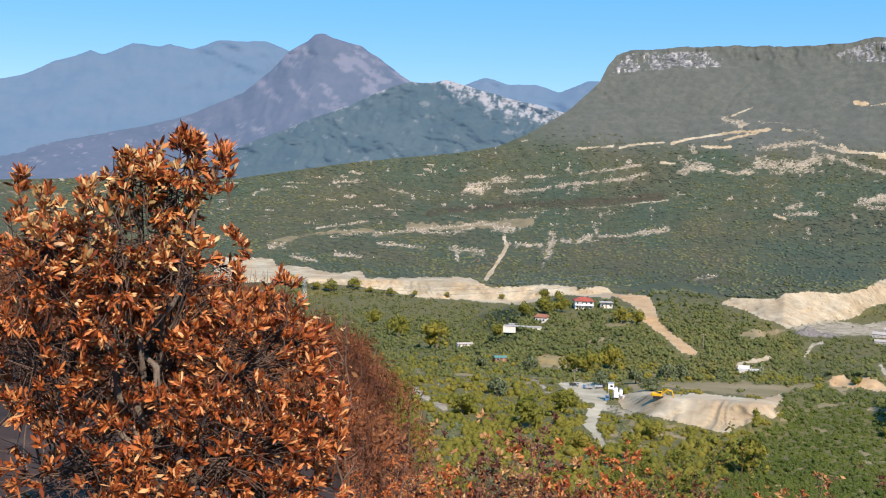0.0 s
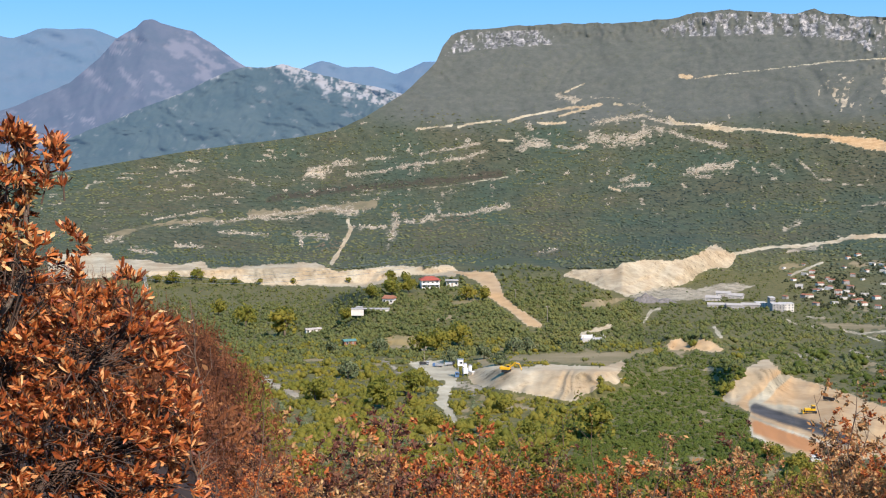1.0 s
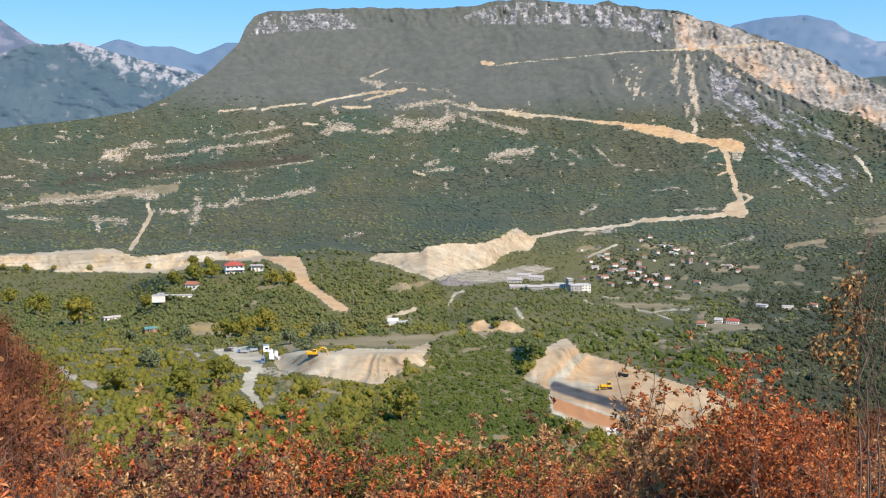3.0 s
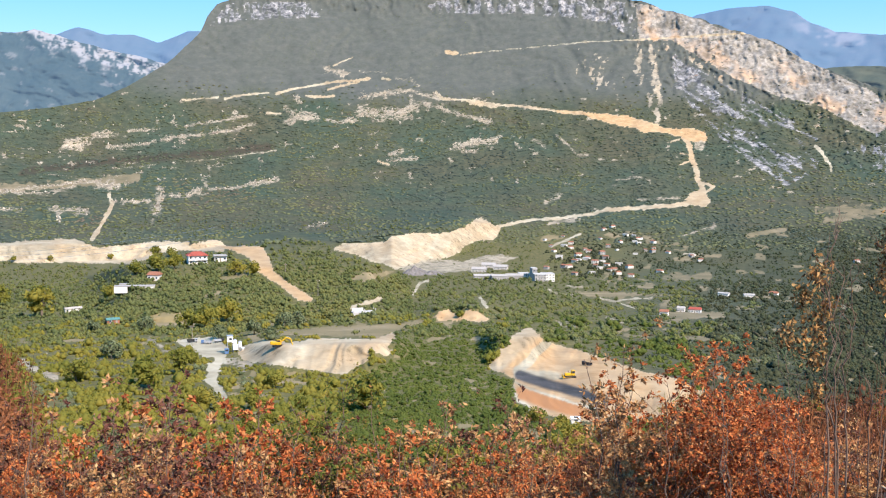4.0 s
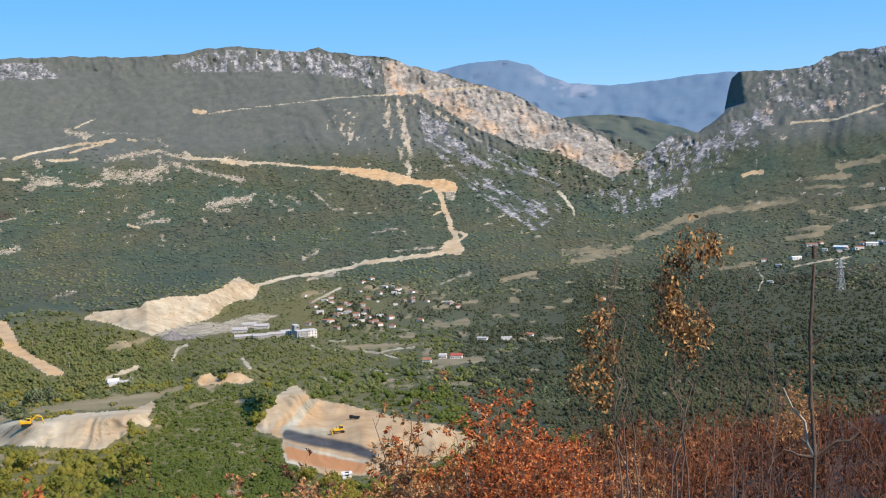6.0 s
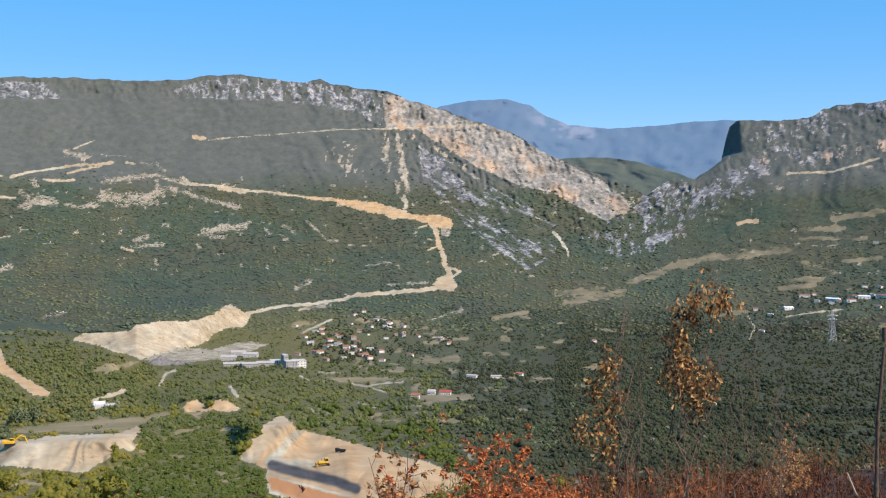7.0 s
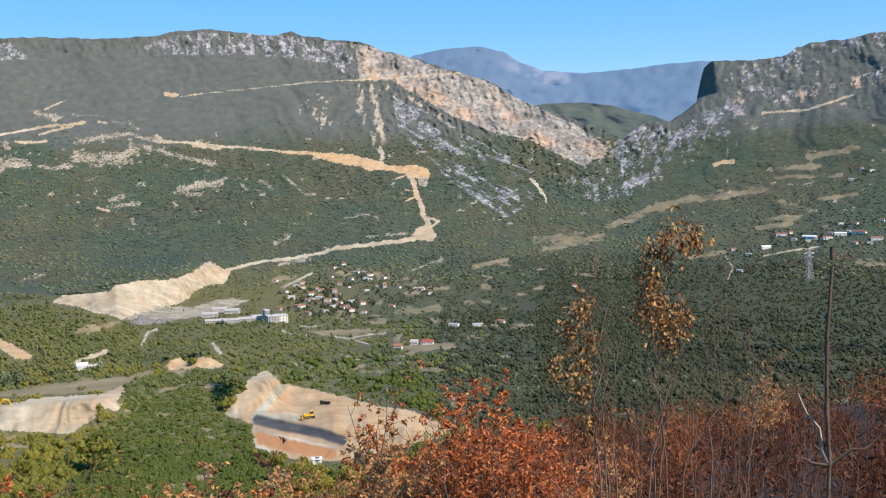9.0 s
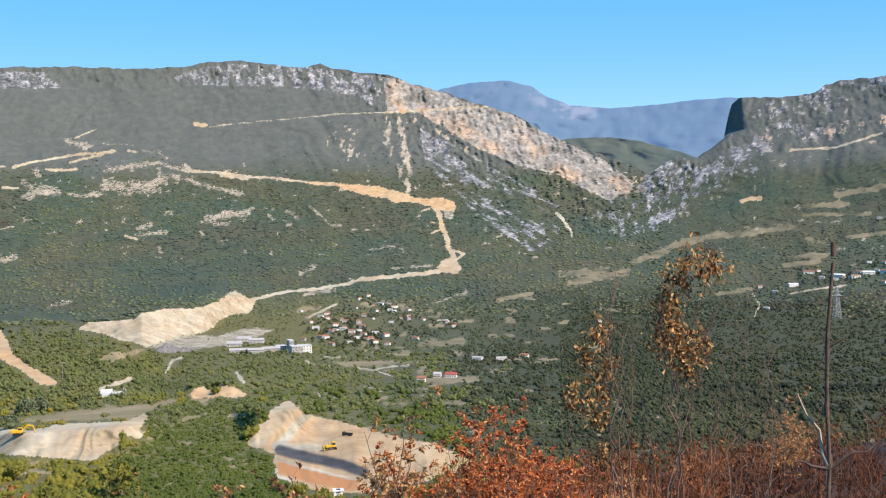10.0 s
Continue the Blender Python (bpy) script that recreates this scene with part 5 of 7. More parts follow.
# single larger trees by the houses, the yard and the hedges
TALL = [(78, 1), (42, 0), (38, 0), (36, 0), (34, 0), (36, 3), (36, 4), (36, 3), (42, 4), (36, 3), (56, 0), (60, 0), (45, 0), (52, 0), (72, 0), (70, 1), (56, 0), (98, 1), (36, 0), (40, 1), (40, 3), (42, 4), (34, 0), (60, 1), (46, 3)]
for (x, y), (h, n) in zip([(-0.16, -9.08), (5.32, -7.13), (6.14, -7.01), (9.17, -7.38), (9.96, -7.42), (4.65, -9.98), (2.22, -10.02), (8.26, -10.53), (10.01, -10.37), (10.78, -10.65), (7.58, -10.00), (8.65, -9.75), (6.72, -9.99), (-2.11, -8.56), (4.76, -12.79), (6.44, -12.20), (7.58, -14.03), (15.87, -14.24), (-3.46, -7.94), (2.92, -8.46), (11.54, -10.05), (12.23, -10.00), (4.32, -7.26), (1.32, -12.34), (3.02, -11.29)] + [(-5.65, -6.32), (-6.41, -6.24), (-3.67, -6.32), (-2.58, -6.43), (3.09, -6.45), (-7.75, -5.91), (-4.44, -6.18), (5.30, -6.39), (5.97, -6.40), (-1.38, -6.43), (0.32, -6.47), (-7.03, -6.10)], TALL + [(h, k % 3) for k, h in enumerate([30, 22, 17, 18, 15, 25, 28, 30, 26, 14, 16, 20])]):
    s = float(depth(np.array([x]), np.array([y]))[0]) * 0.8 * h / 1995 / 0.92
    px, py, pz = land(x, y)[0]
    copy_thing(kinds[n], pose(px, py, pz - 0.25, 0, 0, float(rng.uniform(0, 360)))).scale = (s, s, s)


# ---- the burnt slope by the look-out ----
def burnt_bush(seed, sprays=84, size=0.074):
    g = np.random.default_rng(seed)
    parts = []
    for _ in range(6):
        a, t = g.uniform(0, 6.28), g.uniform(0.15, 0.5)
        h = g.uniform(0.7, 1.0)
        parts.append(tube([(0, 0, -0.1), (t * math.cos(a), t * math.sin(a), h)], 0.012, 0.004, 3))
    a, d = g.uniform(0, 6.28, sprays), np.sqrt(g.uniform(0, 1, sprays)) * 0.5
    p = np.stack([d * np.cos(a), d * np.sin(a), g.uniform(0.12, 0.95, sprays) * (1 - 0.6 * d)], -1)
    v, f = leaf_cards(g, p, np.tile((0, -0.3, 0.6), (sprays, 1)), size, 1.0)
    parts.append((v.reshape(-1, 4, 3)[:, :3].reshape(-1, 3), np.arange(3 * sprays).reshape(-1, 3)))
    for _ in range(3):
        a, t = g.uniform(0, 6.28), g.uniform(0.2, 0.6)
        b = g.uniform(-0.3, 0.3, 2)
        h = g.uniform(0.8, 1.35)
        parts.append(tube([(b[0], b[1], 0.2), (b[0] + 0.4 * t * math.cos(a), b[1] + 0.4 * t * math.sin(a), h)], 0.008, 0.003, 3))
    return join(parts)


g = np.random.default_rng(17)
n = 2550
az = np.concatenate([g.uniform(-27, 6, 1500), g.uniform(4, 30, 250), g.uniform(26, 62, 800)])
_, rf = edge(az)
r = 7.0 * (rf * 1.02 / 7.0) ** g.uniform(0.15, 1, n) ** 0.7
ok = r > np.interp(az, [-27, -14, -11, 2, 6, 12, 26, 34, 62], [9, 8, 6.5, 7, 12, 15, 13, 12, 9])
az, r = az[ok], r[ok]
spot = near_land(az, r) - (0, 0, 0.05)
tall = g.uniform(0.45, 1.15, len(az)) * np.interp(r, [8, 25, 45, 60], [0.75, 1.0, 1.5, 1.7])
green = (fbm(spot[:, 0] * 0.11, spot[:, 1] * 0.11, 701, 3) > 0.25) & (az > -2.2) & (az < 34)
# darker copy of the scrub, past bearing 37 and mostly on the nearer ground
M_DARK_SCRUB = foliage("dark_scrub_leaves", [(0.030, 0.014, 0.009), (0.072, 0.029, 0.015), (0.130, 0.048, 0.022), (0.20, 0.080, 0.037)], 0.8, 0.1)
dark_bush = (az > 37) & (r < 42) & ~green & (fbm(spot[:, 0] * 0.2, spot[:, 1] * 0.2, 703, 3) > np.interp(r, [12, 24, 42], [-0.7, -0.1, 0.2]))
spread_out("dark_scrub", [burnt_bush(k + 940, 50) for k in range(4)], spot[dark_bush], tall[dark_bush] * 0.8, M_DARK_SCRUB, "charred dark scrub on the near slope", "scrub")
green = green | dark_bush
spread_out("burnt_scrub", [burnt_bush(k + 900) for k in range(6)], spot[~green], tall[~green], M_RUST, "scorched rust-brown scrub on the near slope", "scrub")
spread_out("green_scrub", [burnt_bush(k + 920) for k in range(4)], spot[green & ~dark_bush], tall[green & ~dark_bush], M_GREEN, "green low scrub on the near slope", "scrub")


# ---- plants close to the look-out ----
def leaf_blades(g, p, way, length, wide=0.30, plain_leaf=False):
    """Single leaves with a fold and a curl, from the places p along way."""
    n = len(p)
    way = way / (np.linalg.norm(way, axis=1, keepdims=True) + 1e-9)
    side = np.cross(way, g.normal(size=(n, 3)))
    side /= np.linalg.norm(side, axis=1, keepdims=True) + 1e-9
    up = np.cross(side, way)
    s = (length * g.uniform(0.65, 1.2, n))[:, None]
    w = s * wide * g.uniform(0.7, 1.1, (n, 1))
    fold, curl = g.uniform(0.05, 0.35, (n, 1)), g.uniform(-0.25, 0.3, (n, 1))
    if plain_leaf:
        q = p + way * s * 0.5
        v = np.stack([p, q - side * w * 0.55 + up * w * fold, p + way * s - up * s * curl * 0.3, q + side * w * 0.55 + up * w * fold], 1).reshape(-1, 3)
        i = 4 * np.arange(n)[:, None]
        return v, np.concatenate([i + (0, 2, 1), i + (0, 3, 2)])
    q0, q1 = p + way * s * 0.38 + up * s * curl * 0.3, p + way * s * 0.74 + up * s * curl * 0.4
    v = np.stack([p, q0 - side * w * 0.42 + up * w * fold * 0.6, q1 - side * w * 0.55 + up * w * fold, p + way * s - up * s * curl * 0.1, q1 + side * w * 0.55 + up * w * fold, q0 + side * w * 0.42 - up * w * 0.05], 1).reshape(-1, 3)
    i = 6 * np.arange(n)[:, None]
    return v, np.concatenate([i + (0, 5, 1), i + (1, 5, 4), i + (1, 4, 2), i + (2, 4, 3)])


def wander(g, p0, p1, n=6, sway=0.06):
    """A slightly crooked path."""
    p0, p1 = np.asarray(p0, float), np.asarray(p1, float)
    d = np.linalg.norm(p1 - p0)
    t = np.linspace(0, 1, n)[:, None]
    return p0 + (p1 - p0) * t + np.concatenate([[(0, 0, 0)], g.normal(size=(n - 1, 3)) * sway * d]) * (0.3 + 0.7 * np.sin(np.pi * t))


def make_plant(name, label, category, group, seed, height, stems, twigs, leaves, leaf_len, mat, lean=0.25, from_top=0.35, hang=-0.4):
    """A many-stemmed sapling: stems with side twigs, leaves along the twigs."""
    g = np.random.default_rng(seed)
    base = tagged(new(name), label, category, group)
    wood, tips, ways = [], [], []
    for s in range(stems):
        a = g.uniform(0, 6.28)
        h = height * (1.0 if s == 0 else g.uniform(0.6, 0.95))
        end = np.array((lean * h * math.cos(a) * (0.4 if s == 0 else 1), lean * h * math.sin(a) * (0.4 if s == 0 else 1), h))
        path = wander(g, (0.05 * math.cos(a), 0.05 * math.sin(a), -0.15), end, 8, 0.03)
        wood.append(tube(path, 0.006 + 0.006 * height, 0.003, 5))
        for _ in range(twigs):
            k = g.uniform(from_top, 0.98)
            p = path[int(k * 7)] + (path[min(7, int(k * 7) + 1)] - path[int(k * 7)]) * (k * 7 % 1)
            b = g.uniform(0, 6.28)
            q = p + np.array((math.cos(b), math.sin(b), g.uniform(0.2, 1.1))) * height * g.uniform(0.05, 0.17)
            tw = wander(g, p, q, 3, 0.08)
            wood.append(tube(tw, 0.004, 0.0015, 3))
            for t in tw[1:]:
                tips.append(t)
                ways.append(q - p)
    part("stem", tri_mesh("stem", *join(wood), [M_TWIG]), base)
    if leaves:
        tips, ways = np.array(tips), np.array(ways)
        k = g.integers(0, len(tips), leaves)
        w = ways[k] / np.linalg.norm(ways[k], axis=1, keepdims=True) + 0.8 * g.normal(size=(leaves, 3)) + (0, 0, hang)
        part("leaves", tri_mesh("leaves", *leaf_blades(g, tips[k] + g.normal(size=(leaves, 3)) * 0.02, w, leaf_len, 0.48, True), [mat]), base)
    return base


def stand(kinds_, az, el, r, g):
    """Puts a copy of one of the kinds at a bearing and distance, so tall that its top reaches the height el."""
    x, y, z = near_land(az, r)[0]
    k = kinds_[int(g.integers(0, len(kinds_)))]
    s = (r * math.tan(radians(el)) - z) / k["tall"]
    t = copy_thing(k, pose(x, y, z - 0.03, 0, 0, float(g.uniform(0, 360))))
    t.scale = (s, s, s)


def kinds_of(label, mat, seeds, leaves, group, tall=2.6, leaf_len=0.072, twigs=18, stems=4):
    out = []
    for s in seeds:
        k = make_plant("sapling", label, "sapling", group, s, tall, stems, twigs, leaves, leaf_len, mat)
        k["tall"] = tall
        out.append(k)
    return out


S_TAN = [(1.23, -14.58), (4.32, -14.09), (20.03, -13.52), (21.81, -14.89), (26.33, -14.61), (29.96, -11.04), (29.28, -12.10), (-0.87, -15.48), (31.73, -13.50), (24.91, -16.05)]
S_RED = [(10.73, -13.21), (9.31, -14.14), (17.55, -15.08), (33.71, -10.75), (35.11, -11.62), (36.63, -12.46), (38.25, -13.00), (7.20, -14.89), (13.18, -15.06), (23.72, -15.80), (15.51, -15.91), (28.31, -13.95), (32.73, -14.52), (11.45, -15.58)]
S_SPENT = [(5.97, -13.26), (7.08, -13.66), (15.23, -15.64), (2.55, -15.46), (40.40, -13.87)]
S_GREEN = [(14.14, -13.24), (13.13, -14.20), (16.33, -14.28), (13.71, -15.04), (18.69, -15.89), (5.07, -16.12)]
S_RIGHT = [(33.16, -10.77), (33.87, -11.33), (34.86, -11.88), (35.99, -12.28), (34.43, -12.56), (35.28, -12.84), (37.13, -12.82), (36.42, -13.37), (37.55, -12.82)]
S_LOWLEFT = [(-3.25, -11.72), (-1.43, -13.39), (-4.76, -10.03), (0.38, -14.47), (3.03, -14.09), (5.36, -13.42)]
S_GOLD = [(49.24, -9.77), (48.57, -10.20)]
G_SAP = "saplings below the look-out"
tan_kinds = kinds_of("slender oak sapling with dry tan leaves", M_TAN, (1001, 1002, 1003), 2000, G_SAP)
red_kinds = kinds_of("bushy oak sapling with red autumn leaves", M_RED, (1011, 1012, 1013), 2000, G_SAP)
spent_kinds = kinds_of("oak sapling with dark withered leaves", M_SPENT, (1021, 1022), 1200, G_SAP)
green_kinds = kinds_of("leafy sapling still green and turning yellow", M_SAPGREEN, (1031, 1032), 1700, G_SAP)
g = np.random.default_rng(77)
for kk, tops, near_r in ((tan_kinds, S_TAN, 12), (red_kinds, S_RED, 12.5), (spent_kinds, S_SPENT, 12), (green_kinds, S_GREEN, 14), (red_kinds, S_RIGHT, 11.5), (tan_kinds, S_GOLD, 25), (spent_kinds + red_kinds, S_LOWLEFT, 14)):
    for az, el in tops:
        stand(kk, az, el, near_r + g.uniform(-1.5, 2.0), g)
# the thick of it between them
for k in range(90):
    az = float(g.uniform(-4, 41))
    top = float(np.interp(az, [-4, 2, 8, 20, 28, 34, 40], [-13.8, -15.8, -16.4, -16.7, -15.9, -14.6, -14.4]) + g.uniform(-2.2, 0.6))
    kk = (red_kinds, tan_kinds, spent_kinds, red_kinds, tan_kinds)[int(g.integers(0, 5))]
    stand(kk, az, top, float(g.uniform(9.5, 15)), g)
for k in tan_kinds + red_kinds + spent_kinds + green_kinds:
    az, r = float(g.uniform(0, 30)), float(g.uniform(13, 16))
    x, y, z = near_land(az, r)[0]
    k.matrix_basis = pose(x, y, z - 0.03) @ Matrix.Diagonal((0.8, 0.8, 0.8, 1))


LOBES = [(-14.71, -4.79), (-12.36, -1.40), (-17.06, -4.38), (-11.44, -6.35), (-8.46, -10.41), (-13.66, -10.41), (-18.94, -5.53), (-18.91, -10.32), (-6.43, -8.93), (-9.26, -15.02), (-16.41, -15.40), (-5.72, -13.87), (-11.53, 0.08), (-14.20, -1.11), (-7.15, -16.72), (-12.14, -16.65)]
LOBE_SIZE = (0.46, 0.20, 0.30, 0.30, 0.42, 0.50, 0.34, 0.45, 0.22, 0.52, 0.55, 0.30, 0.13, 0.14, 0.42, 0.45)
SHOOTS = [(-11.67, 1.29), (-9.94, 0.27), (-14.46, -0.17), (-13.20, -0.27), (-19.60, -1.26), (-18.54, -2.00), (-16.51, -1.66), (-8.69, -4.55), (-6.31, -6.42), (-9.50, 0.29), (-11.09, 0.61), (-4.58, -10.38), (-3.63, -12.70)]


def spot_at(az, el, r):
    return np.array((r * math.sin(radians(az)), r * math.cos(radians(az)), r * math.tan(radians(el))))


def withered_oak():
    """The tall bush close by: a forked trunk, crooked limbs and twigs that end in whorls of dead leaves."""
    g = np.random.default_rng(2024)
    base = tagged(new("withered_tree"), "leafy bush with dead orange-brown leaves on the slope", "tree")
    lobes = [(tuple(spot_at(az, el, 5.55 + 0.1 * (k % 3))), q) for k, ((az, el), q) in enumerate(zip(LOBES, LOBE_SIZE))]
    z0 = float(near_z(np.array([5.6]), np.array([-13.5]))[0])
    root = np.array((-1.28, 5.5, z0 - 0.2))
    fork = np.array((-1.30, 5.5, -1.5))
    trunk = [tube(wander(g, root, fork, 6, 0.03), 0.05, 0.032, 8)]
    limbs, wood, tips, outs = [], [], [], []
    for (c, r) in lobes:
        c = np.array(c)
        lp = wander(g, fork if c[2] > -1.3 else root + (0, 0, 0.5), c, 8, 0.05)
        limbs.append(tube(lp, 0.022, 0.007, 6))
        n = int(430 * r ** 1.7) + 6
        d = g.normal(size=(n, 3)) * (1, 1, 0.9)
        d /= np.linalg.norm(d, axis=1, keepdims=True)
        ends = c + d * r * g.uniform(0.35, 1.08, (n, 1)) ** 0.7
        mids = c + (ends - c) * 0.35 + g.normal(size=(n, 3)) * 0.05
        for m in range(0, n, 4):
            wood.append(tube([lp[g.integers(4, 8)], mids[m], (mids[m] + ends[m]) / 2 + g.normal(size=3) * 0.02, ends[m]], 0.006, 0.002, 4))
        for m in range(n):
            if m % 4:
                wood.append(tube([mids[m - m % 4], mids[m] * 0.4 + ends[m] * 0.6, ends[m]], 0.0035, 0.0016, 3))
        tips.append(ends)
        outs.append(d)
    tips, outs = np.concatenate(tips), np.concatenate(outs)
    # shoots that stand over the crown
    for az, el in SHOOTS:
        e = spot_at(az, el, 5.5)
        b = e - (g.uniform(-0.05, 0.05), 0, g.uniform(0.25, 0.4))
        sh = wander(g, b, e, 5, 0.03)
        wood.append(tube(sh, 0.005, 0.002, 4))
        tips = np.concatenate([tips, sh[1:], e + g.normal(size=(3, 3)) * 0.03])
        outs = np.concatenate([outs, np.tile((0, 0, 1.0), (7, 1)) + g.normal(size=(7, 3)) * 0.4])
    reps = 22
    p = np.repeat(tips, reps, 0) + g.normal(size=(len(tips) * reps, 3)) * 0.008
    w = np.repeat(outs + (0, 0, 0.45), reps, 0)
    w = w / np.linalg.norm(w, axis=1, keepdims=True) * 0.9 + g.normal(size=w.shape) * 0.52
    keep = g.uniform(size=len(p)) < 0.93
    part("trunk", tri_mesh("trunk", *join(trunk), [M_BARK], smooth=True), base)
    for lv, lf in limbs:
        part("limb", tri_mesh("limb", lv, lf, [M_BARK], smooth=True), base)
    part("brushwood", tri_mesh("brushwood", *join(wood), [M_BRUSH]), base)
    # paler leaves mixed in around one spot in the crown's upper left
    pale = (np.linalg.norm((p - spot_at(-14.43, -2.77, 5.5)) * (1, 0.5, 1.4), axis=1) < 0.46) & (g.uniform(size=len(p)) < 0.3)
    part("leaves", tri_mesh("leaves", *leaf_blades(g, p[keep & ~pale], w[keep & ~pale], 0.066, 0.225), [M_DRY]), base, "dead orange-brown leaves in whorls")
    part("pale_leaves", tri_mesh("pale_leaves", *leaf_blades(g, p[keep & pale], w[keep & pale], 0.063, 0.28), [M_PALE_DRY]), base, "bleached straw-coloured dead leaves")
    return base


withered_oak()


def bare_shoot(label, az, el, r, thick, seed, twigs=5, leaves=0, mat=None, spread=0.16, r_top=None):
    """One thin stem with short side shoots and a few leaves near its top."""
    g = np.random.default_rng(seed)
    base = tagged(new("bare_sapling"), label, "sapling")
    x, y, z = near_land(az + g.uniform(-1, 1), r)[0]
    top = np.array((r * math.sin(radians(az)), r * math.cos(radians(az)), r * math.tan(radians(el))))
    path = wander(g, (x, y, z - 0.1), top, 12, 0.012)
    part("stem", tri_mesh("stem", *tube(path, thick, thick * 0.35, 6), [M_TWIG], smooth=True), base)
    tips, ways = [], []
    h = np.linalg.norm(path[-1] - path[0])
    for k in range(twigs):
        p = path[int(g.integers(4, 12))]
        b = g.uniform(0, 6.28)
        q = p + np.array((math.cos(b), math.sin(b), g.uniform(0.5, 1.6))) * spread * h * g.uniform(0.3, 1.0)
        tw = wander(g, p, q, 5, 0.06)
        part("side_shoot", tri_mesh("side_shoot", *tube(tw, thick * 0.45, thick * 0.15, 4), [M_TWIG]), base)
        tips += list(tw[2:])
        ways += [q - p] * 3
    if leaves:
        tips += [path[k] for k in (8, 9, 10, 11) for _ in range(3)]
        ways += [(0, 0, 1.0)] * 12
        tips, ways = np.array(tips), np.array(ways)
        hi = tips[:, 2] > np.quantile(tips[:, 2], 0.35)
        tips, ways = tips[hi], ways[hi]
        k = g.integers(0, len(tips), leaves)
        w = ways[k] / np.linalg.norm(ways[k], axis=1, keepdims=True) * 0.3 + 0.8 * g.normal(size=(leaves, 3)) + (0, 0, -0.5)
        part("leaves", tri_mesh("leaves", *leaf_blades(g, tips[k] + g.normal(size=(leaves, 3)) * 0.035, w, 0.047, 0.44), [mat]), base)
    return base


GOLD_FEET = [(42.61, -15.40), (42.33, -15.41), (43.15, -15.37), (42.88, -14.33)]
GOLD_TOPS = [(43.27, -3.17), (44.53, -2.83), (42.10, -5.24), (44.54, -6.18)]
GOLD_TUFTS = [(43.27, -3.94), (42.67, -4.88), (44.53, -3.66), (42.27, -5.88), (43.00, -7.63), (43.90, -7.61), (42.68, -6.75), (41.94, -7.31), (43.28, -8.66)]
SIDE_FEET = [(39.84, -15.49), (40.26, -15.48), (40.12, -15.48), (40.67, -15.47)]
SIDE_TOPS = [(39.71, -4.56), (39.52, -6.23), (38.79, -6.65), (40.46, -6.92)]
SIDE_TUFTS = [(38.88, -7.29), (38.34, -8.35), (38.84, -9.78), (37.72, -10.12), (39.01, -11.15), (39.17, -12.83), (39.43, -8.72)]
BARE_FEET = [(45.32, -15.27), (45.45, -15.00), (45.85, -14.98), (44.56, -15.05), (43.97, -15.08), (46.79, -15.19), (41.64, -15.43)]
BARE_TOPS = [(46.34, -4.46), (47.02, -8.16), (47.88, -8.54), (44.76, -9.71), (45.21, -7.26), (48.20, -9.33), (41.23, -8.43)]
M_GOLD = foliage("dry_golden_leaves", [(0.075, 0.038, 0.022), (0.20, 0.095, 0.036), (0.40, 0.205, 0.068), (0.52, 0.29, 0.105), (0.58, 0.36, 0.15)], 0.55, 0.3)


def stem_clump(name, label, feet, tops, tufts, sizes, seed, r=8.5, thick=0.0075):
    """A clump of thin upright stems with forked side shoots; dry leaves hang on in separate tufts."""
    g = np.random.default_rng(seed)
    base = tagged(new(name), label, "sapling")
    joints = []
    for (fa, fe), (ta, te) in zip(feet, tops):
        foot, top = spot_at(fa, fe, r + g.uniform(-0.2, 0.2)), spot_at(ta, te, r + g.uniform(-0.15, 0.15))
        low = foot + (foot - top) * 0.3
        low[2] = min(low[2], float(near_z(np.array([r]), np.array([fa]))[0]) - 0.1)
        path = np.concatenate([[low], wander(g, foot, top, 12, 0.024)])
        part("stem", tri_mesh("stem", *tube(path, thick, thick * 0.28, 6), [M_TWIG], smooth=True), base)
        h = np.linalg.norm(top - foot)
        for _ in range(9):
            p = path[int(g.integers(5, 12))]
            b = g.uniform(0, 6.28)
            q = p + np.array((math.cos(b) * 0.6, math.sin(b) * 0.6, g.uniform(0.7, 1.6))) * h * g.uniform(0.06, 0.16)
            tw = wander(g, p, q, 5, 0.05)
            f = wander(g, tw[2], tw[2] + (q - p) * 0.55 + g.normal(size=3) * 0.05, 4, 0.05)
            part("side_shoot", tri_mesh("side_shoot", *join([tube(tw, thick * 0.42, thick * 0.14, 4), tube(f, thick * 0.3, thick * 0.12, 3)]), [M_TWIG]), base)
        joints += list(path[4:])
    joints = np.array(joints)
    blades = []
    for (ta, te), size in zip(tufts, sizes):
        c = spot_at(ta, te, r)
        b = joints[np.argmin(np.linalg.norm(joints - c - (0, 0, -0.12), axis=1))]
        part("side_shoot", tri_mesh("side_shoot", *tube(wander(g, b, c, 5, 0.05), thick * 0.5, thick * 0.2, 4), [M_TWIG]), base)
        n = int(1500 * size)
        tips = c + g.normal(size=(n // 5 + 2, 3)) * size * (0.42, 0.42, 0.55)
        k = g.integers(0, len(tips), n)
        w = g.normal(size=(n, 3)) * 0.6 + (0, 0, -0.7)
        blades.append(leaf_blades(g, tips[k] + g.normal(size=(n, 3)) * 0.02, w, 0.046, 0.42))
    if blades:
        part("leaves", tri_mesh("leaves", *join(blades), [M_GOLD]), base, "dry golden-brown hanging leaves")
    return base


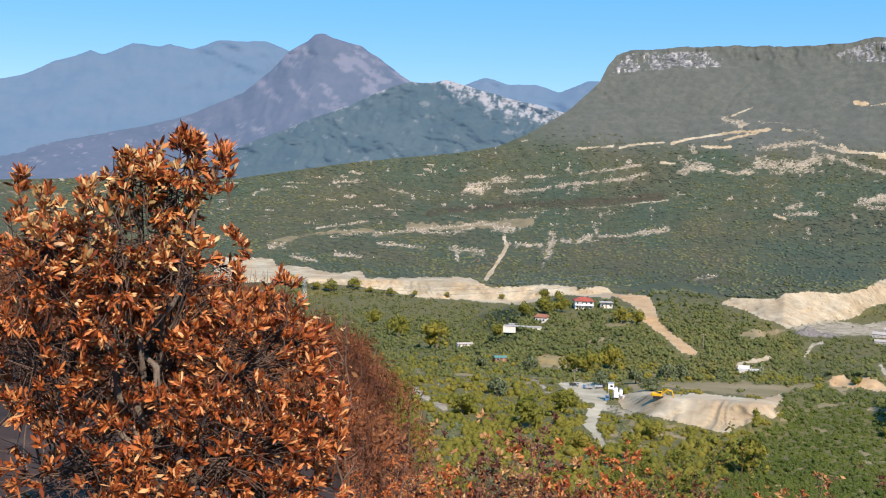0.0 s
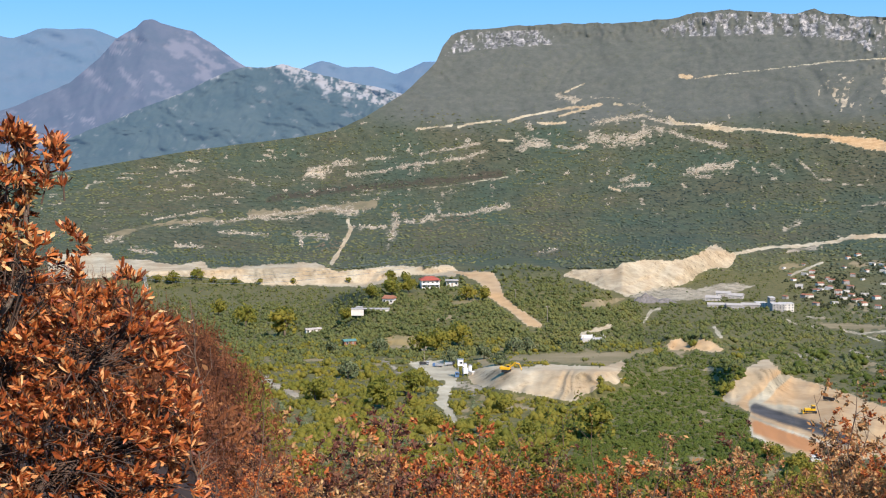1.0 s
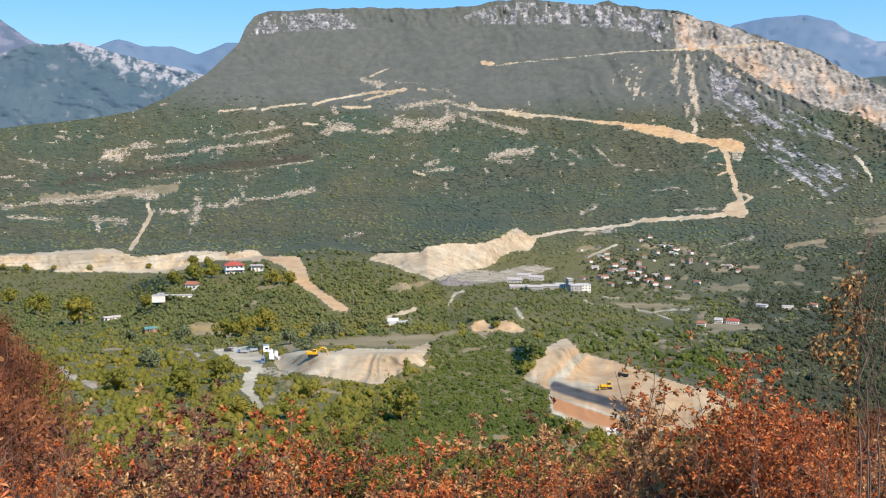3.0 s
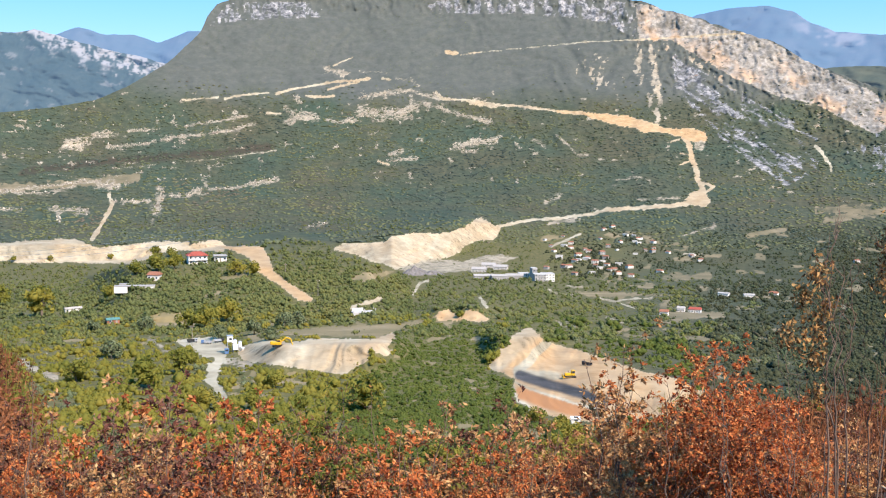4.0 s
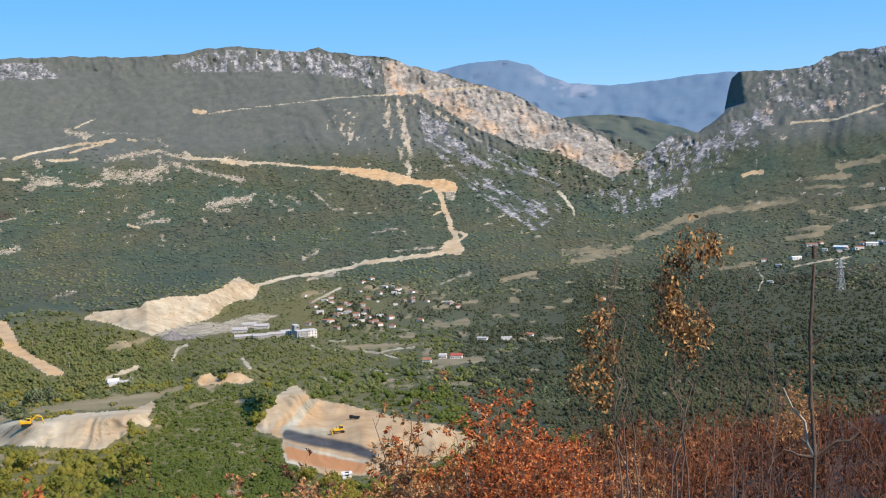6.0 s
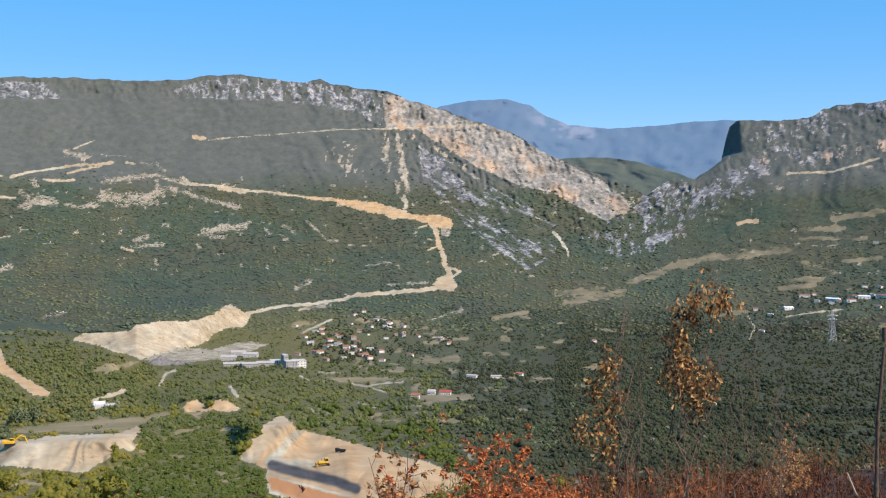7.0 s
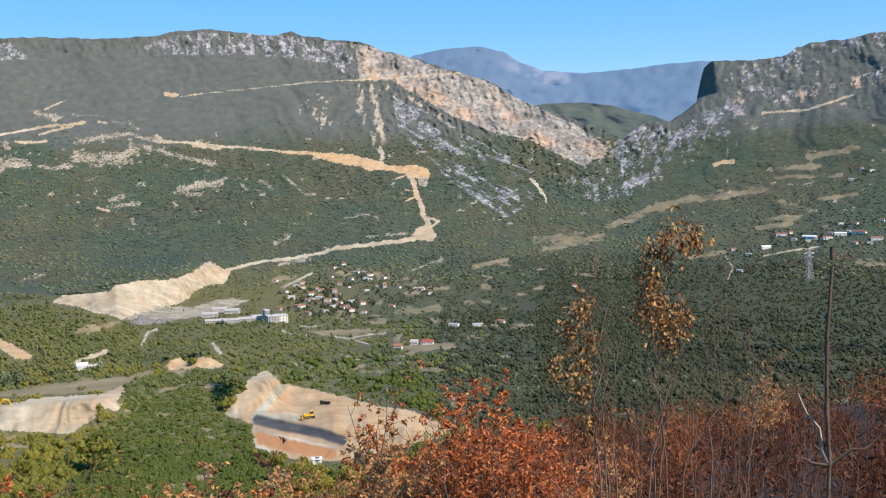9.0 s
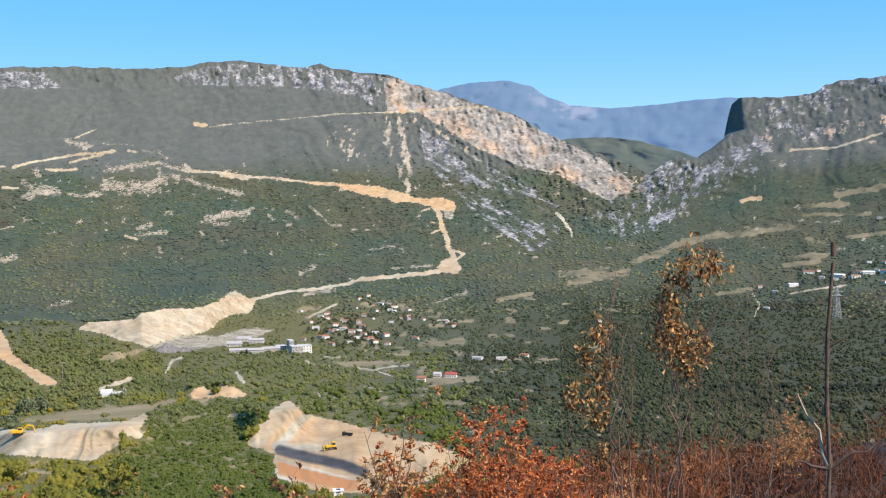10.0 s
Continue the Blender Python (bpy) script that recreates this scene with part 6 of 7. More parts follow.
stem_clump("sapling", "tall many-stemmed sapling with dry golden-brown leaf tufts", GOLD_FEET, GOLD_TOPS, GOLD_TUFTS, (0.17, 0.14, 0.11, 0.13, 0.17, 0.11, 0.10, 0.09, 0.09), 3001)
stem_clump("sapling", "thin grey sapling with drooping golden leaf tufts", SIDE_FEET, SIDE_TOPS, SIDE_TUFTS, (0.13, 0.07, 0.11, 0.09, 0.09, 0.07, 0.06), 3002)
stem_clump("bare_sapling", "clump of bare upright grey stems on the burnt slope", BARE_FEET, BARE_TOPS, [], (), 3003, 8.5, 0.0052)
bare = "bare thin leafless sapling on the burnt slope"
g = np.random.default_rng(99)
for k in range(18):
    az = float(g.uniform(29, 59))
    bare_shoot(bare, az, float(g.uniform(-14.5, -8.5)), float(g.uniform(7.5, 11)), 0.006, 3100 + k, 10, 0, None, 0.22)
for k in range(10):
    az = float(g.uniform(-21, 0))
    bare_shoot(bare, az, float(np.interp(az, [-21, 0], [-7, -13]) + g.uniform(-2, 1)), float(g.uniform(6.5, 9)), 0.007, 3200 + k, 6, 0, None, 0.25)


def knotty_stem():
    """One straight stem within reach, with knots and a few broken side shoots."""
    g = np.random.default_rng(3300)
    base = tagged(new("bare_sapling"), "single knotty leafless stem close to the look-out", "sapling")
    top, foot = np.array((1.572, 1.472, -0.172)), np.array((1.565, 1.50, -1.95))
    path = wander(g, foot, top, 16, 0.004)
    part("stem", tri_mesh("stem", *tube(path, 0.0054, 0.0030, 8), [M_KNOT], smooth=True), base)
    for k in range(3, 16):
        p = path[k] + (0, 0, g.uniform(-0.03, 0.03))
        part("knot", tri_mesh("knot", *tube([p - (0, 0, 0.012), p - (0, 0, 0.004), p + (0, 0, 0.004), p + (0, 0, 0.012)], 0.0074 - 0.0002 * k, 0.0044, 7), [M_KNOT]), base)
        b = g.uniform(0, 6.28)
        q = p + np.array((math.cos(b), math.sin(b), 0.6)) * g.uniform(0.012, 0.03)
        part("spur", tri_mesh("spur", *tube([p, q], 0.003, 0.0015, 4), [M_KNOT]), base)
    for k, (dx, dz, mat) in ((12, (-0.055, 0.13, M_PALE_TWIG)), (12, (0.085, 0.055, M_KNOT)), (12, (-0.055, 0.012, M_KNOT)), (11, (-0.03, 0.05, M_PALE_TWIG)), (10, (-0.06, 0.06, M_PALE_TWIG))):
        p = path[k]
        e = p + np.array((dx * 0.7, -dx * 0.7, dz))
        part("side_shoot", tri_mesh("side_shoot", *tube(wander(g, p, e, 5, 0.05), 0.004, 0.0014, 5), [mat]), base)
    return base


M_KNOT = plain("dark_brown_stem", (0.13, 0.085, 0.055), 0.8, scale=60.0, vary=0.5, bump=0.3)
M_PALE_TWIG = plain("bleached_twig", (0.38, 0.30, 0.21), 0.8, scale=40.0, vary=0.25)
knotty_stem()
for k, (az, el) in enumerate([(-3.51, -7.49), (-19.45, -3.53)]):
    bare_shoot("grey leafless stem with a few curled leaves", az, el, 6.2, 0.010, 3400 + k, 9, 26, M_TAN, 0.13)


# ---- houses, works and machines ----
M_PLASTER = plain("white_plaster", (0.70, 0.66, 0.58), 0.85, scale=0.6, vary=0.12)
M_GREYWALL = plain("grey_render", (0.34, 0.325, 0.295), 0.9, scale=0.5, vary=0.2)
M_CONCRETE = plain("weathered_concrete", (0.50, 0.47, 0.42), 0.9, scale=0.8, vary=0.3, bump=0.2)
M_REDTILE = plain("red_roof_tiles", (0.36, 0.085, 0.055), 0.8, scale=1.5, vary=0.35, bump=0.3)
M_TILE = plain("terracotta_roof_tiles", (0.30, 0.13, 0.075), 0.85, scale=1.5, vary=0.35, bump=0.3)
M_SHEET = plain("pale_sheet_roof", (0.40, 0.365, 0.32), 0.7, scale=0.7, vary=0.2)
M_TEAL = plain("teal_sheet_roof", (0.10, 0.22, 0.19), 0.5, scale=1.0, vary=0.2)
M_YELLOW = plain("machine_yellow_paint", (0.72, 0.40, 0.02), 0.45, scale=2.0, vary=0.25)
M_STEEL = plain("dark_steel", (0.06, 0.06, 0.06), 0.6, 0.6, scale=3.0, vary=0.3)
M_WHITEMETAL = plain("white_painted_metal", (0.82, 0.82, 0.80), 0.45, scale=1.2, vary=0.12)
M_BLUE = plain("blue_painted_metal", (0.10, 0.18, 0.32), 0.5, scale=1.5, vary=0.2)
M_GALV = plain("galvanised_steel", (0.45, 0.46, 0.47), 0.5, 0.5, scale=2.0, vary=0.15)
M_WOODPOLE = plain("wooden_pole", (0.30, 0.25, 0.20), 0.9, scale=3.0, vary=0.3)
M_RUBBER = plain("black_rubber", (0.03, 0.03, 0.03), 0.9, scale=4.0, vary=0.3)


def glass(name):
    m, nt, ln, b = shader(name, 0.08)
    b.inputs["Base Color"].default_value = (0.03, 0.04, 0.05, 1)
    b.inputs["Specular IOR Level"].default_value = 0.6
    return m


M_PANE = glass("dark_window_glass")


def bm_part(name, bm, mat, parent, label="", bevel=0.0):
    if bevel:
        bmesh.ops.bevel(bm, geom=bm.edges[:], offset=bevel, segments=1, affect="EDGES")
    bmesh.ops.recalc_face_normals(bm, faces=bm.faces[:])
    me = bpy.data.meshes.new(name)
    bm.to_mesh(me)
    bm.free()
    me.materials.append(mat)
    return part(name, me, parent, label)


def box(x0, x1, y0, y1, z0, z1, bm=None, turn=None):
    bm = bm or bmesh.new()
    m = Matrix.Translation(((x0 + x1) / 2, (y0 + y1) / 2, (z0 + z1) / 2)) @ Matrix.Diagonal((x1 - x0, y1 - y0, z1 - z0, 1))
    bmesh.ops.create_cube(bm, size=1.0, matrix=(turn or Matrix.Identity(4)) @ m)
    return bm


def rod(p, q, r, bm=None, sides=8, r2=None):
    bm = bm or bmesh.new()
    p, q = Vector(p), Vector(q)
    d = q - p
    m = Matrix.Translation((p + q) / 2) @ d.to_track_quat("Z", "Y").to_matrix().to_4x4()
    bmesh.ops.create_cone(bm, cap_ends=True, segments=sides, radius1=r, radius2=r if r2 is None else r2, depth=d.length, matrix=m)
    return bm


def gable(w, d, z, rise, over, hip=0.0, thick=0.18):
    """A pitched roof, ridge along x, its eaves over the walls."""
    bm = bmesh.new()
    x, y = w / 2 + over, d / 2 + over
    for dz in (0, thick):
        for p in ((-x, -y, z + dz), (x, -y, z + dz), (x, y, z + dz), (-x, y, z + dz), (-x + hip, 0, z + rise + dz), (x - hip, 0, z + rise + dz)):
            bm.verts.new(p)
    v = list(bm.verts)
    for a in ((6, 7, 11, 10), (8, 9, 10, 11), (9, 6, 10), (7, 8, 11), (1, 0, 4, 5), (3, 2, 5, 4), (0, 3, 4), (2, 1, 5), (0, 1, 7, 6), (1, 2, 8, 7), (2, 3, 9, 8), (3, 0, 6, 9)):
        bm.faces.new([v[i] for i in a])
    return bm


def set_on(ob, az, el, turn=0.0, lift=0.0):
    x, y, z = land(az, el)[0]
    ob.matrix_basis = pose(x, y, z + lift, 0, 0, turn - az)
    return ob


def house(label, w, d, h, wall_mat, roof_mat, rise=1.6, over=0.5, hip=0.0, storeys=1, windows=3, category="house", name="house", group=""):
    base = tagged(new(name), label, category, group)
    bm = box(-w / 2, w / 2, -d / 2, d / 2, -2.5, h)
    bm_part("wall", bm, wall_mat, base)
    if rise:
        bm_part("roof", gable(w, d, h - 0.02, rise, over, hip), roof_mat, base)
    else:
        bm_part("roof", box(-w / 2 - 0.2, w / 2 + 0.2, -d / 2 - 0.2, d / 2 + 0.2, h, h + 0.3), roof_mat, base)
    for s in range(storeys):
        z = 0.9 + s * h / storeys
        for k in range(windows):
            x = (k + 0.5) * w / windows - w / 2
            if s == 0 and k == windows // 2 and windows > 1:
                bm_part("door", box(x - 0.5, x + 0.5, -d / 2 - 0.06, -d / 2 + 0.02, 0.0, 2.05), M_WOODPOLE, base)
                continue
            win = bm_part("window", box(x - 0.6, x + 0.6, -d / 2 - 0.05, -d / 2 + 0.02, z, z + 1.25), M_WHITEMETAL, base)
            bm_part("pane", box(x - 0.52, x + 0.52, -d / 2 - 0.075, -d / 2 - 0.055, z + 0.08, z + 1.17), M_PANE, win)
    return base


# the white house on the knoll, with its balcony
(az, el), = [(7.23, -6.76)]
h = house("white two-storey house with a red tiled hip roof", 11.5, 8.5, 5.4, M_PLASTER, M_REDTILE, 2.2, 0.9, 4.0, 2, 4)
bm_part("balcony", box(-5.9, 5.9, -5.6, -4.3, 2.6, 2.8), M_CONCRETE, h)
for x in (-5.6, -1.9, 1.9, 5.6):
    bm_part("pillar", rod((x, -5.4, -2.0), (x, -5.4, 5.3), 0.14), M_PLASTER, h)
bm_part("railing", box(-5.8, 5.8, -5.55, -5.5, 2.8, 3.7), M_WHITEMETAL, h)
set_on(h, az, el, 8)
(az, el), = [(8.36, -6.66)]
h = house("white annex with a flat pale roof beside the house", 8.0, 6.0, 3.4, M_PLASTER, M_SHEET, 0, 0, 0, 1, 3)
for x in (-3.6, 3.6):
    bm_part("pillar", rod((x, -3.6, -2.0), (x, -3.6, 3.4), 0.14), M_PLASTER, h)
bm_part("canopy", box(-4.6, 4.6, -4.4, -3.0, 3.35, 3.6), M_SHEET, h)
set_on(h, az, el, 6, 0.4)
(az, el), = [(5.17, -7.51)]
set_on(house("small white cottage with an orange tiled roof", 6.5, 6.0, 3.0, M_PLASTER, M_TILE, 1.7, 0.5, 0.6, 1, 3), az, el, -20)
for (az, el), (w, hh) in zip([(4.20, -7.93), (3.74, -7.89)], ((22.0, 1.7), (6.0, 2.4))):
    b = tagged(new("low_building"), "low unfinished concrete building with bare walls", "building")
    bm_part("slab", box(-w / 2, w / 2, -2.5, 2.5, hh, hh + 0.25), M_SHEET, b)
    for x0, x1 in ((-w / 2, -w / 6), (w / 8, w / 2)):
        bm_part("wall", box(x0 + 0.05, x1, -2.3, -2.0, -2.0, hh), M_PLASTER, b)
    bm_part("back_wall", box(-w / 2, w / 2, 2.0, 2.3, -2.0, hh), M_GREYWALL, b)
    set_on(b, az, el, -6)
for (az, el), (lab, w, d, hh, wm, rm) in zip([(1.09, -8.96), (3.11, -9.60), (1.43, -8.92)], (("low white shed under the trees", 5.0, 3.0, 2.2, M_PLASTER, M_SHEET), ("shed with a teal sheet roof", 6.0, 3.5, 2.2, M_TILE, M_TEAL), ("low white shed with a pale roof", 6.0, 3.0, 2.0, M_PLASTER, M_SHEET))):
    set_on(house(lab, w, d, hh, wm, rm, 0.8, 0.3, 0, 1, 2, "shed", "shed"), az, el, 15)
(az, el), = [(15.58, -9.32)]
b = tagged(new("foundation"), "bare concrete foundation of a new building", "foundation")
bm_part("slab", box(-6, 6, -3, 3, -1.0, 0.5), M_CONCRETE, b)
for x, y in ((-5.5, -2.6), (0, -2.6), (5.5, -2.6), (-5.5, 2.6), (0, 2.6), (5.5, 2.6)):
    bm_part("column", box(x - 0.18, x + 0.18, y - 0.18, y + 0.18, 0.5, 2.2), M_CONCRETE, b)
bm_part("wall", box(-5.3, -0.2, 2.4, 2.6, 0.5, 2.0), M_PLASTER, b)
set_on(b, az, el, 10)
(az, el), = [(7.59, -15.54)]
set_on(house("long white sheet roof half hidden by shrubs", 7.5, 2.6, 1.9, M_PLASTER, M_WHITEMETAL, 0.5, 0.3, 0, 1, 1, "shed", "shed"), az, el, 6, -0.9).scale = (0.62, 0.62, 0.62)
(az, el), = [(26.55, -14.78)]
set_on(house("tiny white site hut at the pit", 2.2, 1.6, 1.4, M_PLASTER, M_WHITEMETAL, 0, 0, 0, 1, 1, "hut", "site_hut"), az, el, 6)

# heaps of dark gravel at the foot of the cut
M_HEAP = plain("dark_gravel", (0.17, 0.155, 0.14), 0.95, scale=0.35, vary=0.5, bump=0.5)
for k, ((az, el), (w, hh)) in enumerate(zip([(18.16, -7.43), (19.08, -7.42)], ((15.0, 9.5), (11.0, 5.5)))):
    bm = bmesh.new()
    bmesh.ops.create_icosphere(bm, subdivisions=4, radius=1.0)
    bmesh.ops.delete(bm, geom=[v for v in bm.verts if v.co.z < -0.25], context="VERTS")
    for v in bm.verts:
        d = math.hypot(v.co.x, v.co.y)
        a = math.atan2(v.co.y, v.co.x)
        n = float(fbm(np.array([v.co.x * 3.0]), np.array([v.co.y * 3.0]), 811 + k, 4)[0])
        edge_d = d * w * (1 + 0.18 * math.sin(2 * a + k) + 0.08 * math.sin(5 * a))
        v.co = (edge_d * math.cos(a), edge_d * math.sin(a), hh * (max(0.0, 1 - d) ** 0.85 * (1 + 0.5 * n) - 0.15 * (v.co.z < 0)))
    me = bpy.data.meshes.new("gravel_heap")
    bm.to_mesh(me)
    bm.free()
    me.materials.append(M_HEAP)
    set_on(tagged(new("gravel_heap", me), "dark grey heap of gravel below the cut", "gravel heap"), az, el)

# the village in the valley
G_VIL = "houses in the valley village"
for (az, el), w in zip([(21.70, -7.63), (22.51, -7.64), (23.28, -7.59)], (19, 15, 17)):
    set_on(house("long low grey workshop with a pale roof", w, 10, 4.0, M_GREYWALL, M_SHEET, 1.5, 0.4, 0, 1, 6, "workshop", "workshop"), az, el, 4)
for (az, el), (lab, w, hh, wm) in zip([(24.96, -7.67), (24.55, -7.68), (24.26, -7.57), (23.77, -7.53)], (("plain white flat-roofed block", 12, 7.5, M_PLASTER), ("plain grey flat-roofed block", 11, 7.0, M_GREYWALL), ("tall grey tower of the works", 5, 11.0, M_GREYWALL), ("small white flat-roofed block", 10, 5.0, M_PLASTER))):
    set_on(house(lab, w, 12, hh, wm, M_CONCRETE, 0, 0, 0, 3, 4, "building", "block"), az, el, 12)
for az, el in [(21.49, -7.26), (22.58, -7.12), (21.98, -7.02)]:
    set_on(house("works hall with a broad pale roof", 16, 10, 3.6, M_CONCRETE, M_SHEET, 2.2, 0.5, 0, 1, 4, "workshop", "workshop"), az, el, -10)
g = np.random.default_rng(55)
vil = [house("white house with a terracotta roof in the village", 11, 9, 4.5, M_PLASTER, M_TILE, 2.0, 0.5, 1.5, 1, 3, "house", "house", G_VIL),
       house("pale two-storey house with a brown roof in the village", 12, 9, 5.5, M_PLASTER, M_TILE, 2.2, 0.5, 0, 2, 3, "house", "house", G_VIL),
       house("white house with a grey roof in the village", 13, 8, 4.0, M_PLASTER, M_SHEET, 1.2, 0.4, 0, 1, 4, "house", "house", G_VIL),
       house("unplastered grey house in the village", 10, 9, 5.5, M_GREYWALL, M_TILE, 1.8, 0.4, 1.0, 2, 3, "house", "house", G_VIL)]
VILLAGE = [(26.03, -6.98), (26.50, -6.40), (26.93, -6.56), (27.89, -6.50), (28.33, -7.08), (27.60, -7.02), (29.47, -5.49), (28.19, -4.93), (32.14, -6.24), (27.99, -5.90), (27.04, -6.18), (28.55, -6.79), (26.34, -6.69), (27.36, -6.72), (28.85, -5.31), (30.22, -6.11), (26.12, -6.01), (25.56, -6.54)]
HILLSIDE = [(50.44, -3.65), (50.63, -3.93), (51.62, -3.93), (51.98, -3.90), (53.14, -3.55), (53.46, -3.17), (48.48, -4.67), (47.78, -4.45), (54.08, -4.11), (53.42, -4.11), (48.07, -5.48), (54.15, -0.65), (53.68, -0.56), (53.22, -1.07), (54.62, -3.04), (52.75, -3.19), (36.13, -8.06), (34.97, -8.19), (33.76, -8.17), (39.89, -6.25), (51.28, -4.01), (52.32, -3.68)]
YARDS = [(25.27, -6.18), (25.81, -7.00), (26.54, -6.59), (26.97, -6.52), (27.96, -6.84), (28.10, -7.10), (27.38, -6.91), (29.57, -5.46), (32.15, -6.30), (32.58, -6.48), (26.13, -5.78), (26.84, -6.09), (25.54, -6.47), (27.69, -6.26), (28.49, -7.26), (29.08, -6.93), (26.34, -7.36), (27.20, -7.24)]
fresh = set()
for k, (az, el) in enumerate(VILLAGE + HILLSIDE):
    n = (0, 1, 2, 3, 0, 2)[k % 6] if k < 18 else (2, 2, 0, 2, 1, 2, 0)[k % 7]
    x, y, z = land(az, el)[0]
    m = pose(x, y, z, 0, 0, float(g.uniform(-40, 40)) - az)
    if n in fresh:
        copy_thing(vil[n], m).scale = (0.64, 0.64, 0.64)
    else:
        fresh.add(n)
        vil[n].matrix_basis = m @ Matrix.Diagonal((0.7, 0.7, 0.7, 1))
for k in range(20):
    az, el = float(g.uniform(24.6, 31.0)), float(g.uniform(-7.4, -5.0))
    x, y, z = land(az, el)[0]
    s = float(g.uniform(0.4, 0.65))
    copy_thing(vil[(2, 0, 3, 2, 1)[k % 5]], pose(x, y, z, 0, 0, float(g.uniform(-60, 60)) - az)).scale = (s, s, s)
for k, (az, el) in enumerate([(50.05, -3.72), (51.35, -3.86), (52.15, -3.88), (52.75, -3.70), (53.6, -3.62), (49.3, -4.35), (54.4, -3.9)]):
    set_on(house("long low white building in the hillside village", (18, 22, 15)[k % 3], 8, 3.6, M_PLASTER, M_WHITEMETAL if k % 2 else M_TILE, 1.4, 0.4, 0, 1, 3, "building", "low_building"), az, el, (8, -20, 25)[k % 3])
for k, (az, el) in enumerate(YARDS):
    x, y, z = land(az, el)[0]
    s = float(g.uniform(0.5, 0.75))
    copy_thing(vil[(0, 3, 2, 3, 0)[k % 5]], pose(x, y, z, 0, 0, float(g.uniform(-60, 60)) - az)).scale = (s, s, s)
va = np.array(VILLAGE + HILLSIDE + YARDS)
va = np.repeat(va, 8, 0) + np.stack([g.uniform(-0.6, 0.6, 8 * len(va)), g.uniform(-0.20, 0.06, 8 * len(va))], -1)
spread_out("garden_trees", [shrub_crown(k + 80, 22, 0.14, 0.52, 2) for k in range(6)], land(va[:, 0], va[:, 1]) - (0, 0, 0.5), g.uniform(3.5, 7.5, len(va)), M_VALLEY, "green garden trees between the village houses", "trees")
for (az, el), (lab, w, wm, rm) in zip([(32.39, -9.03), (31.70, -9.01), (30.87, -9.21)], (("long white farmhouse with a bright red roof", 11, M_PLASTER, M_REDTILE), ("low white farm building", 7, M_PLASTER, M_SHEET), ("white farmhouse with a brown tiled roof", 7.5, M_PLASTER, M_TILE))):
    set_on(house(lab, w, 7, 3.4, wm, rm, 1.8, 0.5, 0.5, 1, 5), az, el, -8).scale = (0.62, 0.62, 0.62)


def silo_plant(az, el):
    """The concrete plant: silos on legs, a mixing tower, a hopper and a belt."""
    p = tagged(new("concrete_plant"), "white concrete plant with silos beside the yard", "concrete plant")
    for x, top in ((0.6, 6.2), (3.2, 5.2)):
        s = bm_part("silo", rod((x, 0, 2.8), (x, 0, top), 0.95, None, 16), M_WHITEMETAL, p)
        bm_part("cone", rod((x, 0, 2.8), (x, 0, 1.4), 0.95, None, 16, 0.3), M_WHITEMETAL, s)
        bm_part("cap", rod((x, 0, top), (x, 0, top + 0.5), 1.0, None, 16, 0.35), M_GALV, s)
        for a in (0.8, 2.4, 3.9, 5.5):
            bm_part("leg", rod((x + 0.8 * math.cos(a), 0.8 * math.sin(a), -1), (x + 0.8 * math.cos(a), 0.8 * math.sin(a), 3.0), 0.1), M_WHITEMETAL, p)
    bm_part("batch_house", box(-3.6, -0.6, -1.6, 1.2, 5.4, 8.6), M_WHITEMETAL, p, "", 0.08)
    bm_part("batch_roof", box(-3.8, -0.4, -1.8, 1.4, 8.6, 8.8), M_GALV, p)
    bm_part("batch_window", box(-2.6, -1.2, -1.66, -1.58, 6.6, 7.6), M_PANE, p)
    for x in (-3.3, -0.9):
        for y in (-1.3, 0.9):
            bm_part("batch_leg", box(x - 0.12, x + 0.12, y - 0.12, y + 0.12, -1, 5.4), M_GALV, p)
    bm_part("tower", box(-0.6, 1.9, -2.6, -0.9, 1.4, 4.2), M_WHITEMETAL, p)
    for x in (-0.4, 1.7):
        for y in (-2.4, -1.0):
            bm_part("tower_leg", box(x - 0.08, x + 0.08, y - 0.08, y + 0.08, -1, 1.4), M_BLUE, p)
    hop = rod((4.0, -1.2, 0.4), (4.0, -1.2, 2.2), 0.5, None, 4, 1.6)
    bm_part("hopper", hop, M_WHITEMETAL, p)
    bm_part("belt", box(-2.1, 2.1, -0.35, 0.35, -0.12, 0.12, None, Matrix.Translation((3.1, -1.4, 2.6)) @ Matrix.Rotation(radians(28), 4, "Y")), M_GALV, p)
    bm_part("cabin", box(-5.0, -2.9, -2.4, -0.6, -0.5, 2.1), M_BLUE, p)
    bm_part("cabin_window", box(-4.7, -3.2, -2.45, -2.41, 0.9, 1.7), M_PANE, p)
    bm_part("screw", rod((-1.0, -0.4, 5.6), (2.6, -0.6, 2.2), 0.3), M_WHITEMETAL, p)
    set_on(p, az, el, 5)
    p.scale = (0.72, 0.72, 0.72)
    return p


(az, el), = [(9.00, -11.18)]
silo_plant(az, el)


def crawler(p, length, gauge, h):
    for y in (-gauge / 2, gauge / 2):
        bm = box(-length / 2 + 0.3, length / 2 - 0.3, y - 0.25, y + 0.25, 0, h)
        for x in (-length / 2 + 0.35, length / 2 - 0.35):
            rod((x, y - 0.25, h / 2), (x, y + 0.25, h / 2), h / 2, bm, 12)
        bm_part("track", bm, M_STEEL, p)


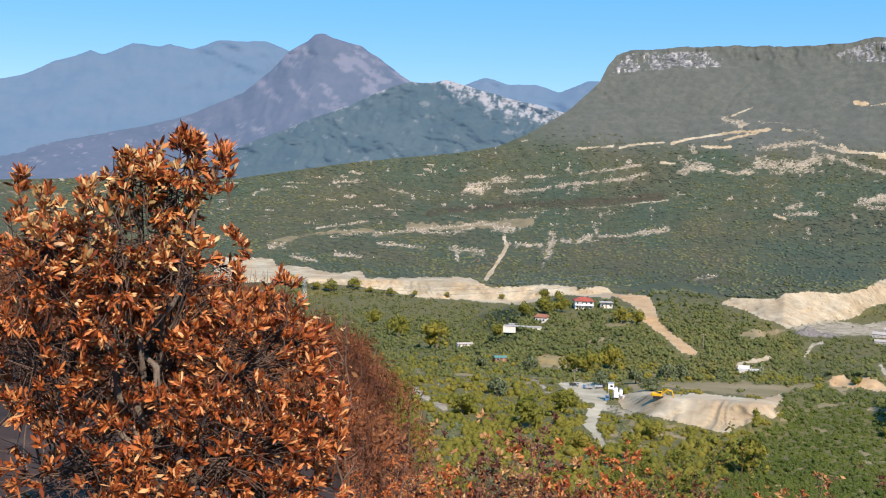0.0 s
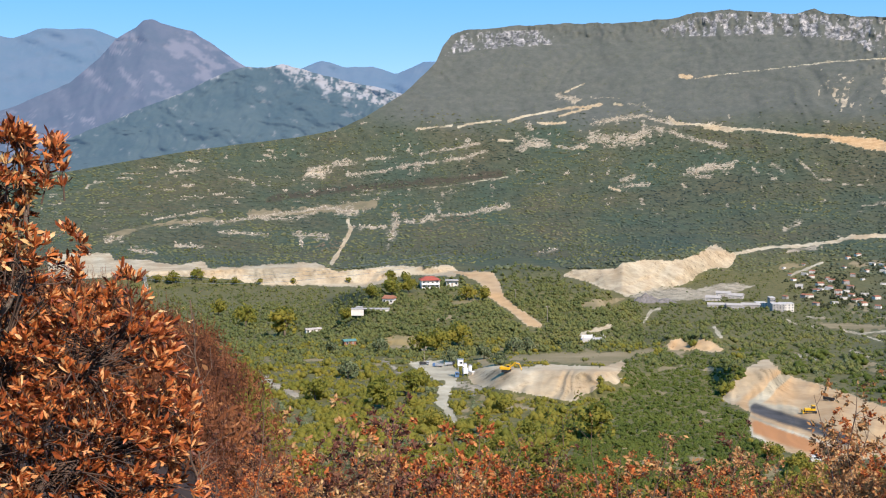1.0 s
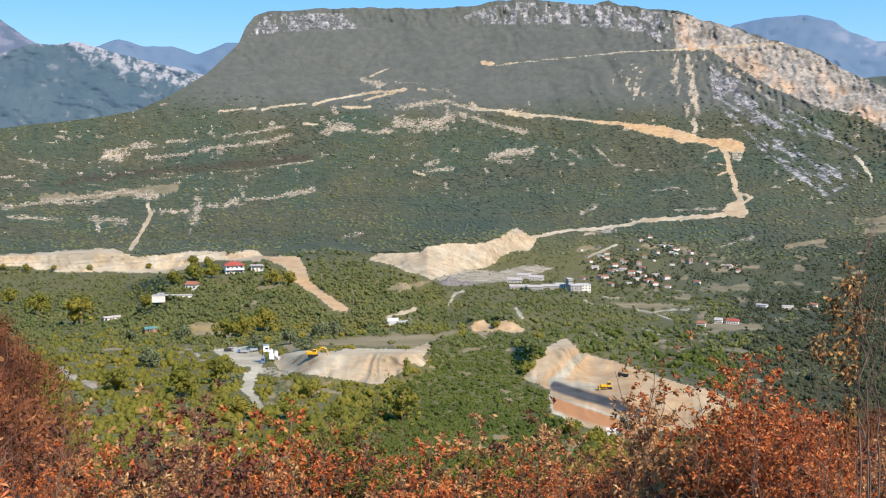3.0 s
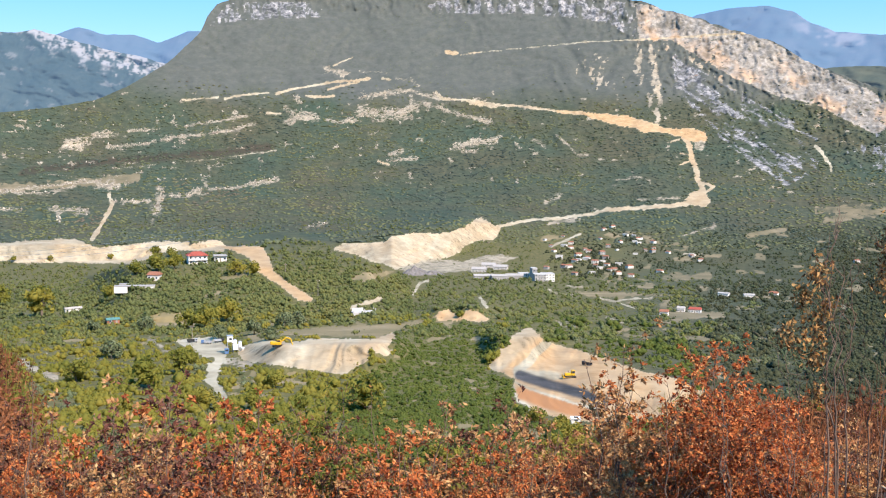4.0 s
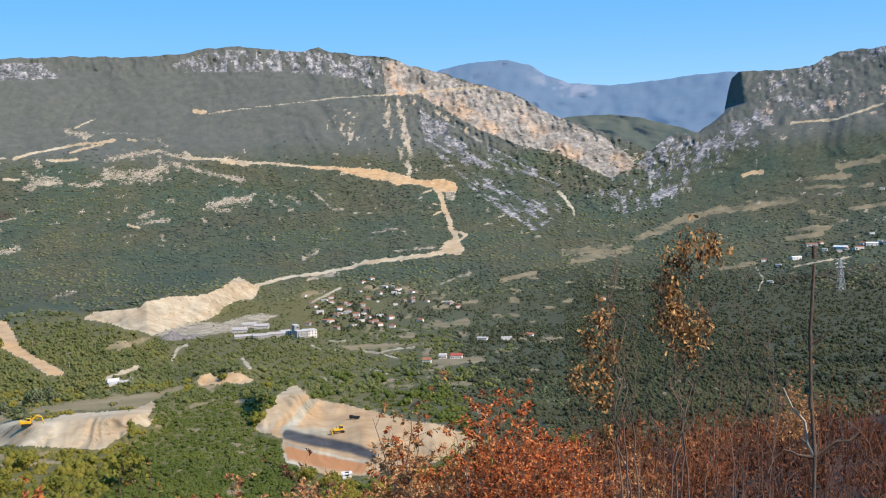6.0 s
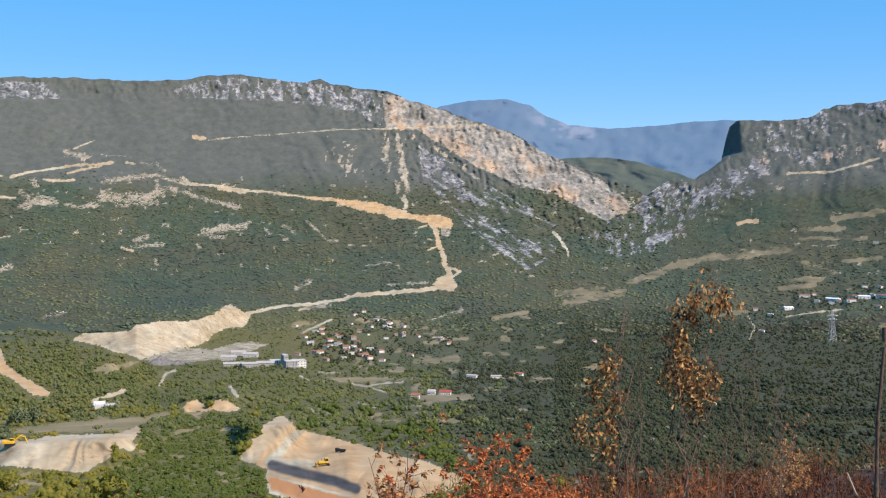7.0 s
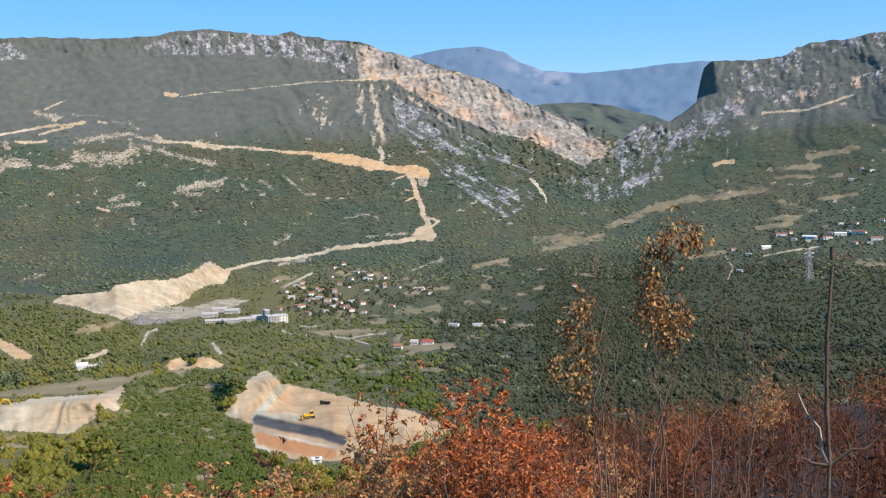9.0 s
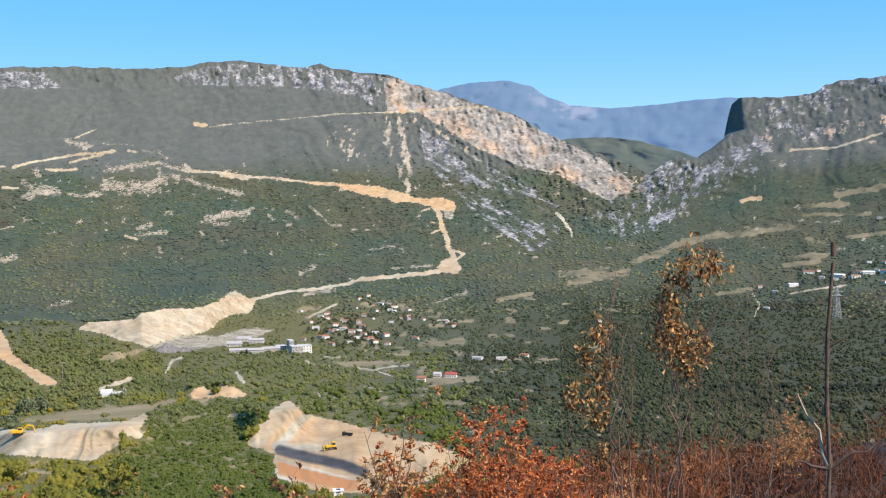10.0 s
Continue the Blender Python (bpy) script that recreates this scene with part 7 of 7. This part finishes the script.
def excavator(az, el):
    p = tagged(new("excavator"), "yellow tracked excavator with its arm reaching down", "excavator")
    crawler(p, 4.2, 2.4, 0.9)
    b = bm_part("body", box(-2.6, 1.3, -1.3, 1.3, 1.0, 2.1), M_YELLOW, p, "", 0.12)
    bm_part("counterweight", box(-3.0, -2.2, -1.25, 1.25, 1.05, 2.3), M_YELLOW, b, "", 0.15)
    c = bm_part("cab", box(-0.1, 1.4, -1.25, -0.2, 2.1, 3.1), M_YELLOW, p, "", 0.1)
    bm_part("cab_glass", box(0.0, 1.3, -1.28, -1.24, 2.3, 2.95), M_PANE, c)
    boom = rod((1.0, 0.3, 1.8), (3.4, 0.3, 3.9), 0.28, None, 4)
    rod((3.2, 0.3, 3.85), (5.3, 0.3, 3.3), 0.26, boom, 4)
    bm_part("boom", boom, M_YELLOW, p)
    s = bm_part("stick", rod((5.0, 0.3, 3.7), (6.0, 0.3, 0.9), 0.22, None, 4), M_YELLOW, p)
    bm_part("ram", rod((3.6, 0.3, 4.3), (5.0, 0.3, 3.9), 0.09), M_GALV, s)
    bk = rod((5.9, -0.3, 0.4), (5.9, 0.9, 0.4), 0.55, None, 8)
    bm_part("bucket", bk, M_STEEL, p)
    set_on(p, az, el, -12).scale = (0.85, 0.85, 0.85)
    return p


def bulldozer(az, el):
    p = tagged(new("bulldozer"), "yellow bulldozer on the levelled pit floor", "bulldozer")
    crawler(p, 4.4, 2.3, 1.1)
    bm_part("hood", box(-2.3, 0.4, -0.8, 0.8, 1.0, 2.0), M_YELLOW, p, "", 0.1)
    c = bm_part("cab", box(0.4, 1.9, -0.9, 0.9, 1.1, 3.2), M_YELLOW, p, "", 0.08)
    bm_part("cab_glass", box(0.5, 1.8, -0.94, -0.9, 2.0, 3.0), M_PANE, c)
    bm_part("blade", box(-3.2, -2.95, -1.9, 1.9, 0.1, 1.4), M_YELLOW, p)
    for y in (-1.3, 1.3):
        bm_part("push_arm", rod((-3.0, y, 0.5), (0.5, y, 0.6), 0.12), M_YELLOW, p)
    bm_part("exhaust", rod((-0.8, 0.3, 2.0), (-0.8, 0.3, 3.0), 0.08), M_STEEL, p)
    set_on(p, az, el, 12)
    p.scale = (0.78, 0.78, 0.78)
    return p


def truck(az, el, label, cab_mat, bed_mat, turn, s=1.0):
    p = tagged(new("truck"), label, "truck")
    bm_part("chassis", box(-3.2, 3.2, -0.5, 0.5, 0.6, 0.9), M_STEEL, p)
    c = bm_part("cab", box(1.6, 3.3, -1.15, 1.15, 0.8, 2.7), cab_mat, p, "", 0.15)
    bm_part("windscreen", box(3.26, 3.32, -0.95, 0.95, 1.7, 2.45), M_PANE, c)
    bm_part("side_window", box(2.1, 2.9, -1.19, -1.14, 1.75, 2.4), M_PANE, c)
    bm = bmesh.new()
    for x0, x1, y0, y1, z0, z1 in ((-3.3, 1.4, -1.2, 1.2, 1.0, 1.15), (-3.3, 1.4, -1.2, -1.1, 1.15, 2.1), (-3.3, 1.4, 1.1, 1.2, 1.15, 2.1), (1.3, 1.4, -1.1, 1.1, 1.15, 2.4)):
        box(x0, x1, y0, y1, z0, z1, bm)
    bm_part("bed", bm, bed_mat, p)
    for x in (-2.4, -1.2, 2.4):
        for y in (-1.0, 1.0):
            w = bm_part("wheel", rod((x, y - 0.15, 0.5), (x, y + 0.15, 0.5), 0.5, None, 14), M_RUBBER, p)
            bm_part("rim", rod((x, y - 0.17, 0.5), (x, y + 0.17, 0.5), 0.22, None, 10), M_GALV, w)
    set_on(p, az, el, turn)
    p.scale = (s, s, s)
    return p


(az, el), = [(11.21, -11.00)]
excavator(az, el)
(az, el), = [(26.22, -12.50)]
bulldozer(az, el)
(az, el), = [(27.06, -11.87)]
truck(az, el, "dark dump truck on the pit floor", M_STEEL, M_STEEL, 150, 0.55)
for (az, el), (lab, cm, bdm, t) in zip([(7.63, -10.76), (6.94, -10.66), (8.27, -10.69)], (("parked blue truck in the gravel yard", M_BLUE, M_GALV, 170), ("parked grey truck in the gravel yard", M_GALV, M_STEEL, 4), ("parked dark truck in the gravel yard", M_STEEL, M_GALV, 8))):
    truck(az, el, lab, cm, bdm, t, 0.62)


def utility_pole(az, el, tall, label):
    p = tagged(new("utility_pole"), label, "pole")
    bm_part("pole", rod((0, 0, -1), (0, 0, tall), 0.16, None, 8, 0.1), M_WOODPOLE, p)
    bm_part("crossarm", box(-1.0, 1.0, -0.07, 0.07, tall - 0.9, tall - 0.75), M_WOODPOLE, p)
    for x in (-0.9, 0.0, 0.9):
        bm_part("insulator", rod((x, 0, tall - 0.75), (x, 0, tall - 0.45), 0.07), M_WHITEMETAL, p)
    return set_on(p, az, el)


for (az, el), hgt, lab in zip([(6.94, -10.63), (11.62, -7.47), (13.25, -8.47)], (7.0, 8.0, 9.0), ("wooden pole with a lamp at the yard's edge", "grey utility pole on the wooded knoll", "grey utility pole beside the dirt track")):
    utility_pole(az, el, hgt, lab)


def lattice_tower(az, el, tall, s):
    """A power pylon: four legs drawn together, bracing, and three arms."""
    p = tagged(new("pylon"), "grey steel lattice pylon of the power line", "pylon")
    w0, w1 = tall * 0.11, tall * 0.018
    corners = [(-1, -1), (1, -1), (1, 1), (-1, 1)]

    def at(k, t):
        w = w0 + (w1 - w0) * t
        return (corners[k % 4][0] * w, corners[k % 4][1] * w, tall * t - 1)
    for k in range(4):
        bm_part("leg", rod(at(k, 0), at(k, 1), s, None, 4), M_GALV, p)
    for j in range(7):
        t0, t1 = j / 7, (j + 1) / 7
        bm = bmesh.new()
        for k in range(4):
            rod(at(k, t0), at(k + 1, t1), s * 0.6, bm, 3)
            rod(at(k + 1, t0), at(k, t1), s * 0.6, bm, 3)
        bm_part("brace", bm, M_GALV, p)
    for t, w in ((0.72, 0.17), (0.84, 0.20), (0.96, 0.14)):
        bm = rod((-tall * w, 0, tall * t), (tall * w, 0, tall * t), s * 0.8, None, 4)
        rod((-tall * w, 0, tall * t), (0, 0, tall * (t + 0.05)), s * 0.6, bm, 3)
        rod((tall * w, 0, tall * t), (0, 0, tall * (t + 0.05)), s * 0.6, bm, 3)
        bm_part("arm", bm, M_GALV, p)
    set_on(p, az, el, 30)
    return p


(az, el), = [(-6.98, -6.87)]
lattice_tower(az, el, 30, 0.16)
(az2, el2), = [(51.34, -5.84)]
lattice_tower(az2, el2, 42, 0.2)


def cable(p, q, sag, r, label):
    """A wire that hangs between two places."""
    pts = [Vector(p).lerp(Vector(q), t) - Vector((0, 0, sag * 4 * t * (1 - t))) for t in np.linspace(0, 1, 15)]
    ob = new("power_cable", tri_mesh("power_cable", *tube([tuple(x) for x in pts], r, r, 4), [M_GALV]))
    return tagged(ob, label, "cable", "power cables")


top = land(az, el)[0]
far = land(8.0, -6.9)[0]
for dz, dx in ((21, -4), (25, 5), (28, 3)):
    cable(top + (dx, 0, dz), far + (dx, 0, 16 + dz - 20), 9, 0.09, "thin power cable across the valley")
